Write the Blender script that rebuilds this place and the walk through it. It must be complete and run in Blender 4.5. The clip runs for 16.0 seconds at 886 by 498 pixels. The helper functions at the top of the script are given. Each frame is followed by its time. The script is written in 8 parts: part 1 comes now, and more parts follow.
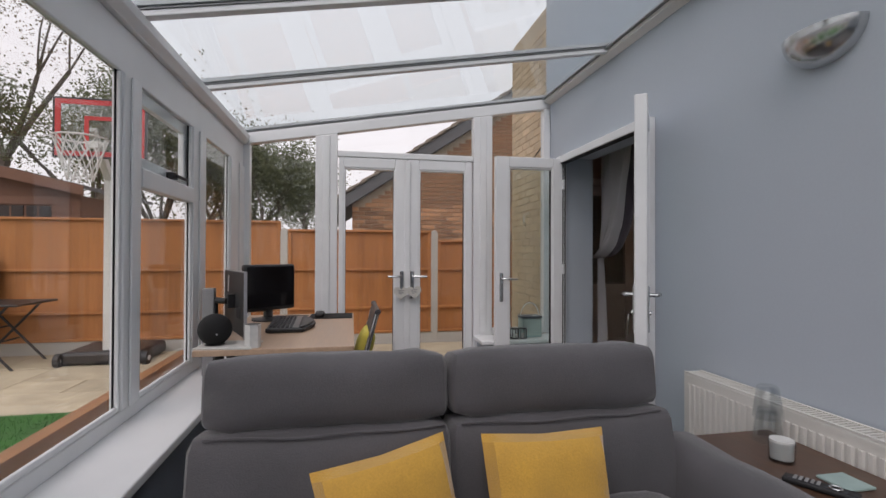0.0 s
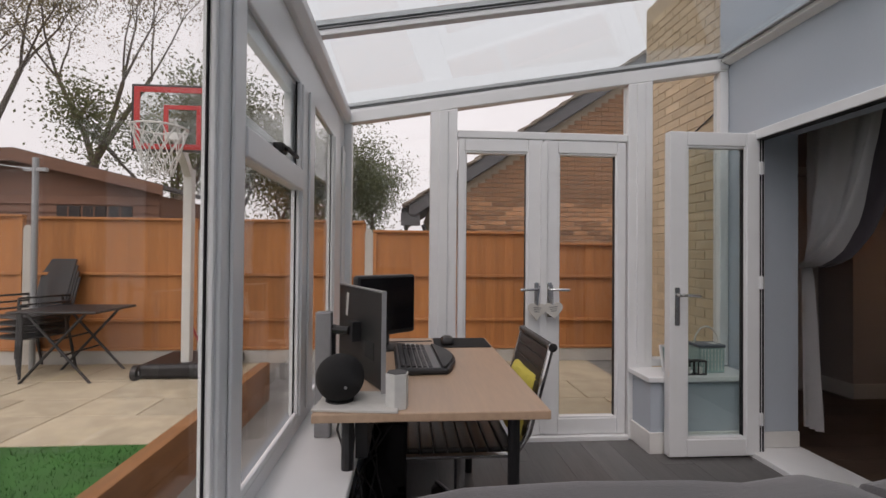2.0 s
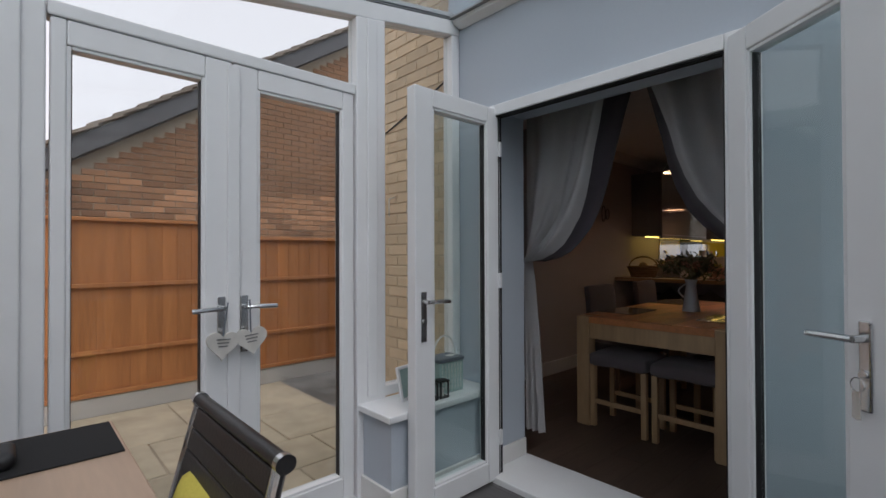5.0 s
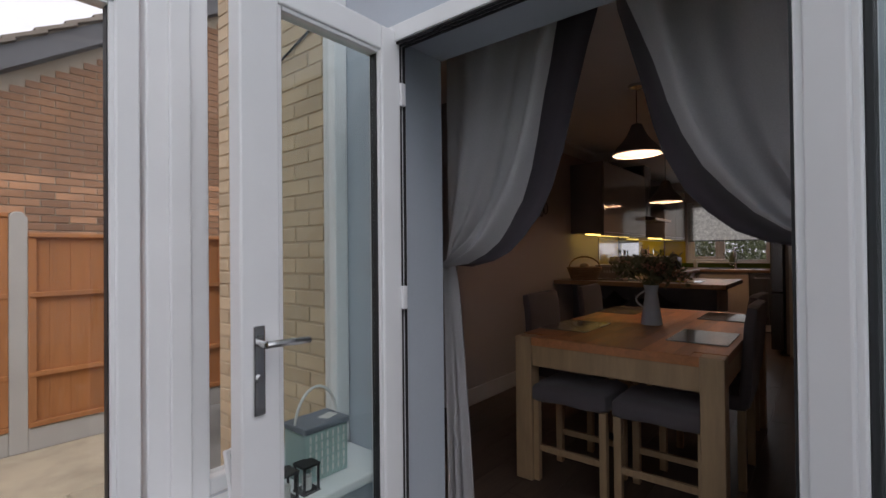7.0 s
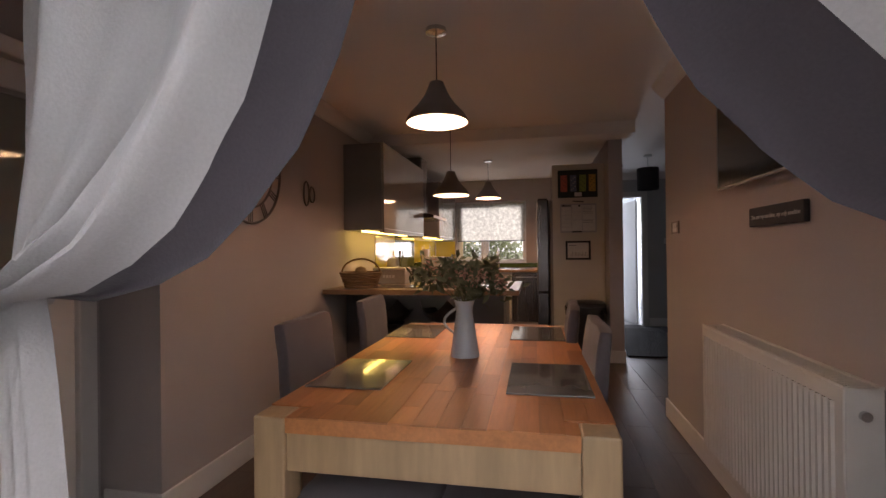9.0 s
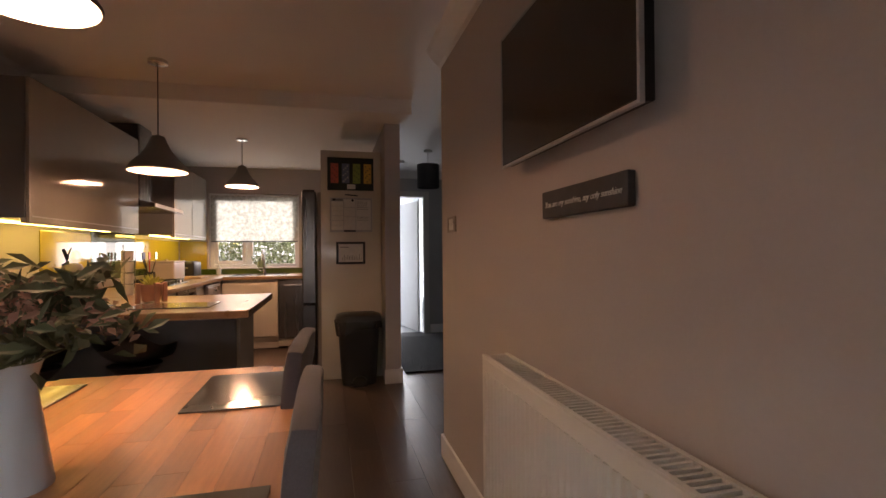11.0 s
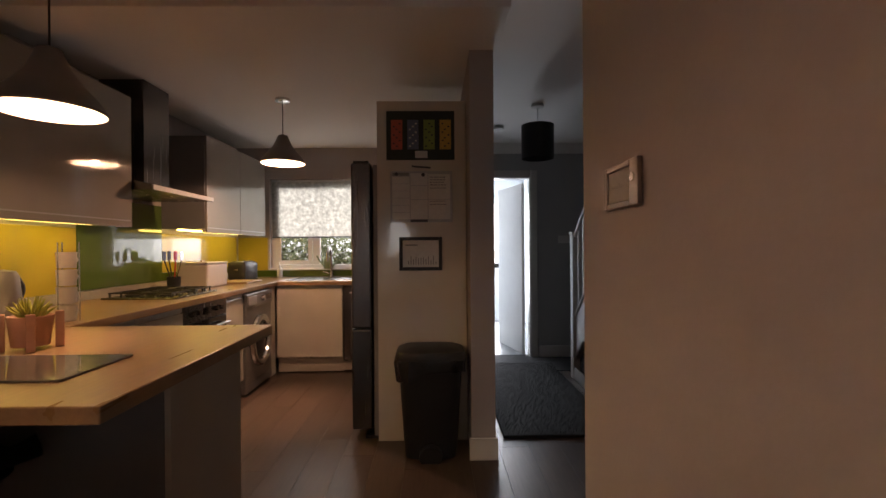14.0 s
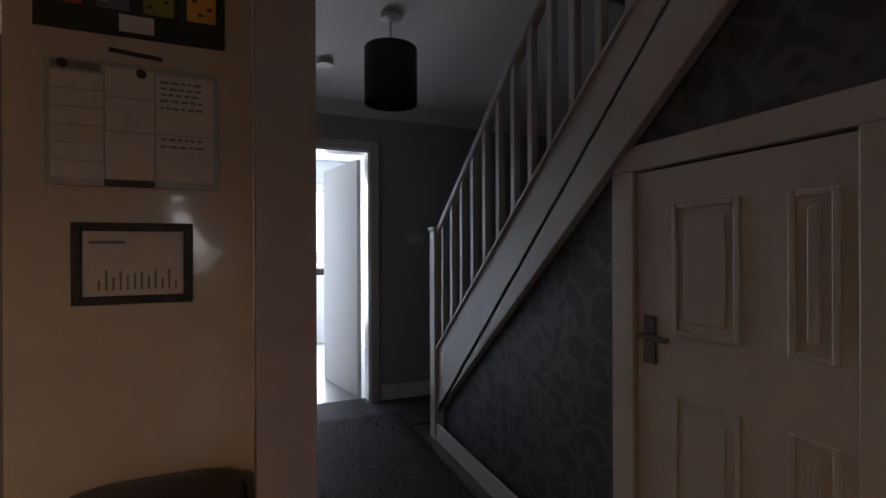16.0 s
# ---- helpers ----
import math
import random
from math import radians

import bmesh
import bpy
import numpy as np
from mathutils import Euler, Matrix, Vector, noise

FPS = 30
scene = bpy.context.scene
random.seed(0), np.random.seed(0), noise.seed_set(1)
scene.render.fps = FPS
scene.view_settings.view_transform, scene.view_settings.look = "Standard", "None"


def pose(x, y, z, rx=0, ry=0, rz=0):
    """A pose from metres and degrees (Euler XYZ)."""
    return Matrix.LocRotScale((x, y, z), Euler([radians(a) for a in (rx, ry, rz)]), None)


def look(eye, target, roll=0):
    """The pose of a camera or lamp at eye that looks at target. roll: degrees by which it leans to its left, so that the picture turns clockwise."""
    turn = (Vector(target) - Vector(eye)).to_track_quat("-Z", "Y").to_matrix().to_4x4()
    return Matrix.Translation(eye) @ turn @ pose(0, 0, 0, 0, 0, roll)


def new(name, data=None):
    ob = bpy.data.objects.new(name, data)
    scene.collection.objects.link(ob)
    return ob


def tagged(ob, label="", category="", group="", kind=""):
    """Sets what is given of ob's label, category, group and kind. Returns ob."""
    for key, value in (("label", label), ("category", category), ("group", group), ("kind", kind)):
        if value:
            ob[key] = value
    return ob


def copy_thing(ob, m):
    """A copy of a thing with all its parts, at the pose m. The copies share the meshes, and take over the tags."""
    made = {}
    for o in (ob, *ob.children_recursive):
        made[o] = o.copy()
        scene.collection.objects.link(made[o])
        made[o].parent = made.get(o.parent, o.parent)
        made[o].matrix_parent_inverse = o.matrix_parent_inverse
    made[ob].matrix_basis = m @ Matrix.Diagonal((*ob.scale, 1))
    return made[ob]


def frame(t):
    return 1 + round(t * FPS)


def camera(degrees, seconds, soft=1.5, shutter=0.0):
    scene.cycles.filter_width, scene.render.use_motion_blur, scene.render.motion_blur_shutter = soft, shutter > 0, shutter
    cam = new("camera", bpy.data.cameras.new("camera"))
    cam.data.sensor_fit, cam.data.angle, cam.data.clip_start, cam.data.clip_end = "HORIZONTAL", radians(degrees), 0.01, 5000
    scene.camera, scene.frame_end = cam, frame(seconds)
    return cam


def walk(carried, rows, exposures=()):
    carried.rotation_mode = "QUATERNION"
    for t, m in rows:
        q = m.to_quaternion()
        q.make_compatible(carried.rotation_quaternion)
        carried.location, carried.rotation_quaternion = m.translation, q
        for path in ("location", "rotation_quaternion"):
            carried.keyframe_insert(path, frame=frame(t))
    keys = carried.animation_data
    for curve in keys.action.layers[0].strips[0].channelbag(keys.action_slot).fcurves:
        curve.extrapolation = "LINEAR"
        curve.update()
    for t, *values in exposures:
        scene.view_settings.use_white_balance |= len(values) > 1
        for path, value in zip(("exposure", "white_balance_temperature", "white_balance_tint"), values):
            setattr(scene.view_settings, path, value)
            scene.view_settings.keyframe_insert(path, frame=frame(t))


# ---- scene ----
cam = camera(87.1, 16.0)
PATH = [
    (0, (0.553, 0.928, 1.192), (0.935, 2.891, 1.209), 0.2),
    (0.5, (0.446, 1.199, 1.193), (0.605, 3.192, 1.212), 0.4),
    (1, (0.326, 1.427, 1.19), (0.424, 3.424, 1.217), 0.6),
    (1.5, (0.206, 1.655, 1.212), (0.301, 3.652, 1.238), 0.6),
    (2, (0.115, 1.831, 1.217), (0.265, 3.825, 1.241), 0.5),
    (2.5, (0.057, 1.995, 1.222), (0.358, 3.972, 1.246), 0.4),
    (3, (0.034, 2.245, 1.202), (0.462, 4.199, 1.226), 0.3),
    (3.5, (0.029, 2.439, 1.205), (0.615, 4.351, 1.231), 0.2),
    (4, (0.083, 2.659, 1.201), (0.877, 4.495, 1.224), 0.1),
    (4.5, (0.207, 2.788, 1.198), (1.319, 4.451, 1.223), -0.1),
    (5, (0.356, 2.898, 1.206), (1.712, 4.369, 1.226), -0.2),
    (5.2, (0.412, 2.944, 1.208), (1.831, 4.354, 1.228), -0.2),
    (7.5, (1.326, 3.549, 1.215), (2.961, 4.7, 1.229), -1.0),
    (8, (1.555, 3.701, 1.217), (3.348, 4.588, 1.22), -0.8),
    (8.5, (1.839, 3.81, 1.217), (3.736, 4.442, 1.225), -0.8),
    (9, (2.131, 3.922, 1.221), (4.094, 4.306, 1.228), -0.7),
    (9.5, (2.348, 3.955, 1.227), (4.347, 4.024, 1.235), -0.7),
    (10, (2.638, 3.891, 1.203), (4.627, 3.68, 1.208), -0.7),
    (10.2, (2.75, 3.843, 1.206), (4.727, 3.538, 1.209), -0.7),
    (12.3, (3.492, 3.408, 1.211), (5.421, 2.88, 1.226), -0.4),
    (12.5, (3.589, 3.398, 1.2), (5.547, 2.99, 1.214), -0.3),
    (13, (3.93, 3.359, 1.224), (5.928, 3.266, 1.228), -0.3),
    (13.5, (4.258, 3.349, 1.231), (6.257, 3.305, 1.234), -0.3),
    (14, (4.644, 3.339, 1.243), (6.644, 3.304, 1.238), -0.4),
    (14.5, (5.037, 3.369, 1.26), (7.033, 3.248, 1.256), -0.3),
    (15, (5.403, 3.336, 1.266), (7.384, 3.059, 1.258), -0.2),
    (15.5, (5.818, 3.277, 1.243), (7.76, 2.797, 1.243), -0.1),
    (16, (6.179, 3.138, 1.242), (8.03, 2.38, 1.241), -0.2),
]
PEND = (1.75, 1.0, 5.8)   # pendant lamps, watts
LED = 0.24            # under-cabinet strips, watts
PORCHLIGHT = 16.0    # area lamp standing in for daylight through the front door
EXPOSURES = [(0, 0.1, 6850, 22), (2, -0.01, 7050, 23), (4, -0.05, 6550, 18), (5.2, 0.0, 6400, 17), (7.4, 0.5, 6500, 22), (8.2, 1.22, 6500, 23), (9, 2.1, 6950, 24), (10.2, 2.45, 7300, 21), (12.4, 2.27, 7350, 22), (14.4, 2.1, 6950, 18), (15.2, 2.1, 6850, 18), (16, 1.85, 6700, 18)]
walk(cam, [(t, look(eye, target, roll)) for t, eye, target, roll in PATH], EXPOSURES)

# ---- world and sun: bright overcast ----
world = bpy.data.worlds.new("overcast_sky")
scene.world = world
world.use_nodes = True
wn = world.node_tree.nodes
sky = wn.new("ShaderNodeTexSky")
sky.sky_type = "NISHITA"
sky.sun_disc = False
sky.sun_elevation, sky.sun_rotation = radians(38), radians(200)
sky.dust_density, sky.air_density = 4.0, 1.5
grey = wn.new("ShaderNodeHueSaturation")
grey.inputs["Saturation"].default_value = 0.12
world.node_tree.links.new(sky.outputs[0], grey.inputs["Color"])
cloud = wn.new("ShaderNodeMix")
cloud.data_type = "RGBA"
cloud.inputs["Factor"].default_value = 0.75
cloud.inputs["B"].default_value = (7.2, 7.3, 7.5, 1)
world.node_tree.links.new(grey.outputs[0], cloud.inputs["A"])
world.node_tree.links.new(cloud.outputs["Result"], wn["Background"].inputs["Color"])
wn["Background"].inputs["Strength"].default_value = 0.15

sun = new("sun", bpy.data.lights.new("sun", "SUN"))
sun.data.energy, sun.data.angle, sun.data.color = 0.8, radians(40), (1.0, 0.97, 0.93)
sun.matrix_world = look((0, 0, 10), (2.0, 5.0, 2.0))


# ---- building helpers ----
def mix(c, k):
    return tuple(min(1.0, v * k) for v in c[:3]) + (1.0,)


def mat(name, colour, rough=0.5, metal=0.0, grain=40.0, vary=0.12, bump=0.1, broad=3.0, per=0.0, emit=None, power=0.0, stretch=(1, 1, 1), coat=0.0, spec=0.5, sheen=0.0):
    """Principled surface with grain and broad stains in object space; per: lightness change from piece to piece."""
    m = bpy.data.materials.new(name)
    m.use_nodes = True
    nt = m.node_tree
    b = nt.nodes["Principled BSDF"]
    n, link = nt.nodes, nt.links.new
    b.inputs["Roughness"].default_value = rough
    b.inputs["Metallic"].default_value = metal
    b.inputs["Coat Weight"].default_value = coat
    b.inputs["Specular IOR Level"].default_value = spec
    b.inputs["Sheen Weight"].default_value = sheen
    c = (*colour, 1.0)
    if emit:
        b.inputs["Emission Color"].default_value = (*emit, 1.0)
        b.inputs["Emission Strength"].default_value = power
    co = n.new("ShaderNodeTexCoord")
    mp = n.new("ShaderNodeMapping")
    mp.inputs["Scale"].default_value = stretch
    link(co.outputs["Object"], mp.inputs["Vector"])
    vec = mp.outputs[0]
    if per:
        info = n.new("ShaderNodeObjectInfo")
        add = n.new("ShaderNodeVectorMath")
        add.operation = "ADD"
        sc = n.new("ShaderNodeMath")
        sc.operation = "MULTIPLY"
        sc.inputs[1].default_value = 37.0
        link(info.outputs["Random"], sc.inputs[0])
        link(vec, add.inputs[0])
        link(sc.outputs[0], add.inputs[1])
        vec = add.outputs[0]
    fine, big = n.new("ShaderNodeTexNoise"), n.new("ShaderNodeTexNoise")
    fine.inputs["Scale"].default_value, fine.inputs["Detail"].default_value = grain, 4.0
    big.inputs["Scale"].default_value, big.inputs["Detail"].default_value = broad, 3.0
    link(vec, fine.inputs["Vector"])
    link(vec, big.inputs["Vector"])
    m1, m2 = n.new("ShaderNodeMix"), n.new("ShaderNodeMix")
    for q in (m1, m2):
        q.data_type = "RGBA"
    m1.inputs["A"].default_value, m1.inputs["B"].default_value = mix(c, 1 - vary), mix(c, 1 + vary)
    link(fine.outputs[0], m1.inputs["Factor"])
    m2.blend_type = "MULTIPLY"
    m2.inputs["Factor"].default_value = 1.0
    ramp = n.new("ShaderNodeMapRange")
    ramp.inputs["From Min"].default_value, ramp.inputs["From Max"].default_value = 0.3, 0.7
    ramp.inputs["To Min"].default_value, ramp.inputs["To Max"].default_value = 1 - vary, 1.0
    link(big.outputs[0], ramp.inputs["Value"])
    link(m1.outputs["Result"], m2.inputs["A"])
    last = ramp.outputs[0]
    if per:
        pr = n.new("ShaderNodeMapRange")
        pr.inputs["To Min"].default_value, pr.inputs["To Max"].default_value = 1 - per, 1 + per
        link(info.outputs["Random"], pr.inputs["Value"])
        mu = n.new("ShaderNodeMath")
        mu.operation = "MULTIPLY"
        link(pr.outputs[0], mu.inputs[0])
        link(last, mu.inputs[1])
        last = mu.outputs[0]
    link(last, m2.inputs["B"])
    link(m2.outputs["Result"], b.inputs["Base Color"])
    rr = n.new("ShaderNodeMapRange")
    rr.inputs["To Min"].default_value, rr.inputs["To Max"].default_value = max(0.02, rough * 0.8), min(1, rough * 1.2)
    link(big.outputs[0], rr.inputs["Value"])
    link(rr.outputs[0], b.inputs["Roughness"])
    if bump:
        bp = n.new("ShaderNodeBump")
        bp.inputs["Strength"].default_value, bp.inputs["Distance"].default_value = bump, 0.004
        link(fine.outputs[0], bp.inputs["Height"])
        link(bp.outputs[0], b.inputs["Normal"])
    return m


def pane_mat(name, tint, gloss=0.0, ior=0.03):
    m = bpy.data.materials.new(name)
    m.use_nodes = True
    nt = m.node_tree
    n, link = nt.nodes, nt.links.new
    n.remove(n["Principled BSDF"])
    tr, gl, fr, mx = n.new("ShaderNodeBsdfTransparent"), n.new("ShaderNodeBsdfGlossy"), n.new("ShaderNodeLayerWeight"), n.new("ShaderNodeMixShader")
    po, ad = n.new("ShaderNodeMath"), n.new("ShaderNodeMath")
    po.operation, ad.operation = "POWER", "MULTIPLY_ADD"
    po.inputs[1].default_value, ad.inputs[1].default_value, ad.inputs[2].default_value = 5.0, 0.55, ior
    tr.inputs[0].default_value = (*tint, 1)
    gl.inputs["Roughness"].default_value = gloss
    link(fr.outputs["Facing"], po.inputs[0])
    link(po.outputs[0], ad.inputs[0])
    link(ad.outputs[0], mx.inputs[0])
    link(tr.outputs[0], mx.inputs[1])
    link(gl.outputs[0], mx.inputs[2])
    link(mx.outputs[0], n["Material Output"].inputs[0])
    return m


def box(bm, x0, x1, y0, y1, z0, z1, m=None):
    vs = [bm.verts.new(((x1 if i & 1 else x0), (y1 if i & 2 else y0), (z1 if i & 4 else z0))) for i in range(8)]
    for f in ((0, 2, 3, 1), (4, 5, 7, 6), (0, 1, 5, 4), (2, 6, 7, 3), (0, 4, 6, 2), (1, 3, 7, 5)):
        bm.faces.new([vs[i] for i in f])
    if m is not None:
        for v in vs:
            v.co = m @ v.co
    return bm


def prism(bm, poly, d0, d1, axis="y"):
    """A polygon in the plane across axis, drawn out from d0 to d1. Points are (x, z) for y, (y, z) for x, (x, y) for z."""
    def at(p, d):
        return (p[0], d, p[1]) if axis == "y" else (d, p[0], p[1]) if axis == "x" else (p[0], p[1], d)
    a = [bm.verts.new(at(p, d0)) for p in poly]
    b = [bm.verts.new(at(p, d1)) for p in poly]
    k = len(poly)
    bm.faces.new(a)
    bm.faces.new(b[::-1])
    for i in range(k):
        bm.faces.new((a[i], b[i], b[(i + 1) % k], a[(i + 1) % k]))
    return bm


def rod(bm, p0, p1, r0, r1=None, seg=10, cap=True):
    p0, p1 = Vector(p0), Vector(p1)
    r1 = r0 if r1 is None else r1
    q = (p1 - p0).to_track_quat("Z", "Y")
    rings = []
    for p, r in ((p0, r0), (p1, r1)):
        rings.append([bm.verts.new(p + q @ Vector((r * math.cos(2 * math.pi * i / seg), r * math.sin(2 * math.pi * i / seg), 0))) for i in range(seg)])
    for i in range(seg):
        bm.faces.new((rings[0][i], rings[0][(i + 1) % seg], rings[1][(i + 1) % seg], rings[1][i]))
    if cap:
        bm.faces.new(rings[0][::-1])
        bm.faces.new(rings[1])
    return bm


def pipe(bm, pts, r, seg=8):
    """One tube swept along the points."""
    ps = [Vector(p) for p in pts]
    rows, up = [], None
    for i, p in enumerate(ps):
        d = (ps[min(i + 1, len(ps) - 1)] - ps[max(i - 1, 0)]).normalized()
        up = d.orthogonal().normalized() if up is None else (up - d * up.dot(d)).normalized()
        side = d.cross(up)
        rows.append([bm.verts.new(p + (up * math.cos(2 * math.pi * k / seg) + side * math.sin(2 * math.pi * k / seg)) * r) for k in range(seg)])
    for a, b in zip(rows, rows[1:]):
        for k in range(seg):
            bm.faces.new((a[k], a[(k + 1) % seg], b[(k + 1) % seg], b[k]))
    bm.faces.new(rows[0][::-1])
    bm.faces.new(rows[-1])
    return bm


def lathe(bm, prof, seg=24, c=(0, 0, 0), m=None, caps=True):
    """Turned shape: prof is a list of (radius, height)."""
    rings = []
    for r, z in prof:
        ring = [Vector((r * math.cos(2 * math.pi * i / seg), r * math.sin(2 * math.pi * i / seg), z)) for i in range(seg)]
        rings.append([bm.verts.new((m @ v if m else v) + Vector(c)) for v in ring])
    for a, b in zip(rings, rings[1:]):
        for i in range(seg):
            bm.faces.new((a[i], a[(i + 1) % seg], b[(i + 1) % seg], b[i]))
    if caps and prof[0][0] > 0.0005:
        bm.faces.new(rings[0][::-1])
    if caps and prof[-1][0] > 0.0005:
        bm.faces.new(rings[-1])
    return bm


def ring(bm, c, r, w, m=None, seg=32, sec=8):
    rows = []
    for i in range(seg):
        a = 2 * math.pi * i / seg
        row = []
        for k in range(sec):
            b = 2 * math.pi * k / sec
            v = Vector(((r + w * math.cos(b)) * math.cos(a), (r + w * math.cos(b)) * math.sin(a), w * math.sin(b)))
            row.append(bm.verts.new((m @ v if m else v) + Vector(c)))
        rows.append(row)
    for i in range(seg):
        a, b = rows[i], rows[(i + 1) % seg]
        for k in range(sec):
            bm.faces.new((a[k], b[k], b[(k + 1) % sec], a[(k + 1) % sec]))
    return bm


def mesh_of(name, bm, material, bevel=0.0, smooth=False, segs=2):
    me = bpy.data.meshes.new(name)
    if bevel:
        bmesh.ops.remove_doubles(bm, verts=bm.verts, dist=1e-5)
        es = [e for e in bm.edges if len(e.link_faces) == 2 and e.calc_face_angle(0) > 0.5]
        bmesh.ops.bevel(bm, geom=es, offset=bevel, segments=segs, affect="EDGES", profile=0.5, clamp_overlap=True)
    bmesh.ops.recalc_face_normals(bm, faces=bm.faces)
    if smooth:
        for f in bm.faces:
            f.smooth = True
        for e in bm.edges:
            if len(e.link_faces) == 2 and e.calc_face_angle(0) > 0.6:
                e.smooth = False
    bm.to_mesh(me)
    bm.free()
    me.materials.append(material)
    return me


def part(name, bm, material, parent=None, label="", bevel=0.0, smooth=False, segs=2):
    ob = new(name, mesh_of(name, bm, material, bevel, smooth, segs))
    if parent is not None:
        ob.parent = parent
    if label:
        tagged(ob, label)
    return ob


def thing(name, m, label, category, group="", kind=""):
    """An Empty at the base of a thing, which parents its parts."""
    ob = new(name)
    ob.empty_display_size = 0.05
    ob.matrix_world = m
    return tagged(ob, label, category, group, kind)


def solid(name, bm, material, label, category, kind="", bevel=0.0, smooth=False, group=""):
    ob = part(name, bm, material, None, "", bevel, smooth)
    return tagged(ob, label, category, group, kind)


def bms():
    return bmesh.new()


def cube(x0, x1, y0, y1, z0, z1):
    return box(bms(), x0, x1, y0, y1, z0, z1)


def words(parent, text, m, size, material, name="lettering", slant=0.0):
    cu = bpy.data.curves.new(name, "FONT")
    cu.body, cu.size, cu.align_x, cu.align_y, cu.extrude = text, size, "CENTER", "CENTER", 0.0008
    cu.shear = slant
    tmp = bpy.data.objects.new(name, cu)
    me = bpy.data.meshes.new_from_object(tmp)
    bpy.data.objects.remove(tmp)
    me.materials.clear()
    me.materials.append(material)
    ob = new(name, me)
    ob.parent = parent
    ob.matrix_local = m
    return ob


def piece(name, mesh, parent, m):
    ob = new(name, mesh)
    ob.parent = parent
    ob.matrix_local = m
    return ob


# ---- materials ----
PVC = mat("white_upvc", (0.80, 0.81, 0.82), 0.32, grain=6, vary=0.03, bump=0.01)
GASKET = mat("black_rubber", (0.015, 0.015, 0.017), 0.6, bump=0.02)
ALU = mat("grey_aluminium", (0.35, 0.36, 0.37), 0.4, metal=0.6, bump=0.03)
CHROME = mat("brushed_chrome", (0.62, 0.62, 0.62), 0.22, metal=1.0, grain=120, vary=0.05, bump=0.02)
GLASS = pane_mat("window_glass", (0.93, 0.95, 0.95))
ROOFGLASS = pane_mat("roof_glass", (0.86, 0.91, 0.92), 0.03, 0.05)
OBSCURE = pane_mat("door_glass", (0.88, 0.93, 0.92), 0.01, 0.05)
BLUE = mat("pale_blue_wall_paint", (0.475, 0.525, 0.585), 0.75, grain=90, vary=0.03, bump=0.05, broad=1.2)
BEIGE = mat("warm_grey_wall_paint", (0.47, 0.43, 0.42), 0.7, grain=90, vary=0.035, bump=0.05, broad=1.0)
WHITEPAINT = mat("white_ceiling_paint", (0.83, 0.81, 0.78), 0.8, grain=120, vary=0.03, bump=0.08, broad=0.8)
TRIM = mat("white_gloss_paint", (0.76, 0.75, 0.73), 0.3, grain=15, vary=0.04, bump=0.02)
GREYPAINT = mat("slate_grey_wall_paint", (0.14, 0.16, 0.19), 0.6, grain=80, vary=0.06, bump=0.05)
GREYPLANK = mat("grey_laminate", (0.125, 0.12, 0.12), 0.38, grain=14, vary=0.25, bump=0.12, per=0.12, stretch=(6, 0.6, 1))
BROWNPLANK = mat("dark_brown_laminate", (0.098, 0.066, 0.051), 0.35, grain=14, vary=0.3, bump=0.1, per=0.14, stretch=(0.6, 6, 1))
BUFF = mat("buff_brick", (0.64, 0.50, 0.34), 0.85, grain=45, vary=0.16, bump=0.4, per=0.11)
BROWNBRICK = mat("brown_brick", (0.42, 0.225, 0.12), 0.85, grain=45, vary=0.22, bump=0.5, per=0.45)
MORTAR = mat("mortar", (0.44, 0.37, 0.28), 0.9, grain=80, vary=0.15, bump=0.4)
FENCEWOOD = mat("orange_brown_fence_stain", (0.47, 0.19, 0.062), 0.7, grain=16, vary=0.22, bump=0.3, per=0.08, stretch=(5, 5, 0.5))
SLEEPER = mat("stained_timber_sleeper", (0.36, 0.165, 0.065), 0.7, grain=20, vary=0.25, bump=0.35, stretch=(5, 0.5, 5))
CONCRETE = mat("concrete_post", (0.5, 0.48, 0.44), 0.9, grain=60, vary=0.15, bump=0.3)
SLAB = mat("buff_sandstone_paving", (0.50, 0.43, 0.31), 0.85, grain=14, vary=0.22, bump=0.35, per=0.12, broad=4)
EARTH = mat("grey_gravel_earth", (0.30, 0.29, 0.27), 0.95, grain=60, vary=0.35, bump=0.7)
TURF = mat("green_artificial_turf", (0.035, 0.15, 0.025), 0.8, grain=90, vary=0.3, bump=0.5)
SHEDWOOD = mat("brown_shed_boards", (0.19, 0.095, 0.062), 0.75, grain=18, vary=0.2, bump=0.3, stretch=(0.6, 5, 5))
ROOFTILE = mat("brown_roof_tile", (0.26, 0.22, 0.18), 0.85, grain=35, vary=0.2, bump=0.4, per=0.15)
DARKFASCIA = mat("dark_grey_fascia", (0.10, 0.10, 0.105), 0.5, bump=0.05)
BARK = mat("grey_brown_bark", (0.13, 0.11, 0.09), 0.9, grain=25, vary=0.3, bump=0.6)
LEAF = mat("green_leaves", (0.165, 0.19, 0.095), 0.6, grain=3, vary=0.35, bump=0.0, broad=0.9)
AUTUMN = mat("yellow_brown_leaves", (0.22, 0.18, 0.09), 0.6, grain=3, vary=0.35, bump=0.0, broad=0.8)

SEALGREY = mat("grey_rubber_seal", (0.26, 0.27, 0.275), 0.6, bump=0.02)
CAPGREY = mat("pale_grey_bar_cap", (0.48, 0.49, 0.50), 0.5, bump=0.02)


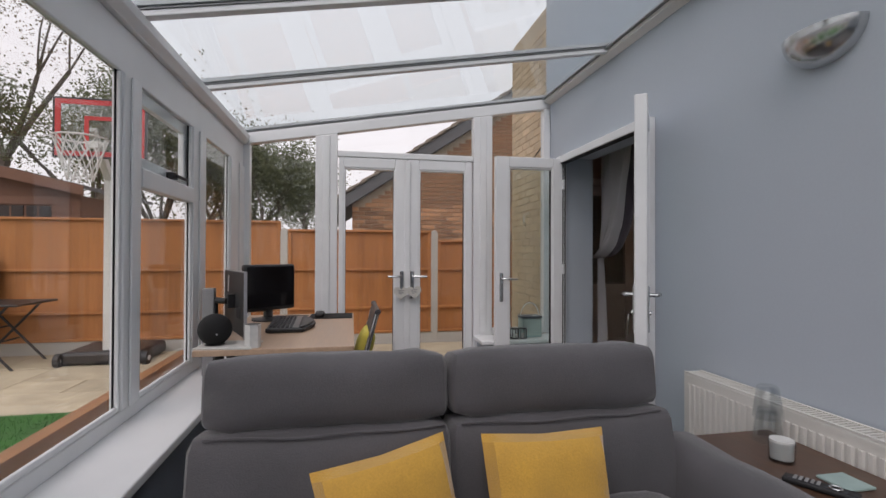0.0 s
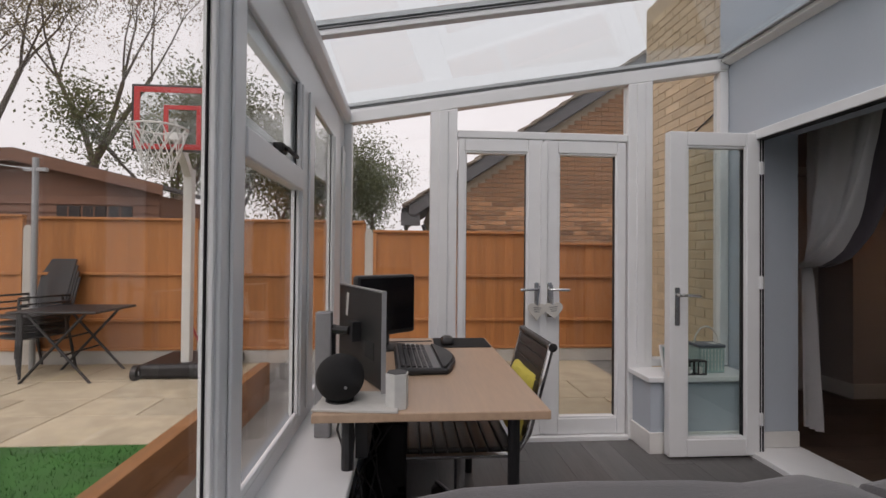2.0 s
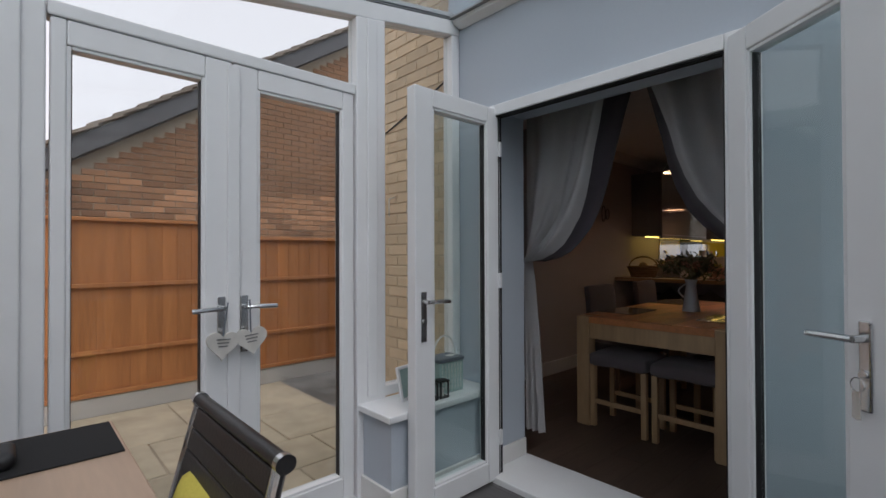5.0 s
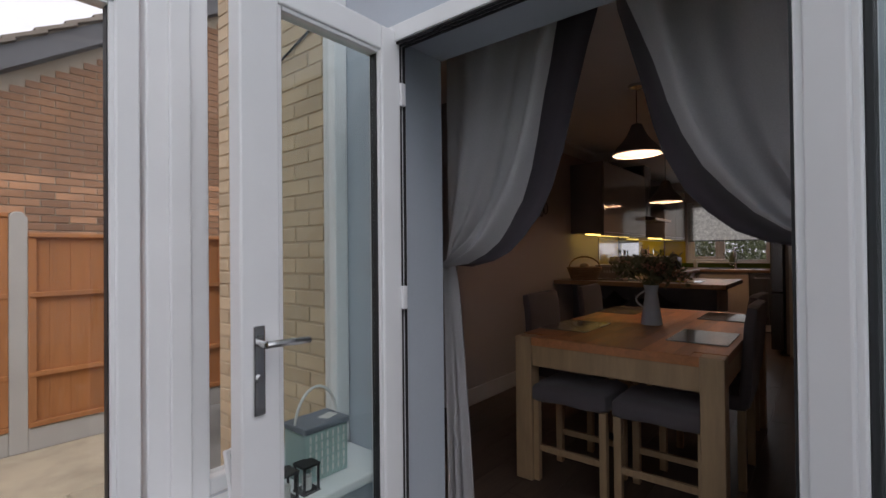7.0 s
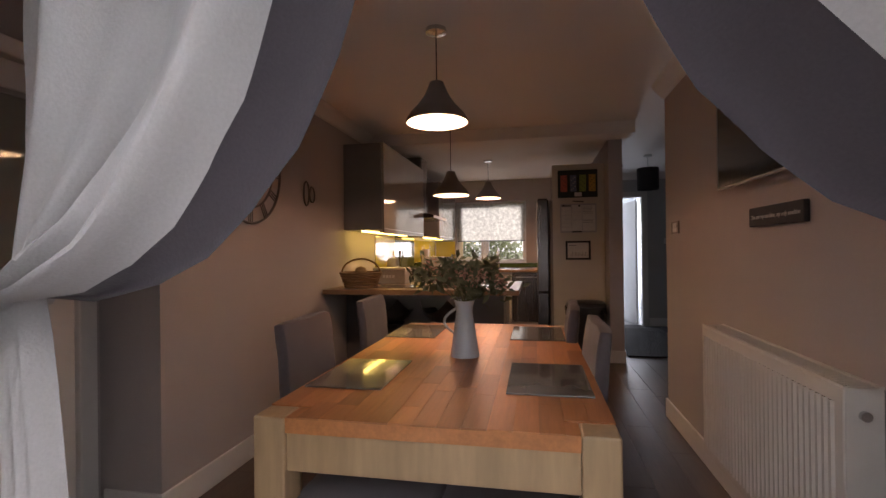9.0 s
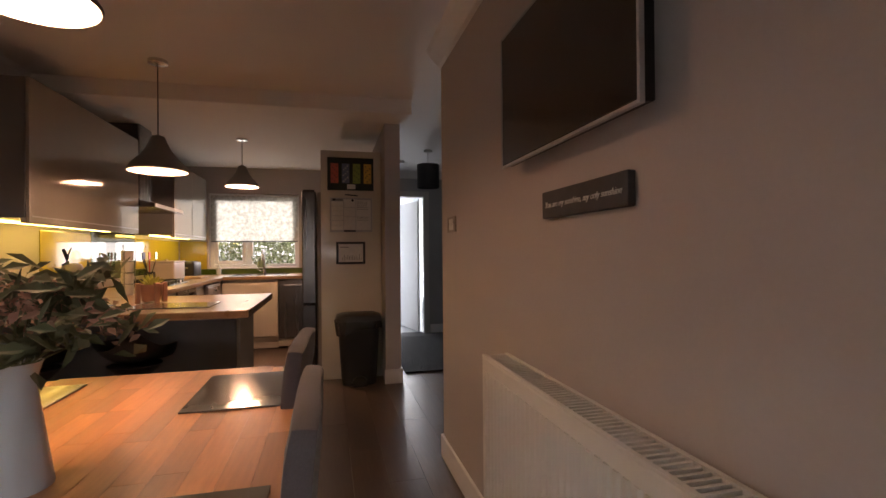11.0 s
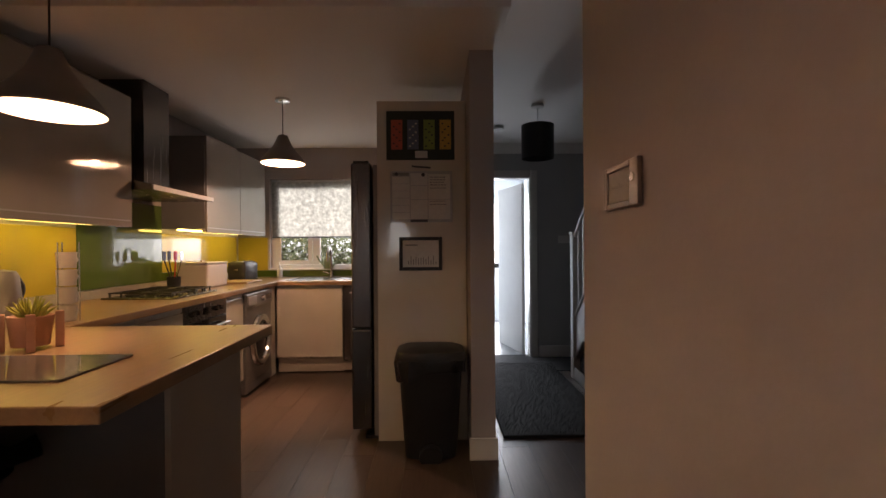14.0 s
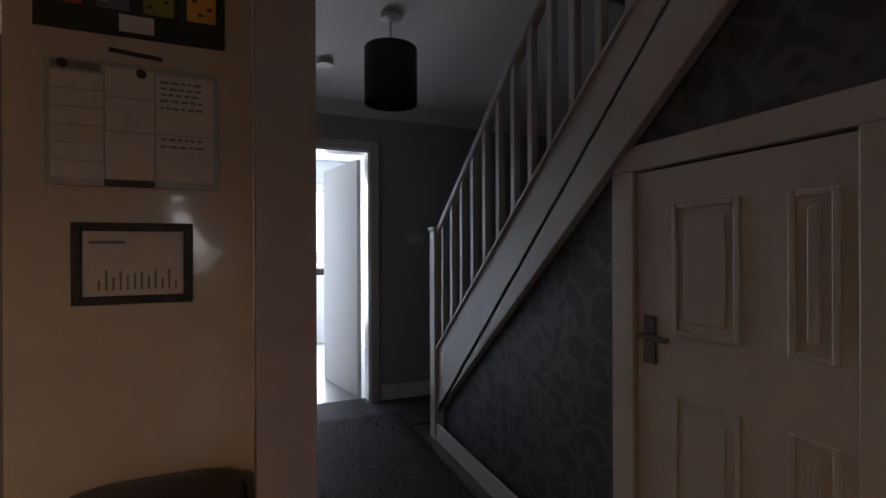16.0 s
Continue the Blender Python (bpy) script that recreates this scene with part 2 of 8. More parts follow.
def let_through(m, share):
    """Mixes in light passing through a thin sheet of the same colour."""
    nt = m.node_tree
    b = nt.nodes["Principled BSDF"]
    tl, mx = nt.nodes.new("ShaderNodeBsdfTranslucent"), nt.nodes.new("ShaderNodeMixShader")
    mx.inputs[0].default_value = share
    nt.links.new(b.inputs["Base Color"].links[0].from_socket, tl.inputs["Color"])
    nt.links.new(b.outputs[0], mx.inputs[1])
    nt.links.new(tl.outputs[0], mx.inputs[2])
    nt.links.new(mx.outputs[0], nt.nodes["Material Output"].inputs[0])


let_through(LEAF, 0.45)
let_through(AUTUMN, 0.45)

# =====================================================================
# LARGE STRUCTURE
# =====================================================================
LX, WX, EY = -0.30, 2.30, 4.86      # inner faces: glazed side, house wall, glazed end
BACK = -1.75                        # closed end behind the start
HX, RY, LY, CEIL = 2.57, 2.98, 5.60, 2.40   # dining: inner house wall, two side walls, ceiling
KX, HB = 10.03, 9.90                # kitchen window wall, hall end wall


def roof_z(x):
    return 2.15 + 0.172 * (x + 0.30)


# ground, terraces
solid("ground", cube(-300, 300, -300, 300, -0.8, -0.52), EARTH, "grey earth and gravel around the house", "ground", "structure")
terrace = bms()
box(terrace, -9, -1.62, 5.15, 7.9, -0.52, -0.10)
box(terrace, -0.45, 2.38, 4.98, 7.9, -0.52, -0.10)
pavement = solid("pavement", terrace, MORTAR, "buff sandstone paved patio beside the fence", "patio", "structure")
solid("lawn_base", cube(-9, -1.62, -3, 5.14, -0.52, -0.085), TURF, "short green artificial turf lawn edged by timber", "lawn", "structure")

# conservatory floor base, house floor base
floor_1 = solid("floor_1", cube(-0.12, WX + 0.02, BACK, EY, -0.3, -0.012), GREYPLANK, "grey wood-effect laminate floor in the conservatory", "floor", "structure")
floor_2 = solid("floor_2", cube(WX + 0.02, 12.6, -0.2, 5.9, -0.3, -0.012), BROWNPLANK, "dark brown wood-effect laminate floor of the house", "floor", "structure")

# dwarf walls and sills of the conservatory
solid("wall_dwarf_side", cube(-0.42, -0.09, BACK, EY + 0.08, -0.5, 0.50), GREYPAINT, "low slate-grey painted wall under the side glazing", "wall", "structure")
solid("wall_dwarf_end_1", cube(-0.09, 0.28, 4.62, EY + 0.08, -0.5, 0.44), BLUE, "low painted wall under the end glazing", "wall", "structure")
solid("wall_dwarf_end_2", cube(1.62, WX - 0.002, 4.62, EY + 0.08, -0.5, 0.44), BLUE, "low pale blue painted wall in the corner", "wall", "structure")
solid("window_sill_1", cube(-0.31, -0.05, BACK, EY, 0.502, 0.535), PVC, "deep white window sill along the side glazing", "window sill", "structure", 0.006)
solid("window_sill_2", cube(-0.048, 0.28, 4.59, EY, 0.442, 0.475), PVC, "white window sill at the glazed end", "window sill", "structure", 0.006)
solid("window_sill_3", cube(1.59, WX - 0.004, 4.59, EY, 0.442, 0.475), PVC, "white window sill over the low corner wall", "window sill", "structure", 0.006)
solid("baseboard_1", prism(bms(), [(1.605, 4.605), (1.62, 4.605), (WX - 0.004, 4.605), (WX - 0.004, 4.62), (1.62, 4.62), (1.62, EY), (1.605, EY)], 0.0, 0.13, "z"), TRIM, "white skirting round the low corner wall", "skirting", "structure", 0.003)


def glazing(name, label, x0, x1, y0, y1, members, panes, category="window"):
    """A glazed screen: members are frame boxes with names, panes are boxes of glass."""
    t = thing(name, Matrix(), label, category, kind="structure")
    for nm, b in members:
        bm = bms()
        if callable(b):
            b(bm)
        else:
            box(bm, *b)
        part(nm, bm, PVC, t, bevel=0.006)
    for b in panes:
        bm = bms()
        if callable(b):
            b(bm)
        else:
            box(bm, *b)
        g = part("pane", bm, GLASS, t, "clear window glass")
        g.visible_shadow = False
    return t


# side glazing: mullions along y; one bay has an opening top light
FX0, FX1 = LX - 0.03, LX
HEAD = 1.87
bays = [(-1.70, -0.85), (-0.75, 0.55), (0.65, 2.05), (2.22, 2.87), (3.02, 3.65), (3.87, 4.44)]
members = [("bottom_rail", (FX0, FX1, BACK, EY, 0.537, 0.595)), ("head_rail", (FX0, FX1, BACK, EY + 0.07, HEAD, 2.05))]
for a, b in zip([BACK] + [q[1] for q in bays], [q[0] for q in bays] + [EY + 0.07]):
    members.append(("mullion", (FX0 - 0.004, FX1 + 0.012, a, b, 0.597, HEAD - 0.002)))
    if b - a > 0.12:
        mid = (a + b) / 2
        members.append(("mullion_bead", (FX1 + 0.013, FX1 + 0.022, mid - 0.03, mid + 0.03, 0.60, HEAD - 0.004)))
panes = []
for i, (a, b) in enumerate(bays):
    members += [("glazing_bead", (FX1 - 0.012, FX1 + 0.004, a, a + 0.018, 0.597, HEAD - 0.002)), ("glazing_bead", (FX1 - 0.012, FX1 + 0.004, b - 0.018, b, 0.597, HEAD - 0.002)),
                ("glazing_bead", (FX1 - 0.012, FX1 + 0.004, a + 0.02, b - 0.02, 0.597, 0.618))]
    panes.append((LX - 0.020, LX - 0.014, a, b, 0.60, HEAD))
members.append(("transom", (FX0 - 0.002, FX1 + 0.016, 3.022, 3.648, 1.455, 1.535)))
gk = bms()
for a, b in bays:
    box(gk, LX - 0.0135, LX - 0.0122, a, a + 0.026, 0.60, HEAD)
    box(gk, LX - 0.0135, LX - 0.0122, b - 0.026, b, 0.60, HEAD)
solid("trim_glazing_seal", gk, GASKET, "black glazing seals of the side windows", "trim", "structure")
glazing("window_1", "white plastic framed side glazing of the conservatory", 0, 0, 0, 0, members, panes)
# opening top light sash with its dark handle
sash = thing("window_2", Matrix(), "small white top-hung window sash with a dark handle", "window", kind="structure")
sb = bms()
for b in ((3.022, 3.075, 1.537, 1.868), (3.595, 3.648, 1.537, 1.868), (3.0752, 3.5948, 1.537, 1.59), (3.0752, 3.5948, 1.815, 1.868)):
    box(sb, LX - 0.05, LX - 0.022, *b)
part("sash_frame", sb, PVC, sash, bevel=0.004)
hb = bms()
box(hb, LX - 0.0215, LX + 0.012, 3.36, 3.42, 1.545, 1.575)
box(hb, LX + 0.012, LX + 0.024, 3.38, 3.53, 1.553, 1.567)
part("handle", hb, GASKET, sash, "dark window handle", bevel=0.004)

# eaves beam of the side glazing
eb = bms()
prism(eb, [(LX - 0.12, 2.052), (LX + 0.02, 2.052), (LX + 0.045, 2.085), (LX + 0.045, 2.125), (LX + 0.02, 2.15), (LX - 0.12, 2.14)], BACK, EY + 0.09, "y")
solid("trim_eaves", eb, PVC, "white moulded eaves beam", "trim", "structure", 0.004)

# end glazing
def sloped(x0, x1, y0, y1, under, over):
    def make(bm):
        prism(bm, [(x0, roof_z(x0) - under), (x1, roof_z(x1) - under), (x1, roof_z(x1) - over), (x0, roof_z(x0) - over)], y0, y1, "y")
    return make


def upto(x0, x1, y0, y1, z0, under):
    def make(bm):
        prism(bm, [(x0, z0), (x1, z0), (x1, roof_z(x1) - under), (x0, roof_z(x0) - under)], y0, y1, "y")
    return make


Y0, Y1 = EY, EY + 0.07
members = [
    ("corner_post", upto(LX - 0.07, -0.25, Y0 - 0.004, Y1, 0.54, 0.102)),
    ("post", upto(0.255, 0.43, Y0 - 0.012, Y1, 0.0, 0.102)),
    ("post", upto(1.585, 1.755, Y0 - 0.012, Y1, 0.0, 0.102)),
    ("post_bead", (0.31, 0.37, Y0 - 0.024, Y0 - 0.013, 0.02, 2.152)),
    ("post_bead", (1.64, 1.70, Y0 - 0.024, Y0 - 0.013, 0.5, 2.378)),
    ("end_post", upto(2.235, WX - 0.003, Y0 - 0.006, Y1, 0.48, 0.102)),
    ("top_rail", sloped(LX - 0.07, WX - 0.003, Y0 - 0.008, Y1, 0.10, 0.02)),
    ("head", (0.432, 1.583, Y0 - 0.006, Y1, 1.985, 2.035)),
    ("bottom_rail", (-0.248, 0.253, Y0, Y1, 0.478, 0.53)),
    ("bottom_rail", (1.757, 2.233, Y0, Y1, 0.478, 0.53)),
    ("door_sill", (0.432, 1.583, Y0 - 0.03, Y1 + 0.04, -0.06, 0.03)),
]
panes = [upto(-0.25, 0.255, Y0 + 0.03, Y0 + 0.036, 0.53, 0.1), upto(0.43, 1.585, Y0 + 0.03, Y0 + 0.036, 2.035, 0.1), upto(1.755, 2.235, Y0 + 0.03, Y0 + 0.036, 0.53, 0.1)]
glazing("window_3", "white plastic framed glazed end of the conservatory with sloping head", 0, 0, 0, 0, members, panes)

HEARTMAT = mat("whitewashed_wood", (0.62, 0.60, 0.56), 0.7, grain=30, vary=0.15, bump=0.15)
GREYTEXT = mat("grey_print", (0.2, 0.2, 0.2), 0.8, bump=0)


def lever(parent, m, flip=1, cylinder=True):
    """Long back plate with a lever handle, on a face that looks along -y of m."""
    bm = bms()
    box(bm, -0.016, 0.016, -0.008, 0, -0.13, 0.10, m)
    part("back_plate", bm, CHROME, parent, "brushed chrome back plate", bevel=0.004)
    bm = bms()
    rod(bm, m @ Vector((0, -0.008, 0.055)), m @ Vector((0, -0.045, 0.055)), 0.010)
    pipe(bm, [m @ Vector((0, -0.045, 0.055)), m @ Vector((flip * 0.03, -0.055, 0.056)), m @ Vector((flip * 0.118, -0.052, 0.052))], 0.0095)
    part("lever_handle", bm, CHROME, parent, "chrome lever handle", smooth=True)
    if cylinder:
        bm = bms()
        rod(bm, m @ Vector((0, -0.006, -0.035)), m @ Vector((0, -0.016, -0.035)), 0.011)
        part("lock_cylinder", bm, CHROME, parent)


def door_leaf(name, w, h, m, label, side, glass, handle_z=1.0):
    """A glazed plastic door leaf: width along x from the hinge, inner face towards -y."""
    t = thing(name, m, label, "door", kind="structure")
    f, f0, f1 = 0.085, *side
    bm = bms()
    for b in ((0, f0, 0, h), (w - f1, w, 0, h), (f0 + 0.0005, w - f1 - 0.0005, 0, f + 0.02), (f0 + 0.0005, w - f1 - 0.0005, h - f, h)):
        box(bm, b[0], b[1], -0.03, 0.03, b[2], b[3])
    part("door_frame", bm, PVC, t, bevel=0.006)
    bm = bms()
    for b in ((f0 - 0.002, f0 + 0.012, f + 0.02, h - f), (w - f1 - 0.012, w - f1 + 0.002, f + 0.02, h - f), (f0 + 0.013, w - f1 - 0.013, f + 0.018, f + 0.032), (f0 + 0.013, w - f1 - 0.013, h - f - 0.012, h - f + 0.002)):
        box(bm, b[0], b[1], -0.024, 0.024, b[2], b[3])
    part("glazing_bead", bm, PVC, t, bevel=0.003)
    bm = bms()
    for b in ((f0 + 0.012, f0 + 0.015, f + 0.032, h - f - 0.012), (w - f1 - 0.015, w - f1 - 0.012, f + 0.032, h - f - 0.012)):
        box(bm, b[0], b[1], -0.015, 0.015, b[2], b[3])
    part("glazing_seal", bm, GASKET, t)
    g = part("pane", cube(f0 + 0.01, w - f1 - 0.01, -0.006, 0.006, f + 0.03, h - f - 0.01), glass, t, "clear door glass")
    g.visible_shadow = False
    return t


# French doors to the garden (closed), hearts on the handles
for nm, hx, rz, flip in (("door_1", 0.44, 0, -1), ("door_2", 1.575, 180, 1)):
    if rz == 0:
        leaf = door_leaf(nm, 0.565, 1.95, pose(hx, EY + 0.03, 0.034), "closed white glazed garden door leaf", (0.043, 0.10), GLASS)
        lever(leaf, pose(0.565 - 0.042, -0.031, 0.905), -1)
    else:
        leaf = door_leaf(nm, 0.565, 1.95, pose(hx - 0.565, EY + 0.03, 0.034), "closed white glazed garden door leaf", (0.10, 0.06), GLASS)
        lever(leaf, pose(0.042, -0.031, 0.905), 1)
# meeting stile cover
solid("trim_meeting_stile", cube(0.985, 1.032, EY - 0.016, EY - 0.002, 0.05, 1.97), PVC, "white cover strip where the garden doors meet", "trim", "structure", 0.004)


def heart(m, label):
    pts = []
    for i in range(28):
        a = 2 * math.pi * i / 28
        pts.append((0.062 * math.sin(a) ** 3, 0.062 / 16 * (13 * math.cos(a) - 5 * math.cos(2 * a) - 2 * math.cos(3 * a) - math.cos(4 * a))))
    t = thing("heart_ornament", m, label, "ornament", "hearts on the garden doors")
    part("heart", prism(bms(), pts, -0.006, 0.006, "y"), HEARTMAT, t, bevel=0.002)
    bm = bms()
    for i in range(3):
        box(bm, -0.026 + 0.004 * i, 0.026 - 0.004 * i, -0.0085, -0.0062, 0.016 - 0.013 * i, 0.021 - 0.013 * i)
    part("lettering", bm, GREYTEXT, t, "unreadable grey lines of lettering")
    bm = bms()
    rod(bm, (0, 0, 0.03), (0.01, 0.0, 0.16), 0.003, seg=6)
    part("ribbon", bm, GREYPAINT, t, "thin grey ribbon")
    return t


heart(pose(0.95, EY - 0.062, 0.86, 0, 4, 6), "pale wooden heart hanging from a door handle")
heart(pose(1.062, EY - 0.058, 0.865, 0, -6, -5), "pale wooden heart hanging on a ribbon")

# roof: glass sheets, glazing bars, wall plate
bars = [-1.70, -0.45, 0.40, 1.25, 2.12, 2.98, 3.82, EY + 0.03]
roof = thing("roof_glazing", Matrix(), "sloping glass conservatory roof with white glazing bars", "roof", kind="structure")
for a, b in zip(bars, bars[1:]):
    bm = bms()
    prism(bm, [(LX - 0.14, roof_z(LX - 0.14)), (WX, roof_z(WX)), (WX, roof_z(WX) + 0.008), (LX - 0.14, roof_z(LX - 0.14) + 0.008)], a + 0.005, b - 0.005, "y")
    g = part("roof_pane", bm, ROOFGLASS, roof, "tinted roof glass with water marks")
    g.visible_shadow = False
for y in bars:
    part("glazing_bar", sloped(LX - 0.02, WX - 0.004, y - 0.022, y + 0.022, 0.032, 0.006)(b1 := bms()) or b1, PVC, roof, bevel=0.004)
    part("bar_seal", sloped(LX - 0.02, WX - 0.004, y - 0.028, y + 0.028, 0.005, 0.0005)(b1 := bms()) or b1, SEALGREY, roof, "grey rubber seal")
    part("bar_cap", sloped(LX - 0.14, WX - 0.004, y - 0.03, y + 0.03, -0.0085, -0.03)(b1 := bms()) or b1, CAPGREY, roof, "pale grey cap")
solid("trim_wall_plate", prism(bms(), [(WX - 0.06, roof_z(WX) - 0.05), (WX - 0.002, roof_z(WX) - 0.07), (WX - 0.002, roof_z(WX) - 0.004), (WX - 0.06, roof_z(WX) - 0.014)], BACK, EY - 0.01, "y"), TRIM, "white wall plate under the roof edge", "trim", "structure", 0.004)
solid("trim_wall_seal", prism(bms(), [(WX - 0.085, roof_z(WX) - 0.028), (WX - 0.061, roof_z(WX) - 0.028), (WX - 0.061, roof_z(WX) - 0.014), (WX - 0.085, roof_z(WX) - 0.018)], BACK, EY - 0.01, "y"), SEALGREY, "grey flashing seal under the roof edge", "trim", "structure")

# wall behind the start
solid("wall_back", prism(bms(), [(LX - 0.1, -0.3), (WX, -0.3), (WX, roof_z(WX) - 0.005), (LX - 0.1, roof_z(LX) - 0.02)], BACK - 0.15, BACK - 0.002, "y"), BLUE, "pale blue end wall of the conservatory", "wall", "structure")

# house wall: two leaves with the doorway through them
OY0, OY1, OZ = 3.375, 4.60, 2.00
ob = bms()
box(ob, WX, 2.45, -6, OY0, -0.5, 5.2)
box(ob, WX, 2.45, OY1, EY + 0.09, -0.5, 5.2)
box(ob, WX, 2.45, OY0, OY1, OZ, 5.2)
solid("wall_house_1", ob, BLUE, "pale blue painted house wall inside the conservatory", "wall", "structure")
ob = bms()
box(ob, 2.452, HX, RY - 0.1, OY0, -0.3, 2.7)
box(ob, 2.452, HX, OY1, LY + 0.45, -0.3, 2.7)
box(ob, 2.452, HX, OY0, OY1, OZ, 2.7)
solid("wall_house_2", ob, BEIGE, "warm grey painted dining room wall with the doorway", "wall", "structure")
rv = bms()
box(rv, 2.302, HX, OY0, OY0 + 0.004, 0.03, OZ - 0.003)
box(rv, 2.302, HX, OY1 - 0.004, OY1, 0.03, OZ - 0.003)
box(rv, 2.302, HX, OY0 + 0.005, OY1 - 0.005, OZ - 0.006, OZ - 0.002)
solid("trim_reveal", rv, BLUE, "pale painted reveal of the doorway", "trim", "structure")
# door frame in the opening
df = thing("door_frame_1", Matrix(), "white plastic door frame with black seals and low sill", "door frame", kind="structure")
part("jamb", cube(2.235, 2.30, 4.535, 4.60, 0.031, 1.998), PVC, df, bevel=0.004)
part("jamb", cube(2.235, 2.30, 3.375, 3.44, 0.031, 1.998), PVC, df, bevel=0.004)
part("head", cube(2.236, 2.299, 3.441, 4.534, 1.94, 1.998), PVC, df, bevel=0.004)
part("sill", cube(2.22, 2.59, 3.375, 4.60, -0.01, 0.03), PVC, df, "white door sill", bevel=0.005)
sb = bms()
for x in (2.243, 2.262, 2.281):
    box(sb, x, x + 0.009, 4.529, 4.5345, 0.034, 1.938)
    box(sb, x, x + 0.009, 3.4405, 3.446, 0.034, 1.938)
    box(sb, x, x + 0.009, 3.447, 4.528, 1.934, 1.9395)
part("rubber_seal", sb, GASKET, df, "black rubber seal")
part("keep", cube(2.30, 2.3015, 4.54, 4.56, 0.98, 1.12), CHROME, df, "metal lock keep")
# skirting in the reveal
solid("baseboard_2", cube(2.305, 2.57, 4.583, 4.5955, 0.031, 0.13), TRIM, "white skirting in the doorway reveal", "skirting", "structure", 0.003)

# open door leaves: one square to the wall, one folded back
leaf = door_leaf("door_3", 0.575, 1.965, pose(2.262, 4.556, 0.012, 0, 0, 180) @ pose(0, 0, 0), "open white glazed door leaf standing square to the wall", (0.085, 0.11), OBSCURE)
lever(leaf, pose(0.575 - 0.045, 0.031, 0.92, 0, 0, 180), 1)
lever(leaf, pose(0.575 - 0.045, -0.031, 0.92), -1)
leaf2 = door_leaf("door_4", 0.535, 1.965, pose(2.25, 3.41, 0.012, 0, 0, 234), "open white glazed door leaf folded back towards the wall", (0.085, 0.11), OBSCURE)
lever(leaf2, pose(0.535 - 0.055, 0.031, 0.92, 0, 0, 180), 1)
lever(leaf2, pose(0.535 - 0.055, -0.031, 0.92), -1)
kb = bms()
ring(kb, (0.48, -0.06, 0.86), 0.018, 0.0016, pose(0, 0, 0, 90, 0, 0), 16, 5)
for dx, dz in ((-0.008, -0.05), (0.006, -0.055), (0.0, -0.06)):
    box(kb, 0.48 + dx - 0.004, 0.48 + dx + 0.004, -0.063, -0.0605, 0.79 + dz * 0.3, 0.844)
part("keys", kb, CHROME, leaf2, "bunch of keys in the lock")
for t_, ys in ((leaf, -0.031), (leaf2, -0.031)):
    for z in (0.22, 1.05, 1.75):
        part("hinge", cube(-0.014, 0.008, 0.030, 0.043, z - 0.04, z + 0.04), PVC, t_, "white door hinge", bevel=0.004)

# dining room, kitchen and hall shell
WALLH = 2.7
ALX, ALY = 3.97, 5.93      # alcove left of the dining wall
solid("wall_alcove", cube(HX, ALX - 0.001, ALY, ALY + 0.12, -0.3, WALLH), BEIGE, "warm grey painted wall of the door alcove", "wall", "structure")
solid("wall_dining_left", cube(ALX, 10.2, LY, LY + 0.37, -0.3, WALLH), BEIGE, "warm grey painted wall of dining room and kitchen", "wall", "structure")
solid("wall_dining_right", cube(HX, 5.76, RY - 0.12, RY, -0.3, WALLH), BEIGE, "warm grey painted dining room wall", "wall", "structure")
solid("wall_hall_nib", cube(7.37, HB, 2.99, 3.13, -0.3, WALLH), BEIGE, "warm grey wall between kitchen and hall", "wall", "structure")
WY0, WY1, WZ0, WZ1 = 4.05, 5.235, 1.00, 2.045
kb = bms()
box(kb, KX, KX + 0.28, 3.13, WY0, -0.3, WALLH)
box(kb, KX, KX + 0.28, WY1, LY, -0.3, WALLH)
box(kb, KX, KX + 0.28, WY0, WY1, -0.3, WZ0)
box(kb, KX, KX + 0.28, WY0, WY1, WZ1, WALLH)
solid("wall_kitchen_end", kb, BEIGE, "painted kitchen wall round the window", "wall", "structure")
DY0, DY1, DZ = 2.25, 2.97, 2.04
hb = bms()
box(hb, HB, HB + 0.12, -0.2, DY0, -0.3, WALLH)
box(hb, HB, HB + 0.12, DY0, DY1 + 0.02, DZ, WALLH)
HALLGREY = mat("blue_grey_hall_paint", (0.42, 0.42, 0.425), 0.75, grain=80, vary=0.06, bump=0.05)
solid("wall_hall_end", hb, HALLGREY, "grey painted hall wall with a doorway", "wall", "structure")
solid("wall_hall_far", cube(2.6, 12.6, -0.32, -0.2, -0.3, WALLH), HALLGREY, "grey painted wall beyond the stairs", "wall", "structure")
solid("wall_hall_back", cube(5.45, 5.57, -0.2, RY - 0.12, -0.3, WALLH), BEIGE, "wall closing the hall behind the stairs", "wall", "structure")
cl = bms()
box(cl, 2.45, 5.57, -0.32, 6.05, CEIL, CEIL + 0.12)
box(cl, 5.57, 7.75, 2.06, 6.05, CEIL, CEIL + 0.12)
box(cl, 5.57, 7.75, -0.32, 0.97, CEIL, CEIL + 0.12)
box(cl, 7.75, 12.6, -0.32, 6.05, CEIL, CEIL + 0.12)
solid("ceiling", cl, WHITEPAINT, "white painted ceiling", "ceiling", "structure")
solid("beam", cube(6.66, 6.92, 3.0, LY, 2.285, CEIL), WHITEPAINT, "painted ceiling beam between dining room and kitchen", "beam", "structure", 0.004)
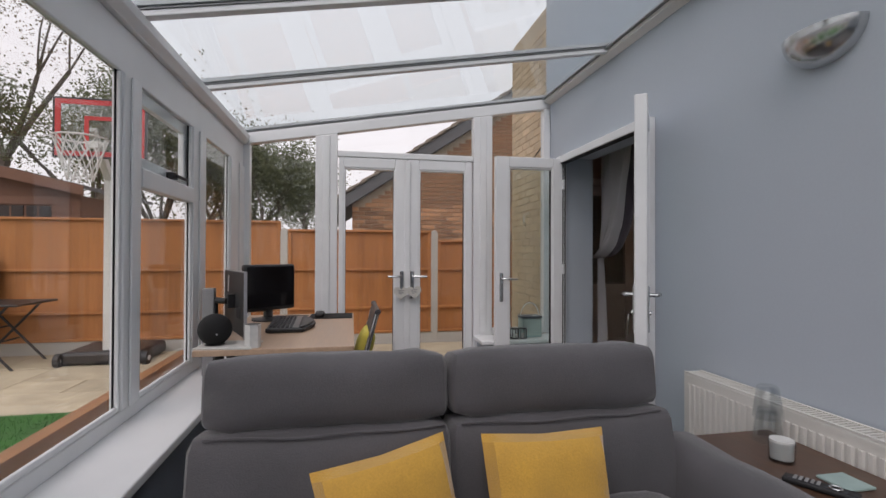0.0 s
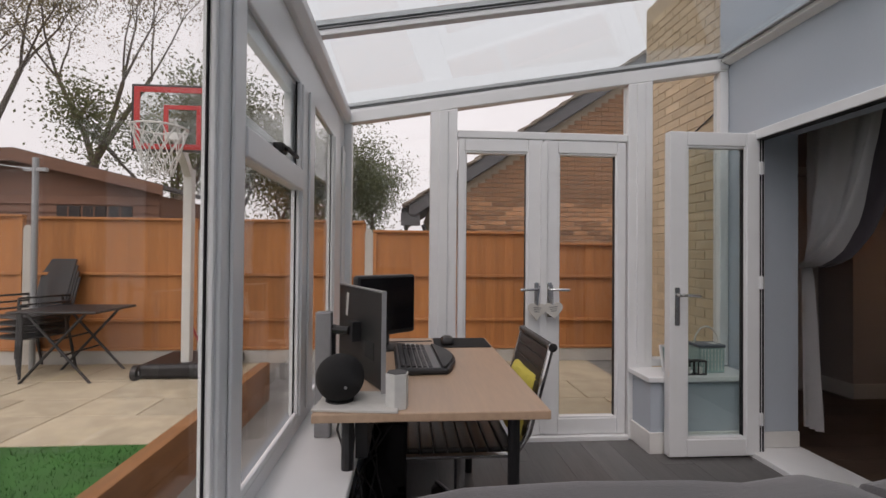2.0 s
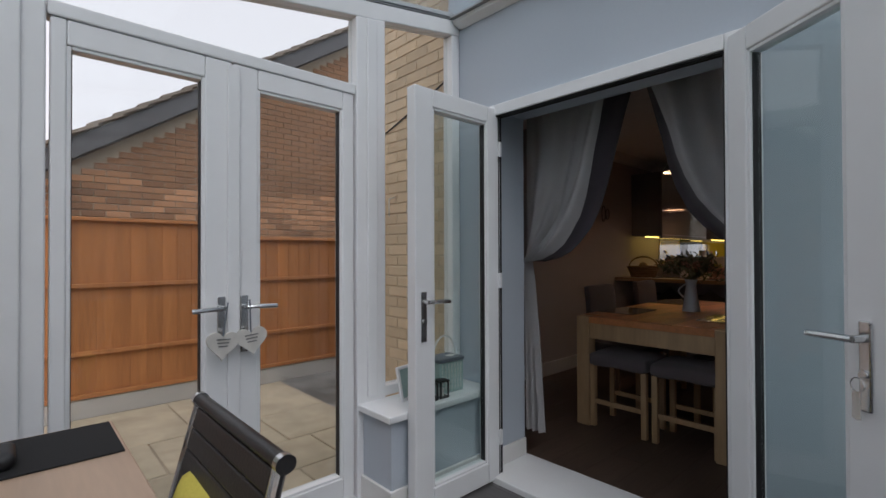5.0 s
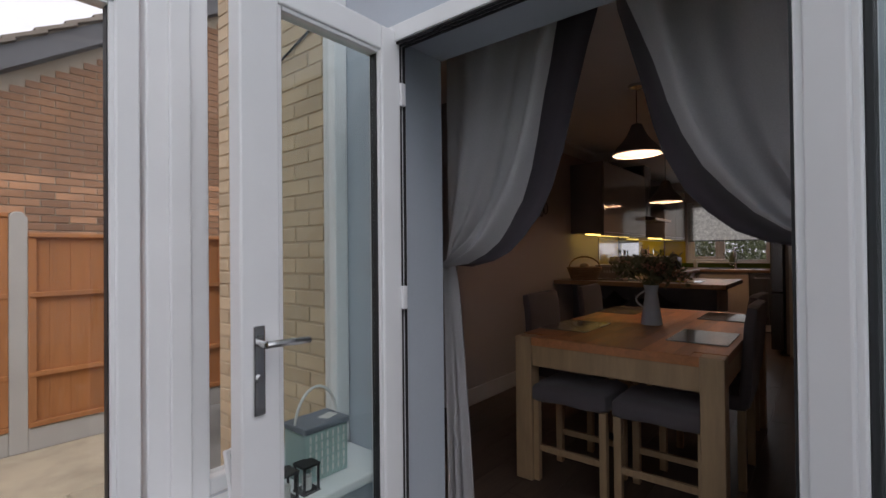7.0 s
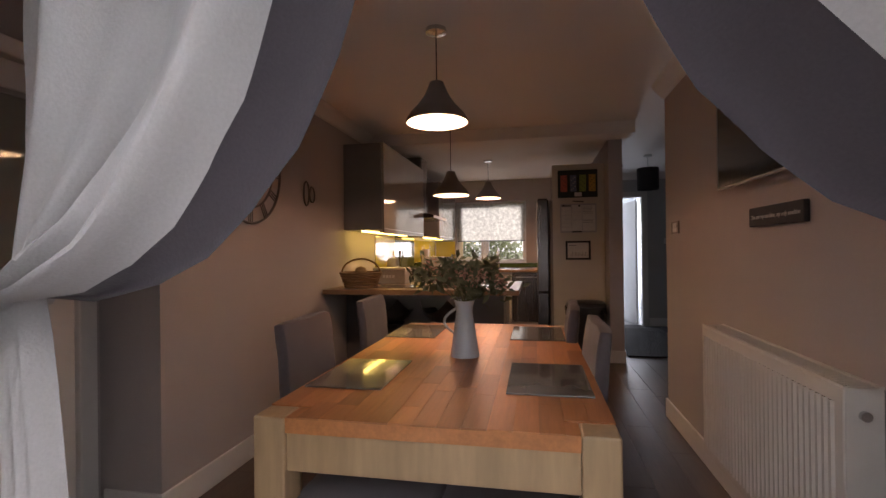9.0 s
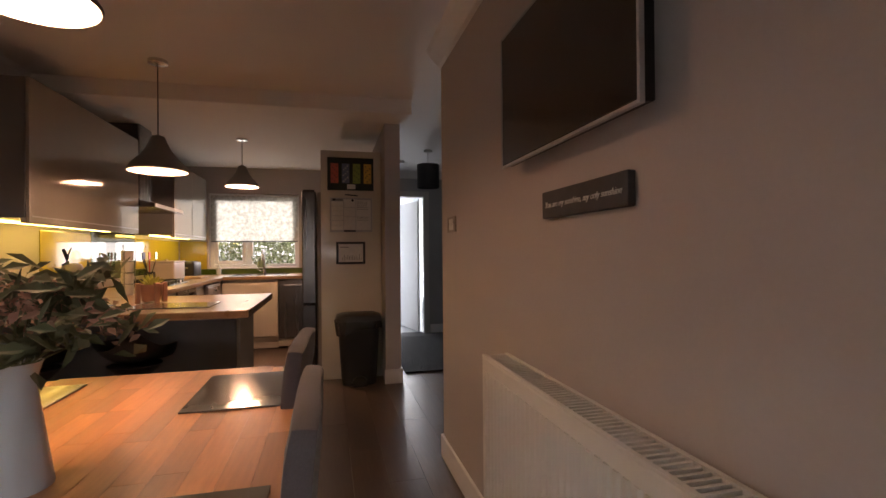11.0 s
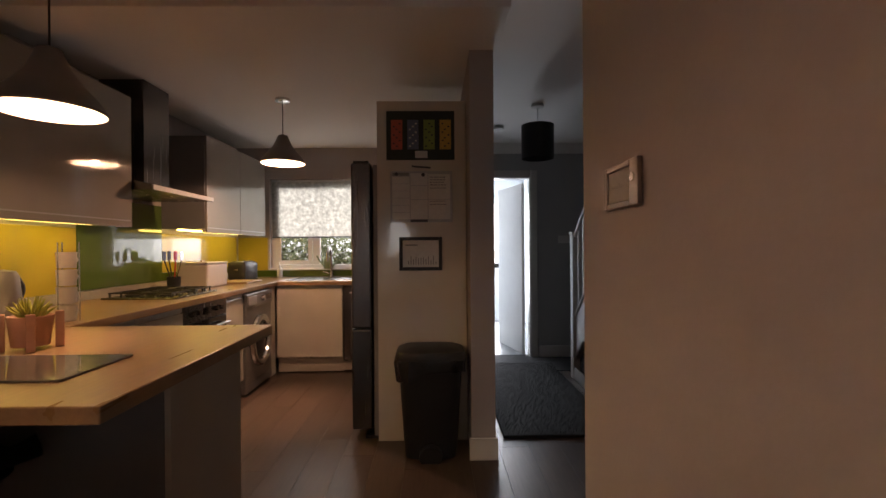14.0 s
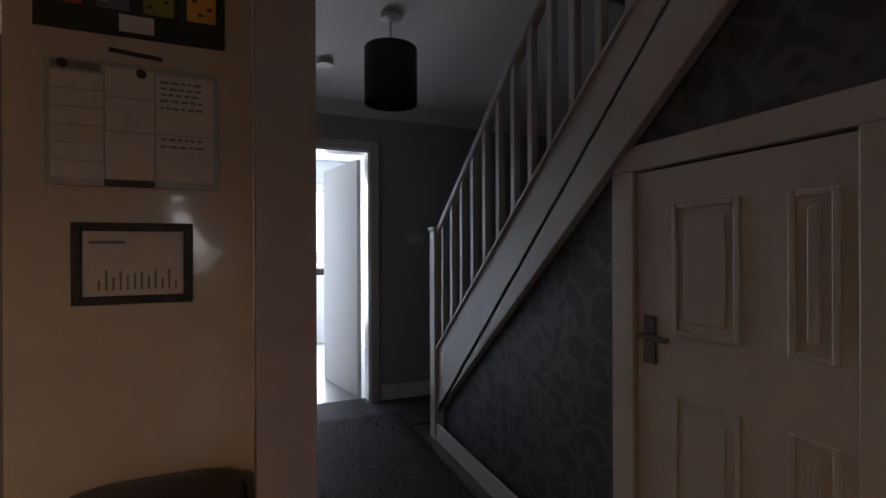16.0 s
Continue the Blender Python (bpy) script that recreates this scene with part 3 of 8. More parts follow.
# coving
for nm, poly, a, b, ax in (
    ("trim_coving_1", [(LY, 2.30), (LY - 0.02, 2.31), (LY - 0.075, 2.37), (LY - 0.09, CEIL), (LY, CEIL)], ALX, 6.655, "x"),
    ("trim_coving_2", [(RY, 2.30), (RY + 0.02, 2.31), (RY + 0.075, 2.37), (RY + 0.09, CEIL), (RY, CEIL)], HX, 5.76, "x"),
):
    solid(nm, prism(bms(), poly, a, b, ax), WHITEPAINT, "white coving between wall and ceiling", "coving", "structure")
solid("trim_coving_3", prism(bms(), [(HB, 2.30), (HB - 0.02, 2.31), (HB - 0.075, 2.37), (HB - 0.09, CEIL), (HB, CEIL)], -0.2, 2.98, "y"), WHITEPAINT, "white coving at the hall end", "coving", "structure")
# skirting
for nm, b in (("baseboard_3", (ALX - 0.016, 5.62, LY - 0.016, LY - 0.001, 0, 0.13)), ("baseboard_4", (HX, 5.775, RY + 0.001, RY + 0.016, 0, 0.13)),
              ("baseboard_5", (5.761, 5.776, RY - 0.12, RY + 0.0005, 0, 0.13)), ("baseboard_6", (7.354, 7.369, 2.976, 3.144, 0, 0.13)), ("baseboard_7", (7.37, HB - 0.02, 2.974, 2.989, 0, 0.13)),
              ("baseboard_8", (HB - 0.016, HB - 0.001, 0.9, 2.17, 0, 0.13)), ("baseboard_9", (HX + 0.001, HX + 0.016, 4.62, ALY - 0.02, 0, 0.13)), ("baseboard_10", (ALX - 0.016, ALX - 0.001, LY - 0.0005, ALY - 0.03, 0, 0.13))):
    solid(nm, cube(*b), TRIM, "white painted skirting board", "skirting", "structure", 0.004)
# porch beyond the hall doorway, lit by its own glazed front door
PORCH = mat("pale_blue_porch_paint", (0.66, 0.70, 0.73), 0.7, grain=80, vary=0.03, bump=0.04)
pb = bms()
box(pb, HB + 0.121, 12.4, 3.05, 3.15, -0.3, WALLH)
box(pb, HB + 0.121, 12.4, 1.75, 1.85, -0.3, WALLH)
solid("wall_porch", pb, PORCH, "pale blue painted porch walls", "wall", "structure")
pb = bms()
box(pb, 12.4, 12.5, 1.75, 2.10, -0.3, WALLH)
box(pb, 12.4, 12.5, 2.90, 3.15, -0.3, WALLH)
box(pb, 12.4, 12.5, 2.10, 2.90, 2.1, WALLH)
solid("wall_porch_end", pb, PORCH, "porch wall with the front door", "wall", "structure")

# =====================================================================
# OUTSIDE
# =====================================================================
FY = 7.60
# retaining sleepers beside the lower gravel path
for a, b in ((-3.0, -0.65), (-0.645, 1.75), (1.755, 4.15), (4.155, 5.75), (5.755, 7.5)):
    for z0, z1 in ((-0.52, -0.30), (-0.298, -0.075)):
        solid("timber_sleeper", cube(-1.62, -1.50, a, b, z0, z1), SLEEPER, "orange-brown stained timber sleeper edging the lawn and patio", "sleeper", bevel=0.008, group="sleepers along the patio edge")
# lawn blades
rnd = random.Random(4)
vs, fs = [], []
for _ in range(9000):
    x, y = rnd.uniform(-4.2, -1.63), rnd.uniform(2.6, 5.13)
    a, h = rnd.uniform(0, 6.28), rnd.uniform(0.012, 0.03)
    dx, dy = 0.003 * math.cos(a), 0.003 * math.sin(a)
    lx, ly = rnd.uniform(-0.012, 0.012), rnd.uniform(-0.012, 0.012)
    k = len(vs)
    vs += [(x - dx, y - dy, -0.086), (x + dx, y + dy, -0.086), (x + lx, y + ly, -0.086 + h)]
    fs.append((k, k + 1, k + 2))
me = bpy.data.meshes.new("grass_blades")
me.from_pydata(vs, [], fs)
me.materials.append(TURF)
tagged(new("grass_blades", me), "short green blades of the artificial lawn", "grass", "", "stuff")

# fence: concrete posts, featheredge boards, rails
posts = [-8.28, -6.28, -4.28, -2.32, -0.36, 1.72, 3.7]
tops = [1.66, 1.64, 1.62, 1.62, 1.51, 1.38]
for x in posts:
    t = thing("fence_post", pose(x, FY + 0.02, -0.1), "grey concrete fence post between orange panels", "fence post", "fence posts")
    part("post", prism(bms(), [(-0.05, 0), (0.05, 0), (0.05, 1.58), (0.02, 1.62), (-0.02, 1.62), (-0.05, 1.58)], -0.05, 0.05, "y"), CONCRETE, t, bevel=0.006)
board = mesh_of("featheredge_board", prism(bms(), [(0, -0.012), (0.13, -0.004), (0.13, 0.006), (0, 0.003)], 0, 1, "z"), FENCEWOOD)
for (xa, xb), zt in zip(zip(posts, posts[1:]), tops):
    t = thing("fence", pose(xa, FY, -0.1), "orange-brown stained closeboard fence panel with horizontal rails", "fence", "fence panels")
    w, h = xb - xa - 0.1, zt + 0.1
    n = round(w / 0.118)
    for i in range(n):
        piece("board", board, t, Matrix.Translation((0.05 + i * w / n, 0, 0.16)) @ Matrix.Diagonal((w / n / 0.12, 1, h - 0.19, 1)))
    for z in (0.16, 0.50, 1.04):
        part("rail", cube(0.05, 0.05 + w, -0.045, -0.0125, z, z + 0.035), FENCEWOOD, t, bevel=0.005)
    for x in (0.05, 0.05 + w - 0.045):
        part("end_batten", cube(x, x + 0.045, -0.036, -0.013, 0.196, h - 0.031), FENCEWOOD, t, bevel=0.004)
    part("capping", cube(0.05, 0.05 + w, -0.05, 0.025, h - 0.03, h), FENCEWOOD, t, bevel=0.005)
    part("gravel_board", cube(0.05, 0.05 + w, -0.03, 0.02, 0, 0.155), CONCRETE, t, "mossy concrete gravel board", bevel=0.005)

# neighbouring gable house behind the fence
GY = 9.2
g0 = (0.20, 2.05)
GS = 0.66
gable = thing("neighbour_house", pose(0, GY, -0.1), "brown brick gable house with tiled roof behind the fence", "house")


def verge(x):
    return g0[1] + 0.1 + GS * (x - g0[0])


gw = bms()
prism(gw, [(0.55, 0), (11.5, 0), (11.5, verge(0.55)), (6.2, verge(6.2) - 0.12), (0.55, verge(0.55) - 0.12)], 0.012, 6.0, "y")
part("wall", gw, MORTAR, gable)
for sgn in (1,):
    part("barge_board", prism(bms(), [(0.12, verge(0.12) - 0.02), (6.2, verge(6.2) - 0.02), (6.2, verge(6.2) - 0.24), (0.22, verge(0.22) - 0.24), (0.12, verge(0.12) - 0.16)], -0.16, -0.12, "y"), DARKFASCIA, gable, "dark grey barge board", bevel=0.004)
    part("soffit", prism(bms(), [(0.2, verge(0.2) - 0.245), (6.2, verge(6.2) - 0.245), (6.2, verge(6.2) - 0.23), (0.2, verge(0.2) - 0.23)], -0.118, 0.1, "y"), DARKFASCIA, gable)
    part("roof", prism(bms(), [(0.05, verge(0.05) - 0.018), (6.2, verge(6.2) - 0.018), (11.8, verge(0.6) - 0.018), (11.8, verge(0.6) + 0.03), (6.2, verge(6.2) + 0.03), (0.05, verge(0.05) + 0.03)], -0.15, 6.2, "y"), ROOFTILE, gable, "brown concrete tiled roof")
tile = mesh_of("verge_tile", box(bms(), 0, 0.36, -0.05, 0.32, 0, 0.035, pose(0, 0, 0, 0, 0, 0)), ROOFTILE, 0.006)
ang = -math.degrees(math.atan(GS))
for i in range(22):
    d = 0.27 * i
    piece("verge_tile", tile, gable, pose(0.03 + d * math.cos(math.radians(ang)), -0.16, verge(0.03 + d * math.cos(math.radians(ang))) + 0.02, 0, ang + 5, 0))
gut = bms()
pipe(gut, [(0.06, -0.12, verge(0.06) - 0.06), (0.06, 5.5, verge(0.06) - 0.06)], 0.055)
part("gutter", gut, GASKET, gable, "black plastic gutter", smooth=True)
part("gutter_end", cube(0.0, 0.30, -0.13, -0.05, verge(0.1) - 0.32, verge(0.1) - 0.12), DARKFASCIA, gable, "dark boxed eaves end", bevel=0.01)
dp = bms()
pipe(dp, [(0.35, -0.05, verge(0.1) - 0.3), (0.42, -0.06, verge(0.1) - 0.5), (0.60, -0.06, 1.2)], 0.035)
part("downpipe", dp, GASKET, gable, "black downpipe", smooth=True)

# shed behind the fence
shed = thing("garden_shed", pose(-3.75, 9.4, -0.1), "brown timber garden shed with felt roof behind the fence", "shed")
sw = bms()
box(sw, -4.5, 0, 0.02, 2.2, 0, 2.2)
part("body", sw, SHEDWOOD, shed)
clad = mesh_of("cladding_board", prism(bms(), [(-0.018, 0), (0, 0), (0.012, 0.13), (0.002, 0.13)], -4.5, 0.0, "x"), SHEDWOOD)
for i in range(6):
    piece("cladding_board", clad, shed, pose(0, 0, 1.40 + 0.128 * i))
part("roof", prism(bms(), [(-4.65, 2.62), (-2.0, 2.78), (0.15, 2.28), (0.15, 2.34), (-2.0, 2.86), (-4.65, 2.70)], -0.2, 2.4, "y"), DARKFASCIA, shed, "dark felt roof")
part("fascia", prism(bms(), [(-4.65, 2.50), (-2.0, 2.66), (0.15, 2.18), (0.15, 2.33), (-2.0, 2.85), (-4.65, 2.69)], -0.225, -0.2, "y"), SHEDWOOD, shed, "brown fascia board")
part("gable_infill", prism(bms(), [(-4.5, 2.2), (0, 2.2), (0, 2.28), (-2.0, 2.76), (-4.5, 2.62)], 0.02, 0.08, "y"), SHEDWOOD, shed)
for x in (-1.5, -1.12, -0.74):
    wn_ = part("window", cube(x, x + 0.34, -0.03, 0.0, 1.72, 2.02), GASKET, shed, "dark shed window", bevel=0.005)
    part("glazing_bar", cube(x + 0.16, x + 0.18, -0.036, -0.0305, 1.73, 2.01), SHEDWOOD, wn_)

# clothes line post
ln = thing("clothes_post", pose(-4.0, 7.3, -0.1), "grey metal clothes line post with a taut line", "post")
bm = bms()
rod(bm, (0, 0, 0), (0, 0, 2.35), 0.03)
part("pole", bm, ALU, ln, smooth=True)
part("cross_arm", cube(-0.12, 0.12, -0.02, 0.02, 2.2, 2.24), ALU, ln)
bm = bms()
rod(bm, (0, 0, 2.22), (-3.5, -1.2, 2.55), 0.004, seg=5)
part("line", bm, PVC, ln)

# trees
def tree(name, base, height, spread, seed, leafmat, label, leaf_n, trunks=1, leaf=0.11, bare=0.4, lean=0.15, low=False):
    rnd = random.Random(seed)
    t = thing(name, pose(*base), label, "tree", "garden trees")
    wood, tips = bms(), []

    def grow(p, d, r, length, depth):
        q = p
        steps = 3
        for i in range(steps):
            d = (d + Vector((rnd.uniform(-1, 1), rnd.uniform(-1, 1), rnd.uniform(-0.25, 0.5))) * 0.13).normalized()
            q2 = q + d * length / steps
            r2 = r * 0.85
            rod(wood, q, q2, r, r2, seg=7 if depth < 2 else 5, cap=False)
            q, r = q2, r2
            if depth >= 2 or (low and depth == 1):
                tips.append(q.copy())
        if depth < 4:
            for _ in range(rnd.choice((2, 3, 3)) if depth < 3 else 2):
                nd = (d + Vector((rnd.uniform(-1, 1), rnd.uniform(-1, 1), rnd.uniform(-0.2, 0.6))) * spread).normalized()
                grow(q, nd, r * rnd.uniform(0.55, 0.75), length * rnd.uniform(0.6, 0.8), depth + 1)
        else:
            tips.append(q.copy())

    for k in range(trunks):
        a = 6.28 * k / trunks + seed
        grow(Vector((0.3 * math.cos(a) * (trunks > 1), 0.3 * math.sin(a) * (trunks > 1), 0)), Vector((lean * math.cos(a), lean * math.sin(a), 1)).normalized(), height * 0.022, height * bare, 0)
    part("trunk", wood, BARK, t, "grey-brown trunk and limbs", smooth=True)
    vs, fs = [], []
    for _ in range(leaf_n):
        c = rnd.choice(tips)
        p = c + Vector((rnd.gauss(0, 1), rnd.gauss(0, 1), rnd.gauss(0, 1))) * height * (0.042 if low else 0.03)
        u = Vector((rnd.uniform(-1, 1), rnd.uniform(-1, 1), rnd.uniform(-1, 1))).normalized()
        w = u.orthogonal().normalized()
        s = leaf * rnd.uniform(0.6, 1.3)
        k = len(vs)
        vs += [p - u * s, p + w * s * 0.5, p + u * s, p - w * s * 0.5]
        fs.append((k, k + 1, k + 2, k + 3))
    me = bpy.data.meshes.new("crown")
    me.from_pydata(vs, [], fs)
    me.materials.append(leafmat)
    cr = new("crown", me)
    cr.parent = t
    tagged(cr, "loose crown of small leaves")
    return t


tree("tree", (-10.6, 14.6, -0.1), 11.0, 0.6, 3, AUTUMN, "tall bare-limbed tree with sparse autumn leaves", 5200, 1, 0.042, 0.34, 0.06)
tree("tree", (-9.4, 15.2, -0.1), 11.5, 0.62, 14, AUTUMN, "tall forked tree with thinning autumn leaves", 7500, 1, 0.042, 0.36, 0.3)
tree("tree", (-13.5, 15.5, -0.1), 10.5, 0.7, 8, AUTUMN, "tall sparse tree with yellowing leaves beyond the fence", 5000, 2, 0.05)
tree("tree", (-7.2, 16.5, -0.1), 9.5, 0.62, 5, LEAF, "leafy yellow-green tree behind the hoop", 14000, 2, 0.05, 0.24, 0.2, True)
tree("tree", (-5.0, 17.0, -0.1), 8.0, 0.6, 17, LEAF, "dark green tree beyond the fence", 13000, 3, 0.052, 0.24, 0.2, True)
tree("tree", (-3.2, 18.0, -0.1), 8.4, 0.7, 12, LEAF, "green tree crown beyond the fence", 15000, 3, 0.052, 0.22, 0.25, True)
tree("tree", (-1.7, 17.2, -0.1), 8.4, 0.72, 21, LEAF, "leafy green tree showing over the fence", 17000, 3, 0.052, 0.2, 0.28, True)
tree("tree", (-13.0, 11.0, -0.1), 9.0, 0.7, 31, AUTUMN, "tall tree with thinning autumn leaves", 5000, 2, 0.08)
tree("tree", (-16.0, 2.0, -0.1), 8.5, 0.65, 41, LEAF, "tall green tree across the lawn", 6500, 2, 0.13, 0.3)

# basketball hoop
RED = mat("red_paint", (0.55, 0.03, 0.03), 0.4, bump=0.02)
BLACKPLASTIC = mat("black_plastic", (0.018, 0.018, 0.02), 0.45, grain=80, vary=0.1, bump=0.05)
OFFWHITE = mat("off_white_metal", (0.66, 0.66, 0.63), 0.4, bump=0.04)
NET = mat("white_cord", (0.7, 0.7, 0.68), 0.8, bump=0.1)
CLEARBOARD = pane_mat("clear_acrylic", (0.85, 0.87, 0.86))
hp = thing("basketball_hoop", pose(-2.20, 6.95, -0.1), "portable basketball hoop with red-edged clear backboard and white net", "basketball hoop")
bm = bms()
box(bm, -0.045, 0.045, -0.045, 0.045, 0.12, 2.2)
box(bm, -0.04, 0.04, -0.04, 0.04, 0, 0.62, pose(0.0, -0.01, 2.13, 40, 0, 0))
part("pole", bm, OFFWHITE, hp, "white square pole", bevel=0.008)
bm = bms()
box(bm, -0.42, 0.42, -0.15, 0.55, 0.02, 0.17)
part("base_tank", bm, BLACKPLASTIC, hp, "black plastic water-filled base", bevel=0.04)
for sx in (-0.44, 0.44):
    bm = bms()
    rod(bm, (sx - 0.03, -0.12, 0.08), (sx + 0.03, -0.12, 0.08), 0.08, seg=18)
    w = part("wheel", bm, BLACKPLASTIC, hp, bevel=0.008)
    bm = bms()
    rod(bm, (sx - 0.035, -0.12, 0.08), (sx + 0.035, -0.12, 0.08), 0.03, seg=12)
    part("hub", bm, PVC, w, "white wheel hub")
bm = bms()
rod(bm, (0.02, 0.4, 0.15), (0.0, 0.03, 0.6), 0.012)
part("brace", bm, RED, hp, "thin red brace")
BX0, BX1, BZ0, BZ1, BYY = -0.27, 0.57, 2.29, 2.88, -0.53
part("backboard", cube(BX0, BX1, BYY, BYY + 0.006, BZ0, BZ1), CLEARBOARD, hp, "clear acrylic backboard")
bm = bms()
for b in ((BX0, BX0 + 0.05, BZ0, BZ1), (BX1 - 0.05, BX1, BZ0, BZ1), (BX0 + 0.0505, BX1 - 0.0505, BZ1 - 0.05, BZ1), (BX0 + 0.0505, BX1 - 0.0505, BZ0, BZ0 + 0.05),
          (0.0, 0.04, BZ0 + 0.051, 2.71), (0.30, 0.34, BZ0 + 0.051, 2.71), (0.0405, 0.2995, 2.67, 2.71)):
    box(bm, b[0], b[1], BYY - 0.012, BYY - 0.001, b[2], b[3])
part("border", bm, RED, hp, "red painted border lines")
bm = bms()
for b in ((BX0 - 0.02, BX0 - 0.001, BZ0 - 0.02, BZ1 + 0.02), (BX1 + 0.001, BX1 + 0.02, BZ0 - 0.02, BZ1 + 0.02), (BX0, BX1, BZ1 + 0.001, BZ1 + 0.02), (BX0, BX1, BZ0 - 0.02, BZ0 - 0.001)):
    box(bm, b[0], b[1], BYY - 0.012, BYY + 0.02, b[2], b[3])
part("edge_trim", bm, BLACKPLASTIC, hp, "black edge trim")
RC = Vector((0.10, BYY - 0.27, 2.42))
bm = bms()
ring(bm, RC, 0.225, 0.009, seg=28)
part("rim", bm, OFFWHITE, hp, "white metal rim", smooth=True)
part("bracket", cube(0.03, 0.17, BYY - 0.06, BYY - 0.013, 2.37, 2.44), OFFWHITE, hp, bevel=0.006)
bm = bms()
N = 12
for k in range(4):
    r0, r1 = 0.225 - 0.03 * k, 0.225 - 0.03 * (k + 1)
    z0, z1 = -0.105 * k, -0.105 * (k + 1)
    for i in range(N):
        a0 = 2 * math.pi * (i + 0.5 * (k % 2)) / N
        for da in (-math.pi / N, math.pi / N):
            rod(bm, RC + Vector((r0 * math.cos(a0), r0 * math.sin(a0), z0)), RC + Vector((r1 * math.cos(a0 + da), r1 * math.sin(a0 + da), z1)), 0.006, seg=5, cap=False)
part("net", bm, NET, hp, "white knotted net")

# folding table and stacked chairs on the patio
DARKMESH = mat("dark_grey_mesh_fabric", (0.045, 0.047, 0.05), 0.7, grain=200, vary=0.2, bump=0.2)
gt = thing("folding_table", pose(-3.35, 7.0, -0.1), "dark metal folding garden table on the patio", "garden table")
part("tabletop", cube(-0.42, 0.42, -0.35, 0.35, 0.70, 0.725), BLACKPLASTIC, gt, bevel=0.012)
for y in (-0.28, 0.28):
    for s in (-1, 1):
        bm = bms()
        rod(bm, (0.34 * s, y, 0.0), (-0.28 * s, y, 0.70), 0.014)
        part("leg", bm, BLACKPLASTIC, gt, smooth=True)
for z in (0.28, 0.42):
    bm = bms()
    rod(bm, (0.0 + (0.35 - z) * 0.8, -0.28, z), (0.0 + (0.35 - z) * 0.8, 0.28, z), 0.01)
    part("stretcher", bm, BLACKPLASTIC, gt)


def garden_chair(m, group):
    t = thing("garden_chair", m, "dark grey mesh garden chair in a stack", "garden chair", group)
    bm = bms()
    box(bm, -0.24, 0.24, -0.01, 0.01, 0, 0.62, pose(0, 0.2, 0.42, -14, 0, 0))
    part("backrest", bm, DARKMESH, t, bevel=0.008)
    part("seat", cube(-0.24, 0.24, -0.24, 0.21, 0.40, 0.42), DARKMESH, t, bevel=0.008)
    for x in (-0.26, 0.26):
        bm = bms()
        pipe(bm, [(x, -0.26, 0), (x, -0.24, 0.62), (x, 0.26, 0.62)], 0.014)
        part("arm_frame", bm, BLACKPLASTIC, t, smooth=True)
        bm = bms()
        rod(bm, (x, 0.30, 0), (x, 0.18, 0.6), 0.014)
        part("leg", bm, BLACKPLASTIC, t, smooth=True)
    return t


gc = garden_chair(pose(-3.95, 7.2, -0.1, 0, 0, -20), "stacked garden chairs")
for k in (1, 2, 3):
    copy_thing(gc, pose(-3.95 - 0.02 * k, 7.2 + 0.01 * k, -0.1 + 0.07 * k, 0, 0, -20))

# =====================================================================
# CONSERVATORY THINGS
# =====================================================================
SOFAGREY = mat("charcoal_woven_upholstery", (0.092, 0.088, 0.096), 0.9, grain=260, vary=0.25, bump=0.35, broad=5, sheen=0.3)
MUSTARD = mat("mustard_velvet", (0.62, 0.34, 0.045), 0.75, grain=180, vary=0.18, bump=0.5, broad=8, sheen=0.5)
DARKWOOD = mat("dark_walnut", (0.11, 0.058, 0.035), 0.35, grain=16, vary=0.3, bump=0.1, stretch=(5, 0.7, 5))
BEECH = mat("pale_beech_laminate", (0.52, 0.36, 0.25), 0.35, grain=12, vary=0.10, bump=0.03, stretch=(6, 0.6, 6))
RADWHITE = mat("white_radiator_enamel", (0.72, 0.70, 0.66), 0.35, grain=12, vary=0.04, bump=0.02)
SCREEN = mat("black_screen", (0.008, 0.008, 0.010), 0.12, bump=0.0, vary=0.05)
SILVER = mat("silver_plastic", (0.42, 0.42, 0.43), 0.35, metal=0.3, bump=0.02)
LEATHER = mat("black_leather", (0.022, 0.020, 0.020), 0.4, grain=140, vary=0.2, bump=0.2)
WHITEPLASTIC = mat("white_plastic", (0.68, 0.68, 0.66), 0.4, bump=0.02)
CLEAR = pane_mat("clear_tumbler_glass", (0.93, 0.945, 0.95), 0.0, 0.10)
PAPER = mat("paper", (0.66, 0.65, 0.62), 0.8, bump=0.05)
MINT = mat("mint_green_enamel", (0.34, 0.46, 0.44), 0.45, bump=0.05)
CLOTH = mat("black_speaker_cloth", (0.012, 0.012, 0.013), 0.95, grain=400, vary=0.3, bump=0.3)


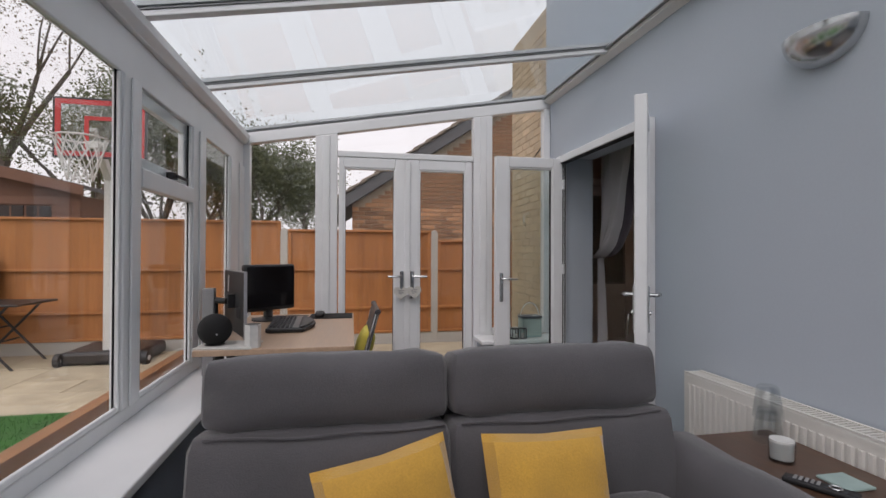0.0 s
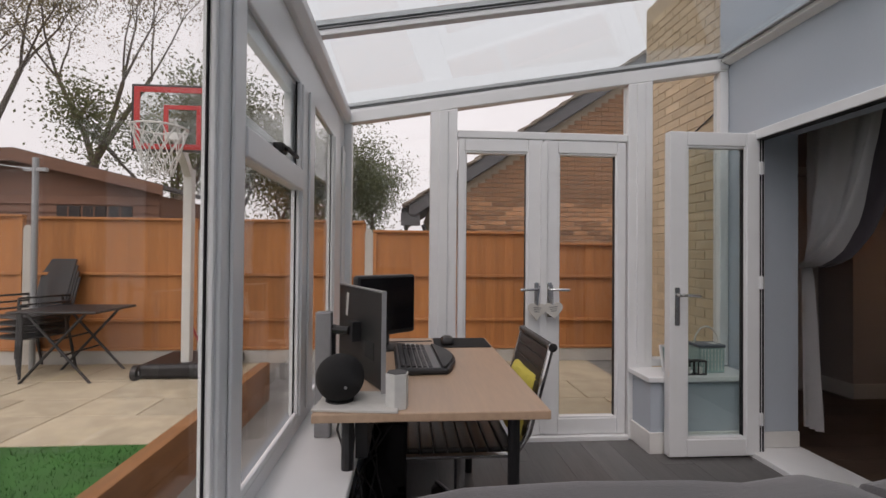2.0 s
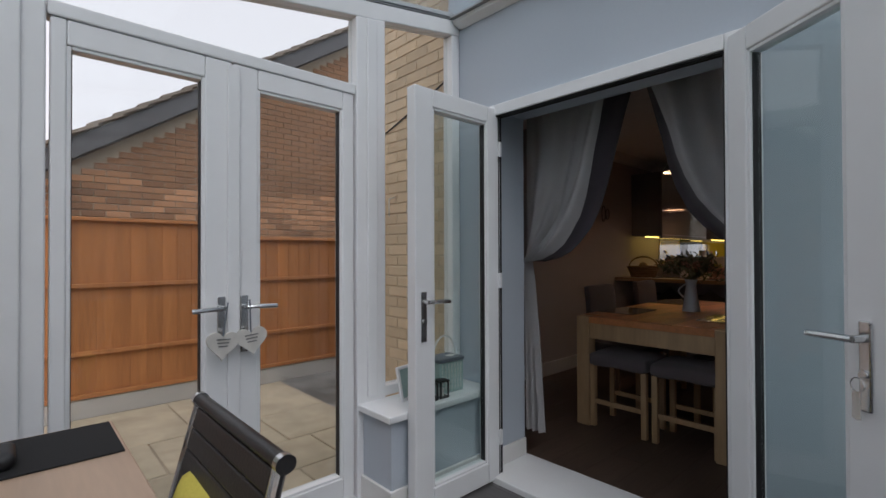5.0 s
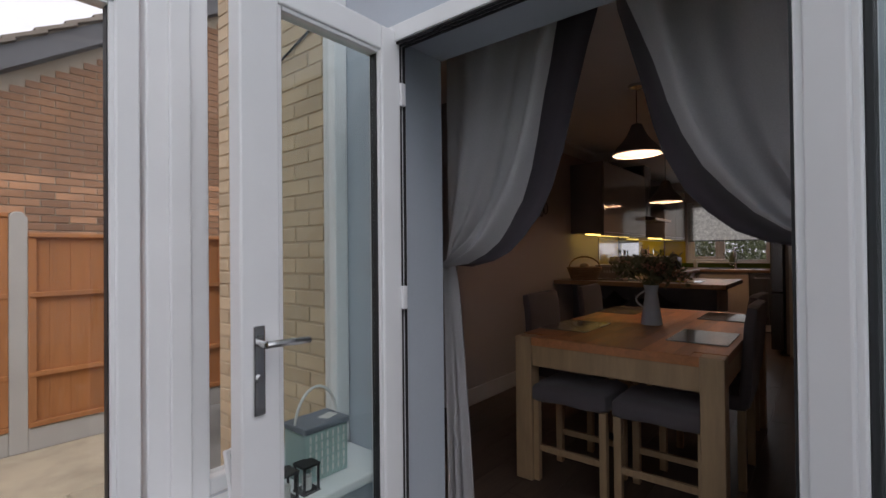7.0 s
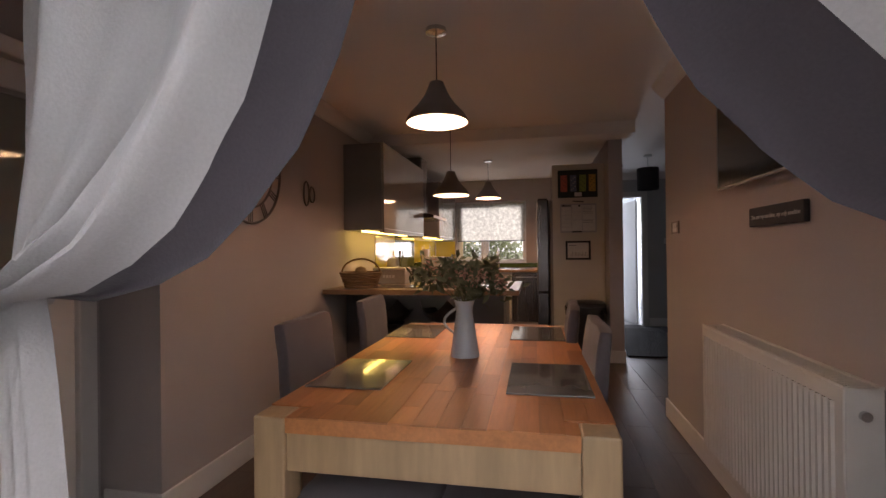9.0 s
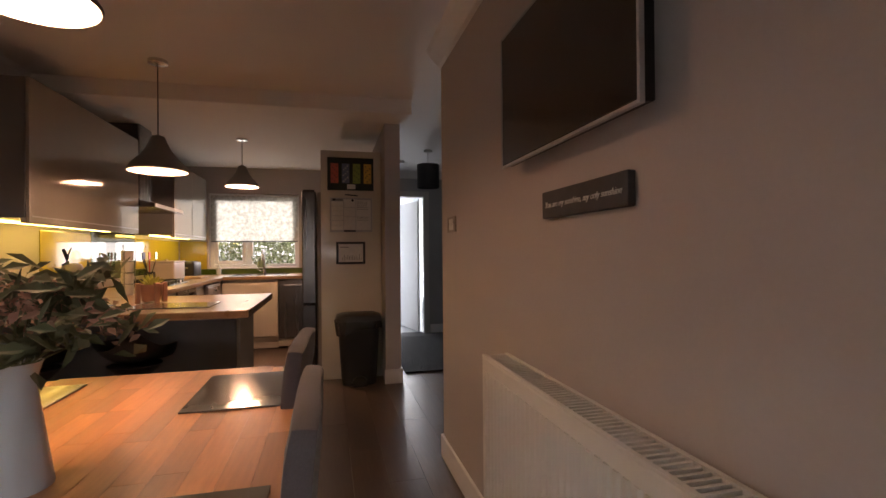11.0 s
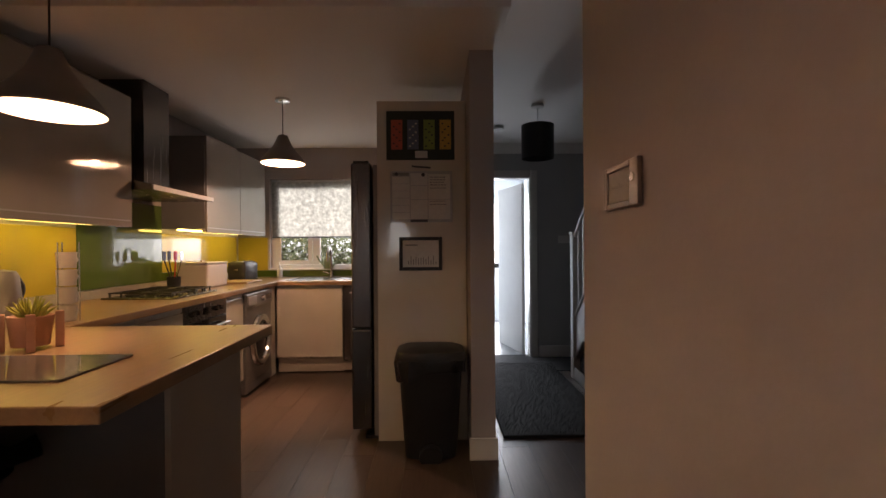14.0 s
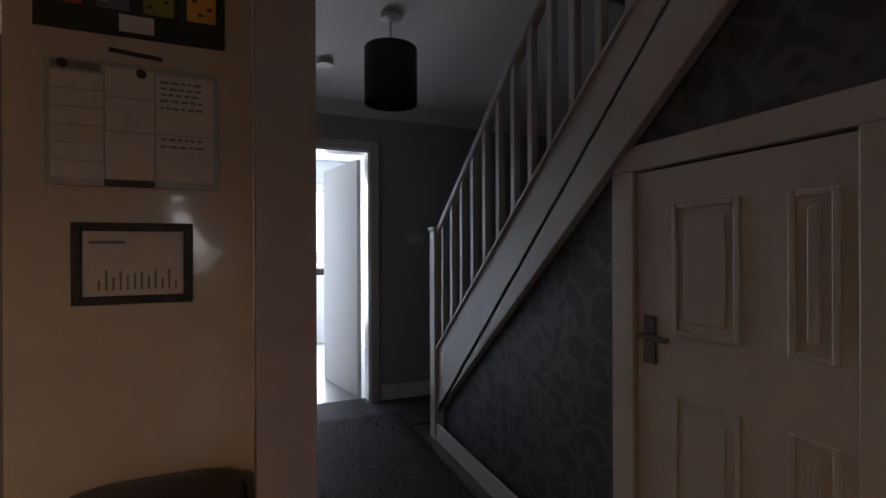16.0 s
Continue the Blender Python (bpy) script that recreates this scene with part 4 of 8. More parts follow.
def cushion_mesh(w, h, d, n=14, puff=1.0):
    """A filled cushion standing in the x-z plane, pinched at its seams."""
    bm = bms()
    grid = {}
    for s in (-1, 1):
        for i in range(n + 1):
            for j in range(n + 1):
                u, v = 2 * i / n - 1, 2 * j / n - 1
                k = max(0.0, (1 - u ** 4) * (1 - v ** 4)) ** 0.5
                sh = 1 - 0.06 * (1 - abs(v)) * abs(u) ** 3
                sv = 1 - 0.06 * (1 - abs(u)) * abs(v) ** 3
                edge = i in (0, n) or j in (0, n)
                key = (i, j, 0 if edge else s)
                if key not in grid:
                    wob = 0.006 * noise.noise((u * 3 + w * 9, v * 3, s * 2))
                    grid[key] = bm.verts.new((u * w / 2 * sh, s * (d / 2 * k * puff + wob) if not edge else 0, h / 2 + v * h / 2 * sv))
        for i in range(n):
            for j in range(n):
                q = []
                for a, b in ((i, j), (i + 1, j), (i + 1, j + 1), (i, j + 1)):
                    edge = a in (0, n) or b in (0, n)
                    q.append(grid[(a, b, 0 if edge else s)])
                bm.faces.new(q if s < 0 else q[::-1])
    return bm


def pad(bm, w, d, h, m, seg=6, sag=0.0, r=0.05):
    """A stuffed upholstery block with rounded edges and slight creases."""
    b2 = bms()
    box(b2, -w / 2, w / 2, -d / 2, d / 2, 0, h)
    bmesh.ops.subdivide_edges(b2, edges=b2.edges[:], cuts=7, use_grid_fill=True)
    for v in b2.verts:
        u, t, s = abs(v.co.x) / (w / 2), abs(v.co.y) / (d / 2), abs(v.co.z - h / 2) / (h / 2)
        x, y, z = v.co.x, v.co.y, v.co.z - h / 2
        lim = Vector((max(w / 2 - r, 0), max(d / 2 - r, 0), max(h / 2 - r, 0)))
        c = Vector((max(-lim.x, min(lim.x, x)), max(-lim.y, min(lim.y, y)), max(-lim.z, min(lim.z, z))))
        off = Vector((x, y, z)) - c
        if off.length > 1e-6:
            v.co = c + off.normalized() * min(off.length, r) + Vector((0, 0, h / 2))
        v.co.y += (1 - u ** 2) * (1 - s ** 2) * sag * (1 if y > 0 else -1)
        v.co.z += 0.010 * noise.noise(Vector((v.co.x * 6, v.co.y * 5, w * 7))) - 0.008 * abs(noise.noise(Vector((v.co.x * 17, v.co.y * 6 + v.co.z * 3, w * 5))))
        v.co.y += 0.007 * noise.noise(Vector((v.co.x * 6 + 3, v.co.z * 7, w * 3)))
    me = bpy.data.meshes.new("tmp")
    for v in b2.verts:
        v.co = m @ v.co
    b2.to_mesh(me)
    b2.free()
    bm.from_mesh(me)
    bpy.data.meshes.remove(me)
    return bm


# two-seat recliner sofa facing the start, its back to the desk
SX, SY = 0.865, 2.40
sofa = thing("sofa", pose(SX, SY, 0), "charcoal grey fabric two-seat recliner sofa with plump stitched back", "sofa")
for s in (-1, 1):
    cx = 0.377 * s
    part("headrest_pad", pad(bms(), 0.748, 0.21, 0.225, pose(cx, 0.069, 0.645, -9, 0, 0), sag=0.03, r=0.055), SOFAGREY, sofa, smooth=True)
    part("back_cushion", pad(bms(), 0.79 if s > 0 else 0.775, 0.22, 0.355, pose(cx + 0.012 * s, 0.0, 0.305, -9, 0, 0), sag=0.03, r=0.05), SOFAGREY, sofa, smooth=True)
    part("seat_cushion", pad(bms(), 0.66, 0.56, 0.18, pose(cx, -0.36, 0.26), sag=0.0, r=0.06), SOFAGREY, sofa, smooth=True)
part("armrest", pad(bms(), 0.22, 0.80, 0.30, pose(0.845, -0.24, 0.24, 0, 8, 0), r=0.09), SOFAGREY, sofa, smooth=True)
part("side_panel", cube(0.76, 0.93, -0.62, 0.14, 0.05, 0.42), SOFAGREY, sofa, bevel=0.02)
part("side_panel", cube(-0.757, -0.70, -0.62, 0.14, 0.05, 0.30), SOFAGREY, sofa, bevel=0.02)
part("back_panel", cube(-0.74, 0.74, 0.13, 0.20, 0.05, 0.70), SOFAGREY, sofa, bevel=0.03)
part("base", cube(-0.695, 0.755, -0.60, 0.12, 0.05, 0.265), SOFAGREY, sofa, bevel=0.02)
for cx in (-0.377, 0.377):
    pts = [(cx - 0.35 + 0.07 * i, -0.04 - 0.02 * math.sin(math.pi * i / 10), 0.655 + 0.004 * math.sin(i * 1.3)) for i in range(11)]
    part("piping", pipe(bms(), pts, 0.004, 6), SOFAGREY, sofa, "stitched seam piping", smooth=True)
for x in (-0.7, 0.9):
    for y in (-0.55, 0.1):
        bm = bms()
        rod(bm, (x, y, 0), (x, y, 0.06), 0.025)
        part("foot", bm, BLACKPLASTIC, sofa)

for m, w in ((pose(0.70, 2.13, 0.325, -20, -10, 8), 0.38), (pose(1.12, 2.15, 0.335, -20, 0, -2), 0.385)):
    solid("scatter_cushion", cushion_mesh(w, 0.34, 0.15), MUSTARD, "strip-lit yellow textured velvet scatter cushion on the sofa", "cushion", smooth=True, group="cushions on the sofa").matrix_world = m


def radiator(name, x_len, h, m, label, valve_end):
    """Convector panel along x, front towards -y of m, base at z 0."""
    t = thing(name, m, label, "radiator")
    part("front_panel", cube(0, x_len, -0.012, 0, 0, h), RADWHITE, t, bevel=0.005)
    n = int(x_len / 0.034)
    for i in range(n):
        x = 0.03 + i * (x_len - 0.06) / n
        part("flute", prism(bms(), [(x, -0.0125), (x + 0.006, -0.0195), (x + 0.018, -0.0195), (x + 0.024, -0.0125)], 0.045, h - 0.045, "z"), RADWHITE, t)
    part("back_panel", cube(0, x_len, 0.075, 0.087, 0, h), RADWHITE, t, bevel=0.004)
    part("side_panel", cube(-0.002, 0.004, -0.008, 0.083, 0.01, h + 0.004), RADWHITE, t)
    part("side_panel", cube(x_len - 0.004, x_len + 0.002, -0.008, 0.083, 0.01, h + 0.004), RADWHITE, t)
    bm = bms()
    box(bm, 0, x_len, -0.012, 0.0, h + 0.0005, h + 0.008)
    box(bm, 0, x_len, 0.075, 0.087, h + 0.0005, h + 0.008)
    for i in range(int(x_len / 0.02)):
        box(bm, 0.006 + i * 0.02, 0.013 + i * 0.02, 0.0005, 0.0745, h - 0.002, h + 0.005)
    part("top_grille", bm, RADWHITE, t)
    bm = bms()
    vx = -0.03 if valve_end == 0 else x_len + 0.03
    rod(bm, (vx, 0.03, -0.17), (vx, 0.03, 0.04), 0.008)
    part("pipe", bm, CHROME, t)
    bm = bms()
    rod(bm, (vx, 0.03, 0.03), (vx, 0.03, 0.10), 0.018, 0.022)
    part("valve", bm, WHITEPLASTIC, t, "white radiator valve", smooth=True)
    bm = bms()
    ex = -0.004 if valve_end == 0 else x_len + 0.004
    rod(bm, (ex, 0.035, h - 0.07), (ex + (-0.012 if valve_end == 0 else 0.012), 0.035, h - 0.07), 0.014)
    part("air_plug", bm, CHROME, t, "chrome air plug", smooth=True)
    for x in (0.15, x_len - 0.15):
        part("bracket", cube(x - 0.015, x + 0.015, 0.088, 0.105, 0.1, h - 0.1), RADWHITE, t)
    return t


radiator("radiator", 1.6, 0.45, pose(2.195, 2.99, 0.15, 0, 0, -90), "white panel radiator under the blue wall", 0)

# side table with glasses, candle, remote
st = thing("side_table", pose(1.985, 2.05, 0), "dark walnut block side table beside the sofa", "side table")
part("tabletop", cube(-0.18, 0.185, -0.55, 0.45, 0.45, 0.50), DARKWOOD, st, bevel=0.006)
part("apron", cube(-0.165, 0.17, -0.535, 0.435, 0.36, 0.449), DARKWOOD, st, bevel=0.004)
for x in (-0.16, 0.115):
    for y in (-0.53, 0.38):
        part("leg", cube(x, x + 0.05, y, y + 0.05, 0, 0.3595), DARKWOOD, st, bevel=0.003)
for k in range(2):
    t = thing("glass_tumbler", pose(2.07, 2.40, 0.50 + 0.085 * k), "clear cut glass tumbler standing upside down in a stack", "tumbler", "stacked tumblers")
    part("glass", lathe(bms(), [(0.047, 0.001), (0.051, 0.001), (0.044, 0.06), (0.037, 0.11), (0.030, 0.12), (0.0002, 0.12), (0.0002, 0.108), (0.033, 0.105), (0.041, 0.06), (0.047, 0.0012)], 14, caps=False), CLEAR, t)
t = thing("candle_jar", pose(1.97, 2.25, 0.50), "white candle in a clear glass holder", "candle")
part("jar", lathe(bms(), [(0.038, 0), (0.040, 0.065), (0.037, 0.065), (0.035, 0.008), (0.0002, 0.008)], 20), CLEAR, t)
part("candle", lathe(bms(), [(0.034, 0.010), (0.0355, 0.072), (0.0002, 0.069)], 20), WHITEPLASTIC, t, "white wax candle", smooth=True)
t = thing("remote_control", pose(1.90, 2.06, 0.502, 0, 0, 32), "slim black remote control lying on the side table", "remote control")
part("body", cube(-0.022, 0.022, -0.09, 0.09, 0, 0.018), BLACKPLASTIC, t, bevel=0.006)
bm = bms()
for i in range(5):
    for j in range(3):
        box(bm, -0.014 + 0.011 * j, -0.006 + 0.011 * j, 0.0 + 0.014 * i, 0.008 + 0.014 * i, 0.0182, 0.020)
part("buttons", bm, SILVER, t)
bm = bms()
ring(bm, (0, -0.035, 0.0195), 0.014, 0.003, seg=18, sec=6)
part("dial", bm, CHROME, t, "silver control ring")
solid("drinks_coaster", cube(1.965, 2.065, 2.03, 2.13, 0.5005, 0.510), MINT, "pale grey square coaster on the side table", "coaster", bevel=0.004)

# chrome half-bowl wall light
sc = thing("wall_light", pose(2.298, 2.37, 1.90, 0, 0, 90), "chrome quarter-sphere uplighter on the blue wall", "wall light")
bm = bms()
n, k = 20, 10
grid = [[bm.verts.new((0.155 * math.cos(math.pi * i / n) * math.sin(math.pi / 2 * j / k), 0.105 * math.sin(math.pi * i / n) * math.sin(math.pi / 2 * j / k), 0.13 * (1 - math.cos(math.pi / 2 * j / k)))) for i in range(n + 1)] for j in range(k + 1)]
for j in range(k):
    for i in range(n):
        bm.faces.new((grid[j][i], grid[j][i + 1], grid[j + 1][i + 1], grid[j + 1][i]))
bmesh.ops.remove_doubles(bm, verts=bm.verts, dist=1e-5)
bmesh.ops.solidify(bm, geom=bm.faces[:], thickness=0.004)
part("bowl", bm, CHROME, sc, smooth=True)
part("back_plate", cube(-0.06, 0.06, 0.001, 0.02, 0.03, 0.11), WHITEPLASTIC, sc, bevel=0.004)

# desk
DX0, DX1, DYA, DYB, DZT = -0.17, 0.565, 3.255, 4.52, 0.735
desk = thing("desk", pose(0, 0, 0), "pale beech-topped office desk with dark metal legs", "desk")
part("desktop", cube(DX0, DX1, DYA, DYB, DZT - 0.028, DZT), BEECH, desk, bevel=0.004)
for x in (DX0 + 0.10, DX1 - 0.10):
    for y in (DYA + 0.08, DYB - 0.08):
        bm = bms()
        rod(bm, (x, y, 0.0), (x, y, DZT - 0.0285), 0.02)
        part("leg", bm, BLACKPLASTIC, desk, "dark metal leg", smooth=True)
part("cable_tray", cube(DX0 + 0.12, DX0 + 0.16, DYA + 0.12, DYB - 0.12, 0.55, 0.70), BLACKPLASTIC, desk)

# monitors: a large one seen from behind on an arm, an older one beyond it
mo = thing("monitor", pose(-0.06, 3.58, DZT, 0, 0, 24.2), "large thin black monitor turned along the desk on an arm", "monitor")
part("panel", cube(-0.007, 0.007, -0.24, 0.24, 0.035, 0.355), BLACKPLASTIC, mo, bevel=0.005)
part("screen", cube(0.0072, 0.0085, -0.235, 0.235, 0.04, 0.35), SCREEN, mo, "dark switched-off screen")
bm = bms()
for b in ((-0.2445, -0.2405, 0.03, 0.36), (0.2405, 0.2445, 0.03, 0.36)):
    box(bm, -0.0075, 0.0078, b[0], b[1], b[2], b[3])
box(bm, -0.0075, 0.0078, -0.24, 0.24, 0.3555, 0.36)
part("bezel", bm, SILVER, mo, "thin silver bezel")
part("tape", box(bms(), -0.0092, -0.0072, -0.012, 0.012, -0.045, 0.045, pose(0, 0.13, 0.285, 12, 0, 0)), PAPER, mo, "strip of pale tape")
bm = bms()
box(bm, -0.04, -0.0072, -0.035, 0.035, 0.165, 0.235)
pipe(bm, [(-0.04, 0.0, 0.20), (-0.065, 0.03, 0.20), (-0.085, 0.07, 0.20)], 0.016)
pipe(bm, [(-0.085, 0.07, 0.215), (-0.085, 0.07, 0.0)], 0.016)
part("arm", bm, BLACKPLASTIC, mo, "black monitor arm", smooth=True)
part("port_panel", cube(-0.0085, -0.0072, -0.17, -0.08, 0.12, 0.18), GASKET, mo)

m2 = thing("monitor", pose(0.0, 4.26, DZT, 0, 0, 42), "older black monitor with a rounded chin on a round foot", "monitor")
part("panel", cube(-0.19, 0.19, -0.025, 0.025, 0.065, 0.375), BLACKPLASTIC, m2, bevel=0.015)
part("back_housing", pad(bms(), 0.32, 0.09, 0.24, pose(0, 0.05, 0.10), r=0.04), BLACKPLASTIC, m2, smooth=True)
part("screen", cube(-0.175, 0.175, -0.0275, -0.0255, 0.09, 0.36), SCREEN, m2, "dark switched-off screen")
bm = bms()
rod(bm, (0, 0.01, 0.01), (0, 0.01, 0.09), 0.03)
part("neck", bm, BLACKPLASTIC, m2)
part("foot", lathe(bms(), [(0.11, 0), (0.11, 0.008), (0.03, 0.02)], 28), BLACKPLASTIC, m2, smooth=True)

# grey box speaker behind the screen, round black speaker on a paper pad
solid("grey_speaker", cube(-0.225, -0.165, 3.585, 3.63, 0.5355, 1.0), mat("grey_speaker_shell", (0.24, 0.24, 0.25), 0.45, bump=0.03), "tall narrow grey box speaker standing on the sill", "speaker", bevel=0.006)
sp = thing("round_speaker", pose(-0.10, 3.365, DZT) @ Matrix.Diagonal((0.76, 0.76, 0.76, 1)), "round black cloth-covered speaker on the desk corner", "speaker")
part("cloth_ball", lathe(bms(), [(0.102 * math.sin(math.pi * (0.1 + 0.9 * i / 18)), 0.108 - 0.1 * math.cos(math.pi * (0.1 + 0.9 * i / 18))) for i in range(18)] + [(0.0002, 0.208)], 48), CLOTH, sp, smooth=True)
part("foot", lathe(bms(), [(0.06, 0.009), (0.06, 0.016), (0.02, 0.03)], 20), BLACKPLASTIC, sp)
bm = bms()
rod(bm, (0.035, -0.094, 0.09), (0.037, -0.1005, 0.09), 0.006)
part("badge", bm, SILVER, sp)
solid("paper_pad", box(bms(), -0.11, 0.155, -0.10, 0.10, 0, 0.008, pose(-0.055, 3.365, DZT + 0.0005, 0, 0, -6)), PAPER, "white folded paper under the round speaker", "paper", bevel=0.002)
hexm = bms()
pts = [(0.038 * math.cos(math.radians(60 * i + 20)), 0.038 * math.sin(math.radians(60 * i + 20))) for i in range(6)]
pin = [(0.034 * math.cos(math.radians(60 * i + 20)), 0.034 * math.sin(math.radians(60 * i + 20))) for i in range(6)]
ph = thing("pen_pot", pose(0.085, 3.31, DZT), "off-white hexagonal pen pot on the desk", "pen pot")
prism(hexm, pts, 0, 0.11, "z")
part("pot", hexm, WHITEPLASTIC, ph, bevel=0.002)
# pot is solid: a black plate on top paints the shade of its opening
part("inside", prism(bms(), pin, 0.1105, 0.112, "z"), BLACKPLASTIC, ph, "dark cap standing in for the shaded hollow")
kb = thing("keyboard", pose(0.185, 3.94, DZT, 0, 0, 3), "black ergonomic keyboard lying on the desk", "keyboard")
outline = [(-0.125, -0.235), (-0.10, -0.25), (0.07, -0.25)] + [(0.085 + 0.06 * math.sin(math.pi * i / 12), -0.25 + 0.5 * i / 12) for i in range(13)] + [(0.07, 0.25), (-0.10, 0.25), (-0.125, 0.235)]
part("case", prism(bms(), outline, 0.002, 0.026, "z"), BLACKPLASTIC, kb, bevel=0.008)
part("key_well", cube(-0.115, 0.055, -0.24, 0.238, 0.0262, 0.0285), mat("silver_grey_plastic", (0.13, 0.13, 0.135), 0.35, bump=0.02), kb, "dull silver key surround", bevel=0.001)
keymesh = mesh_of("key", prism(bms(), [(-0.009, 0), (0.009, 0), (0.007, 0.008), (-0.007, 0.008)], -0.0085, 0.0085, "y"), mat("dark_grey_keys", (0.05, 0.05, 0.055), 0.45, bump=0.03, per=0.1))
for i in range(6):
    for j in range(20):
        if j in (14, 17) and i > 0:
            continue
        x = -0.098 + i * 0.0225
        piece("key", keymesh, kb, pose(x, -0.225 + j * 0.0235, 0.0335 - (x + 0.12) * 0.07))
rest = [(0.062, -0.238)] + [(0.075 + 0.06 * math.sin(math.pi * i / 12), -0.238 + 0.476 * i / 12) for i in range(13)] + [(0.062, 0.238)]
part("wrist_rest", prism(bms(), rest, 0.0262, 0.034, "z"), BLACKPLASTIC, kb, "glossy black curved wrist rest", bevel=0.004)
solid("mouse_mat", cube(0.26, 0.555, 4.24, 4.50, DZT + 0.0003, DZT + 0.0045), CLOTH, "thin black mouse mat on the desk", "mouse mat", bevel=0.001)
ms = thing("computer_mouse", pose(0.33, 4.33, DZT + 0.0046), "black computer mouse on its mat", "mouse")
part("body", pad(bms(), 0.065, 0.11, 0.038, pose(0, 0, 0), r=0.018), BLACKPLASTIC, ms, smooth=True)
solid("white_coaster", lathe(bms(), [(0.045, 0), (0.047, 0.006), (0.02, 0.007), (0.0002, 0.007)], 24, (0.12, 4.29, DZT + 0.0003)), PAPER, "white round coaster on the desk", "coaster")
bm = bms()
pts = [(-0.09 + 0.03 * math.sin(i * 1.1), 4.22 + 0.02 * i + 0.015 * math.cos(i * 1.7), DZT + 0.006) for i in range(8)] + [(0.25, 4.40, DZT + 0.006)]
solid("mouse_cable", pipe(bms(), pts, 0.003, 6), BLACKPLASTIC, "thin black cable on the desk", "cable")
rnd = random.Random(7)
for k in range(7):
    x, y = -0.10 + 0.02 * k, 3.42 + 0.05 * k
    pts = [(x, y, DZT - 0.03)]
    for i in range(1, 9):
        pts.append((x + rnd.uniform(-0.04, 0.05), y + rnd.uniform(-0.05, 0.07), max(0.01, DZT - 0.03 - 0.09 * i + 0.03 * math.sin(i + k))))
    solid("desk_cable", pipe(bms(), pts, 0.004, 6), BLACKPLASTIC, "tangled black cable hanging under the desk", "cable", group="cables under the desk")
pc = thing("computer_tower", pose(0.02, 4.25, 0), "black computer tower under the desk", "computer")
part("case", cube(-0.10, 0.10, -0.22, 0.22, 0.01, 0.44), BLACKPLASTIC, pc, bevel=0.006)
part("front_panel", cube(-0.09, 0.09, -0.226, -0.2205, 0.03, 0.42), SCREEN, pc)

# ribbed office chair with a lemon cushion
oc = thing("office_chair", pose(0.355, 3.92, 0, 0, 0, 90) @ Matrix.Diagonal((1, 1, 0.905, 1)), "black ribbed leather office chair with chrome frame at the desk", "office chair")
for i in range(8):
    z0 = 0.52 + i * 0.05
    lean = -0.24 - (z0 - 0.5) * 0.25
    bm = box(bms(), -0.222, 0.222, -0.013, 0.013, 0, 0.0495, pose(0, lean, z0, 14, 0, 0))
    part("back_rib", bm, LEATHER, oc, bevel=0.004)
bm = bms()
for i in range(8):
    y0 = -0.20 + i * 0.055
    box(bm, -0.22, 0.22, y0, y0 + 0.052, 0.455, 0.487)
part("seat", bm, LEATHER, oc, bevel=0.010)
for x in (-0.235, 0.235):
    bm = bms()
    pipe(bm, [(x, 0.24, 0.46), (x, -0.20, 0.46), (x, -0.25, 0.55), (x, -0.345, 0.94)], 0.013, 10)
    part("side_rail", bm, CHROME, oc, "chrome side rail", smooth=True)
bm = bms()
rod(bm, (-0.235, -0.345, 0.935), (0.235, -0.345, 0.935), 0.016, seg=14)
part("top_roll", bm, LEATHER, oc, smooth=True)
for x in (-0.252, 0.236):
    part("end_cap", rod(bms(), (x, -0.345, 0.935), (x + 0.016, -0.345, 0.935), 0.019, seg=14), CHROME, oc, "chrome end cap")
bm = bms()
rod(bm, (0, 0, 0.10), (0, 0, 0.45), 0.025)
part("column", bm, CHROME, oc, smooth=True)
for i in range(5):
    a = 2 * math.pi * i / 5 + 0.3
    bm = bms()
    rod(bm, (0, 0, 0.12), (0.28 * math.cos(a), 0.28 * math.sin(a), 0.075), 0.02, 0.013)
    sp_ = part("base_arm", bm, CHROME, oc, smooth=True)
    bm = bms()
    rod(bm, (0.28 * math.cos(a) - 0.015, 0.28 * math.sin(a), 0.03), (0.28 * math.cos(a) + 0.015, 0.28 * math.sin(a), 0.03), 0.03, seg=14)
    part("castor", bm, BLACKPLASTIC, sp_)
LEMON = mat("lemon_yellow_cotton", (0.62, 0.52, 0.09), 0.85, grain=120, vary=0.12, bump=0.3)
solid("lemon_cushion", cushion_mesh(0.36, 0.30, 0.10), LEMON, "lemon yellow cushion with a grey edge on the office chair", "cushion", smooth=True).matrix_world = pose(0.575, 3.92, 0.435, 18, 0, 90)

# things on the corner sill: basket with a wire handle, mint frame, two little black lanterns
bk = thing("storage_tin", pose(2.06, 4.74, 0.475), "mint and white patterned tin with a lid and looped white handle", "storage tin")
part("body", prism(bms(), [(-0.085, -0.06), (0.085, -0.06), (0.085, 0.06), (-0.085, 0.06)], 0, 0.16, "z"), MINT, bk, bevel=0.006)
bm = bms()
for i in range(7):
    for j in range(5):
        x, z = -0.07 + i * 0.022, 0.02 + j * 0.028
        box(bm, x, x + 0.006, -0.0625, -0.0602, z, z + 0.02, None)
part("pattern", bm, PAPER, bk, "white leaf-like pattern marks")
part("lid", cube(-0.09, 0.09, -0.065, 0.065, 0.161, 0.182), GREYPAINT, bk, "slate grey lid", bevel=0.005)
part("label", box(bms(), -0.03, 0.03, -0.02, 0.02, 0, 0.001, pose(0.04, -0.01, 0.1825, 0, 0, 15)), PAPER, bk, "white paper label")
bm = bms()
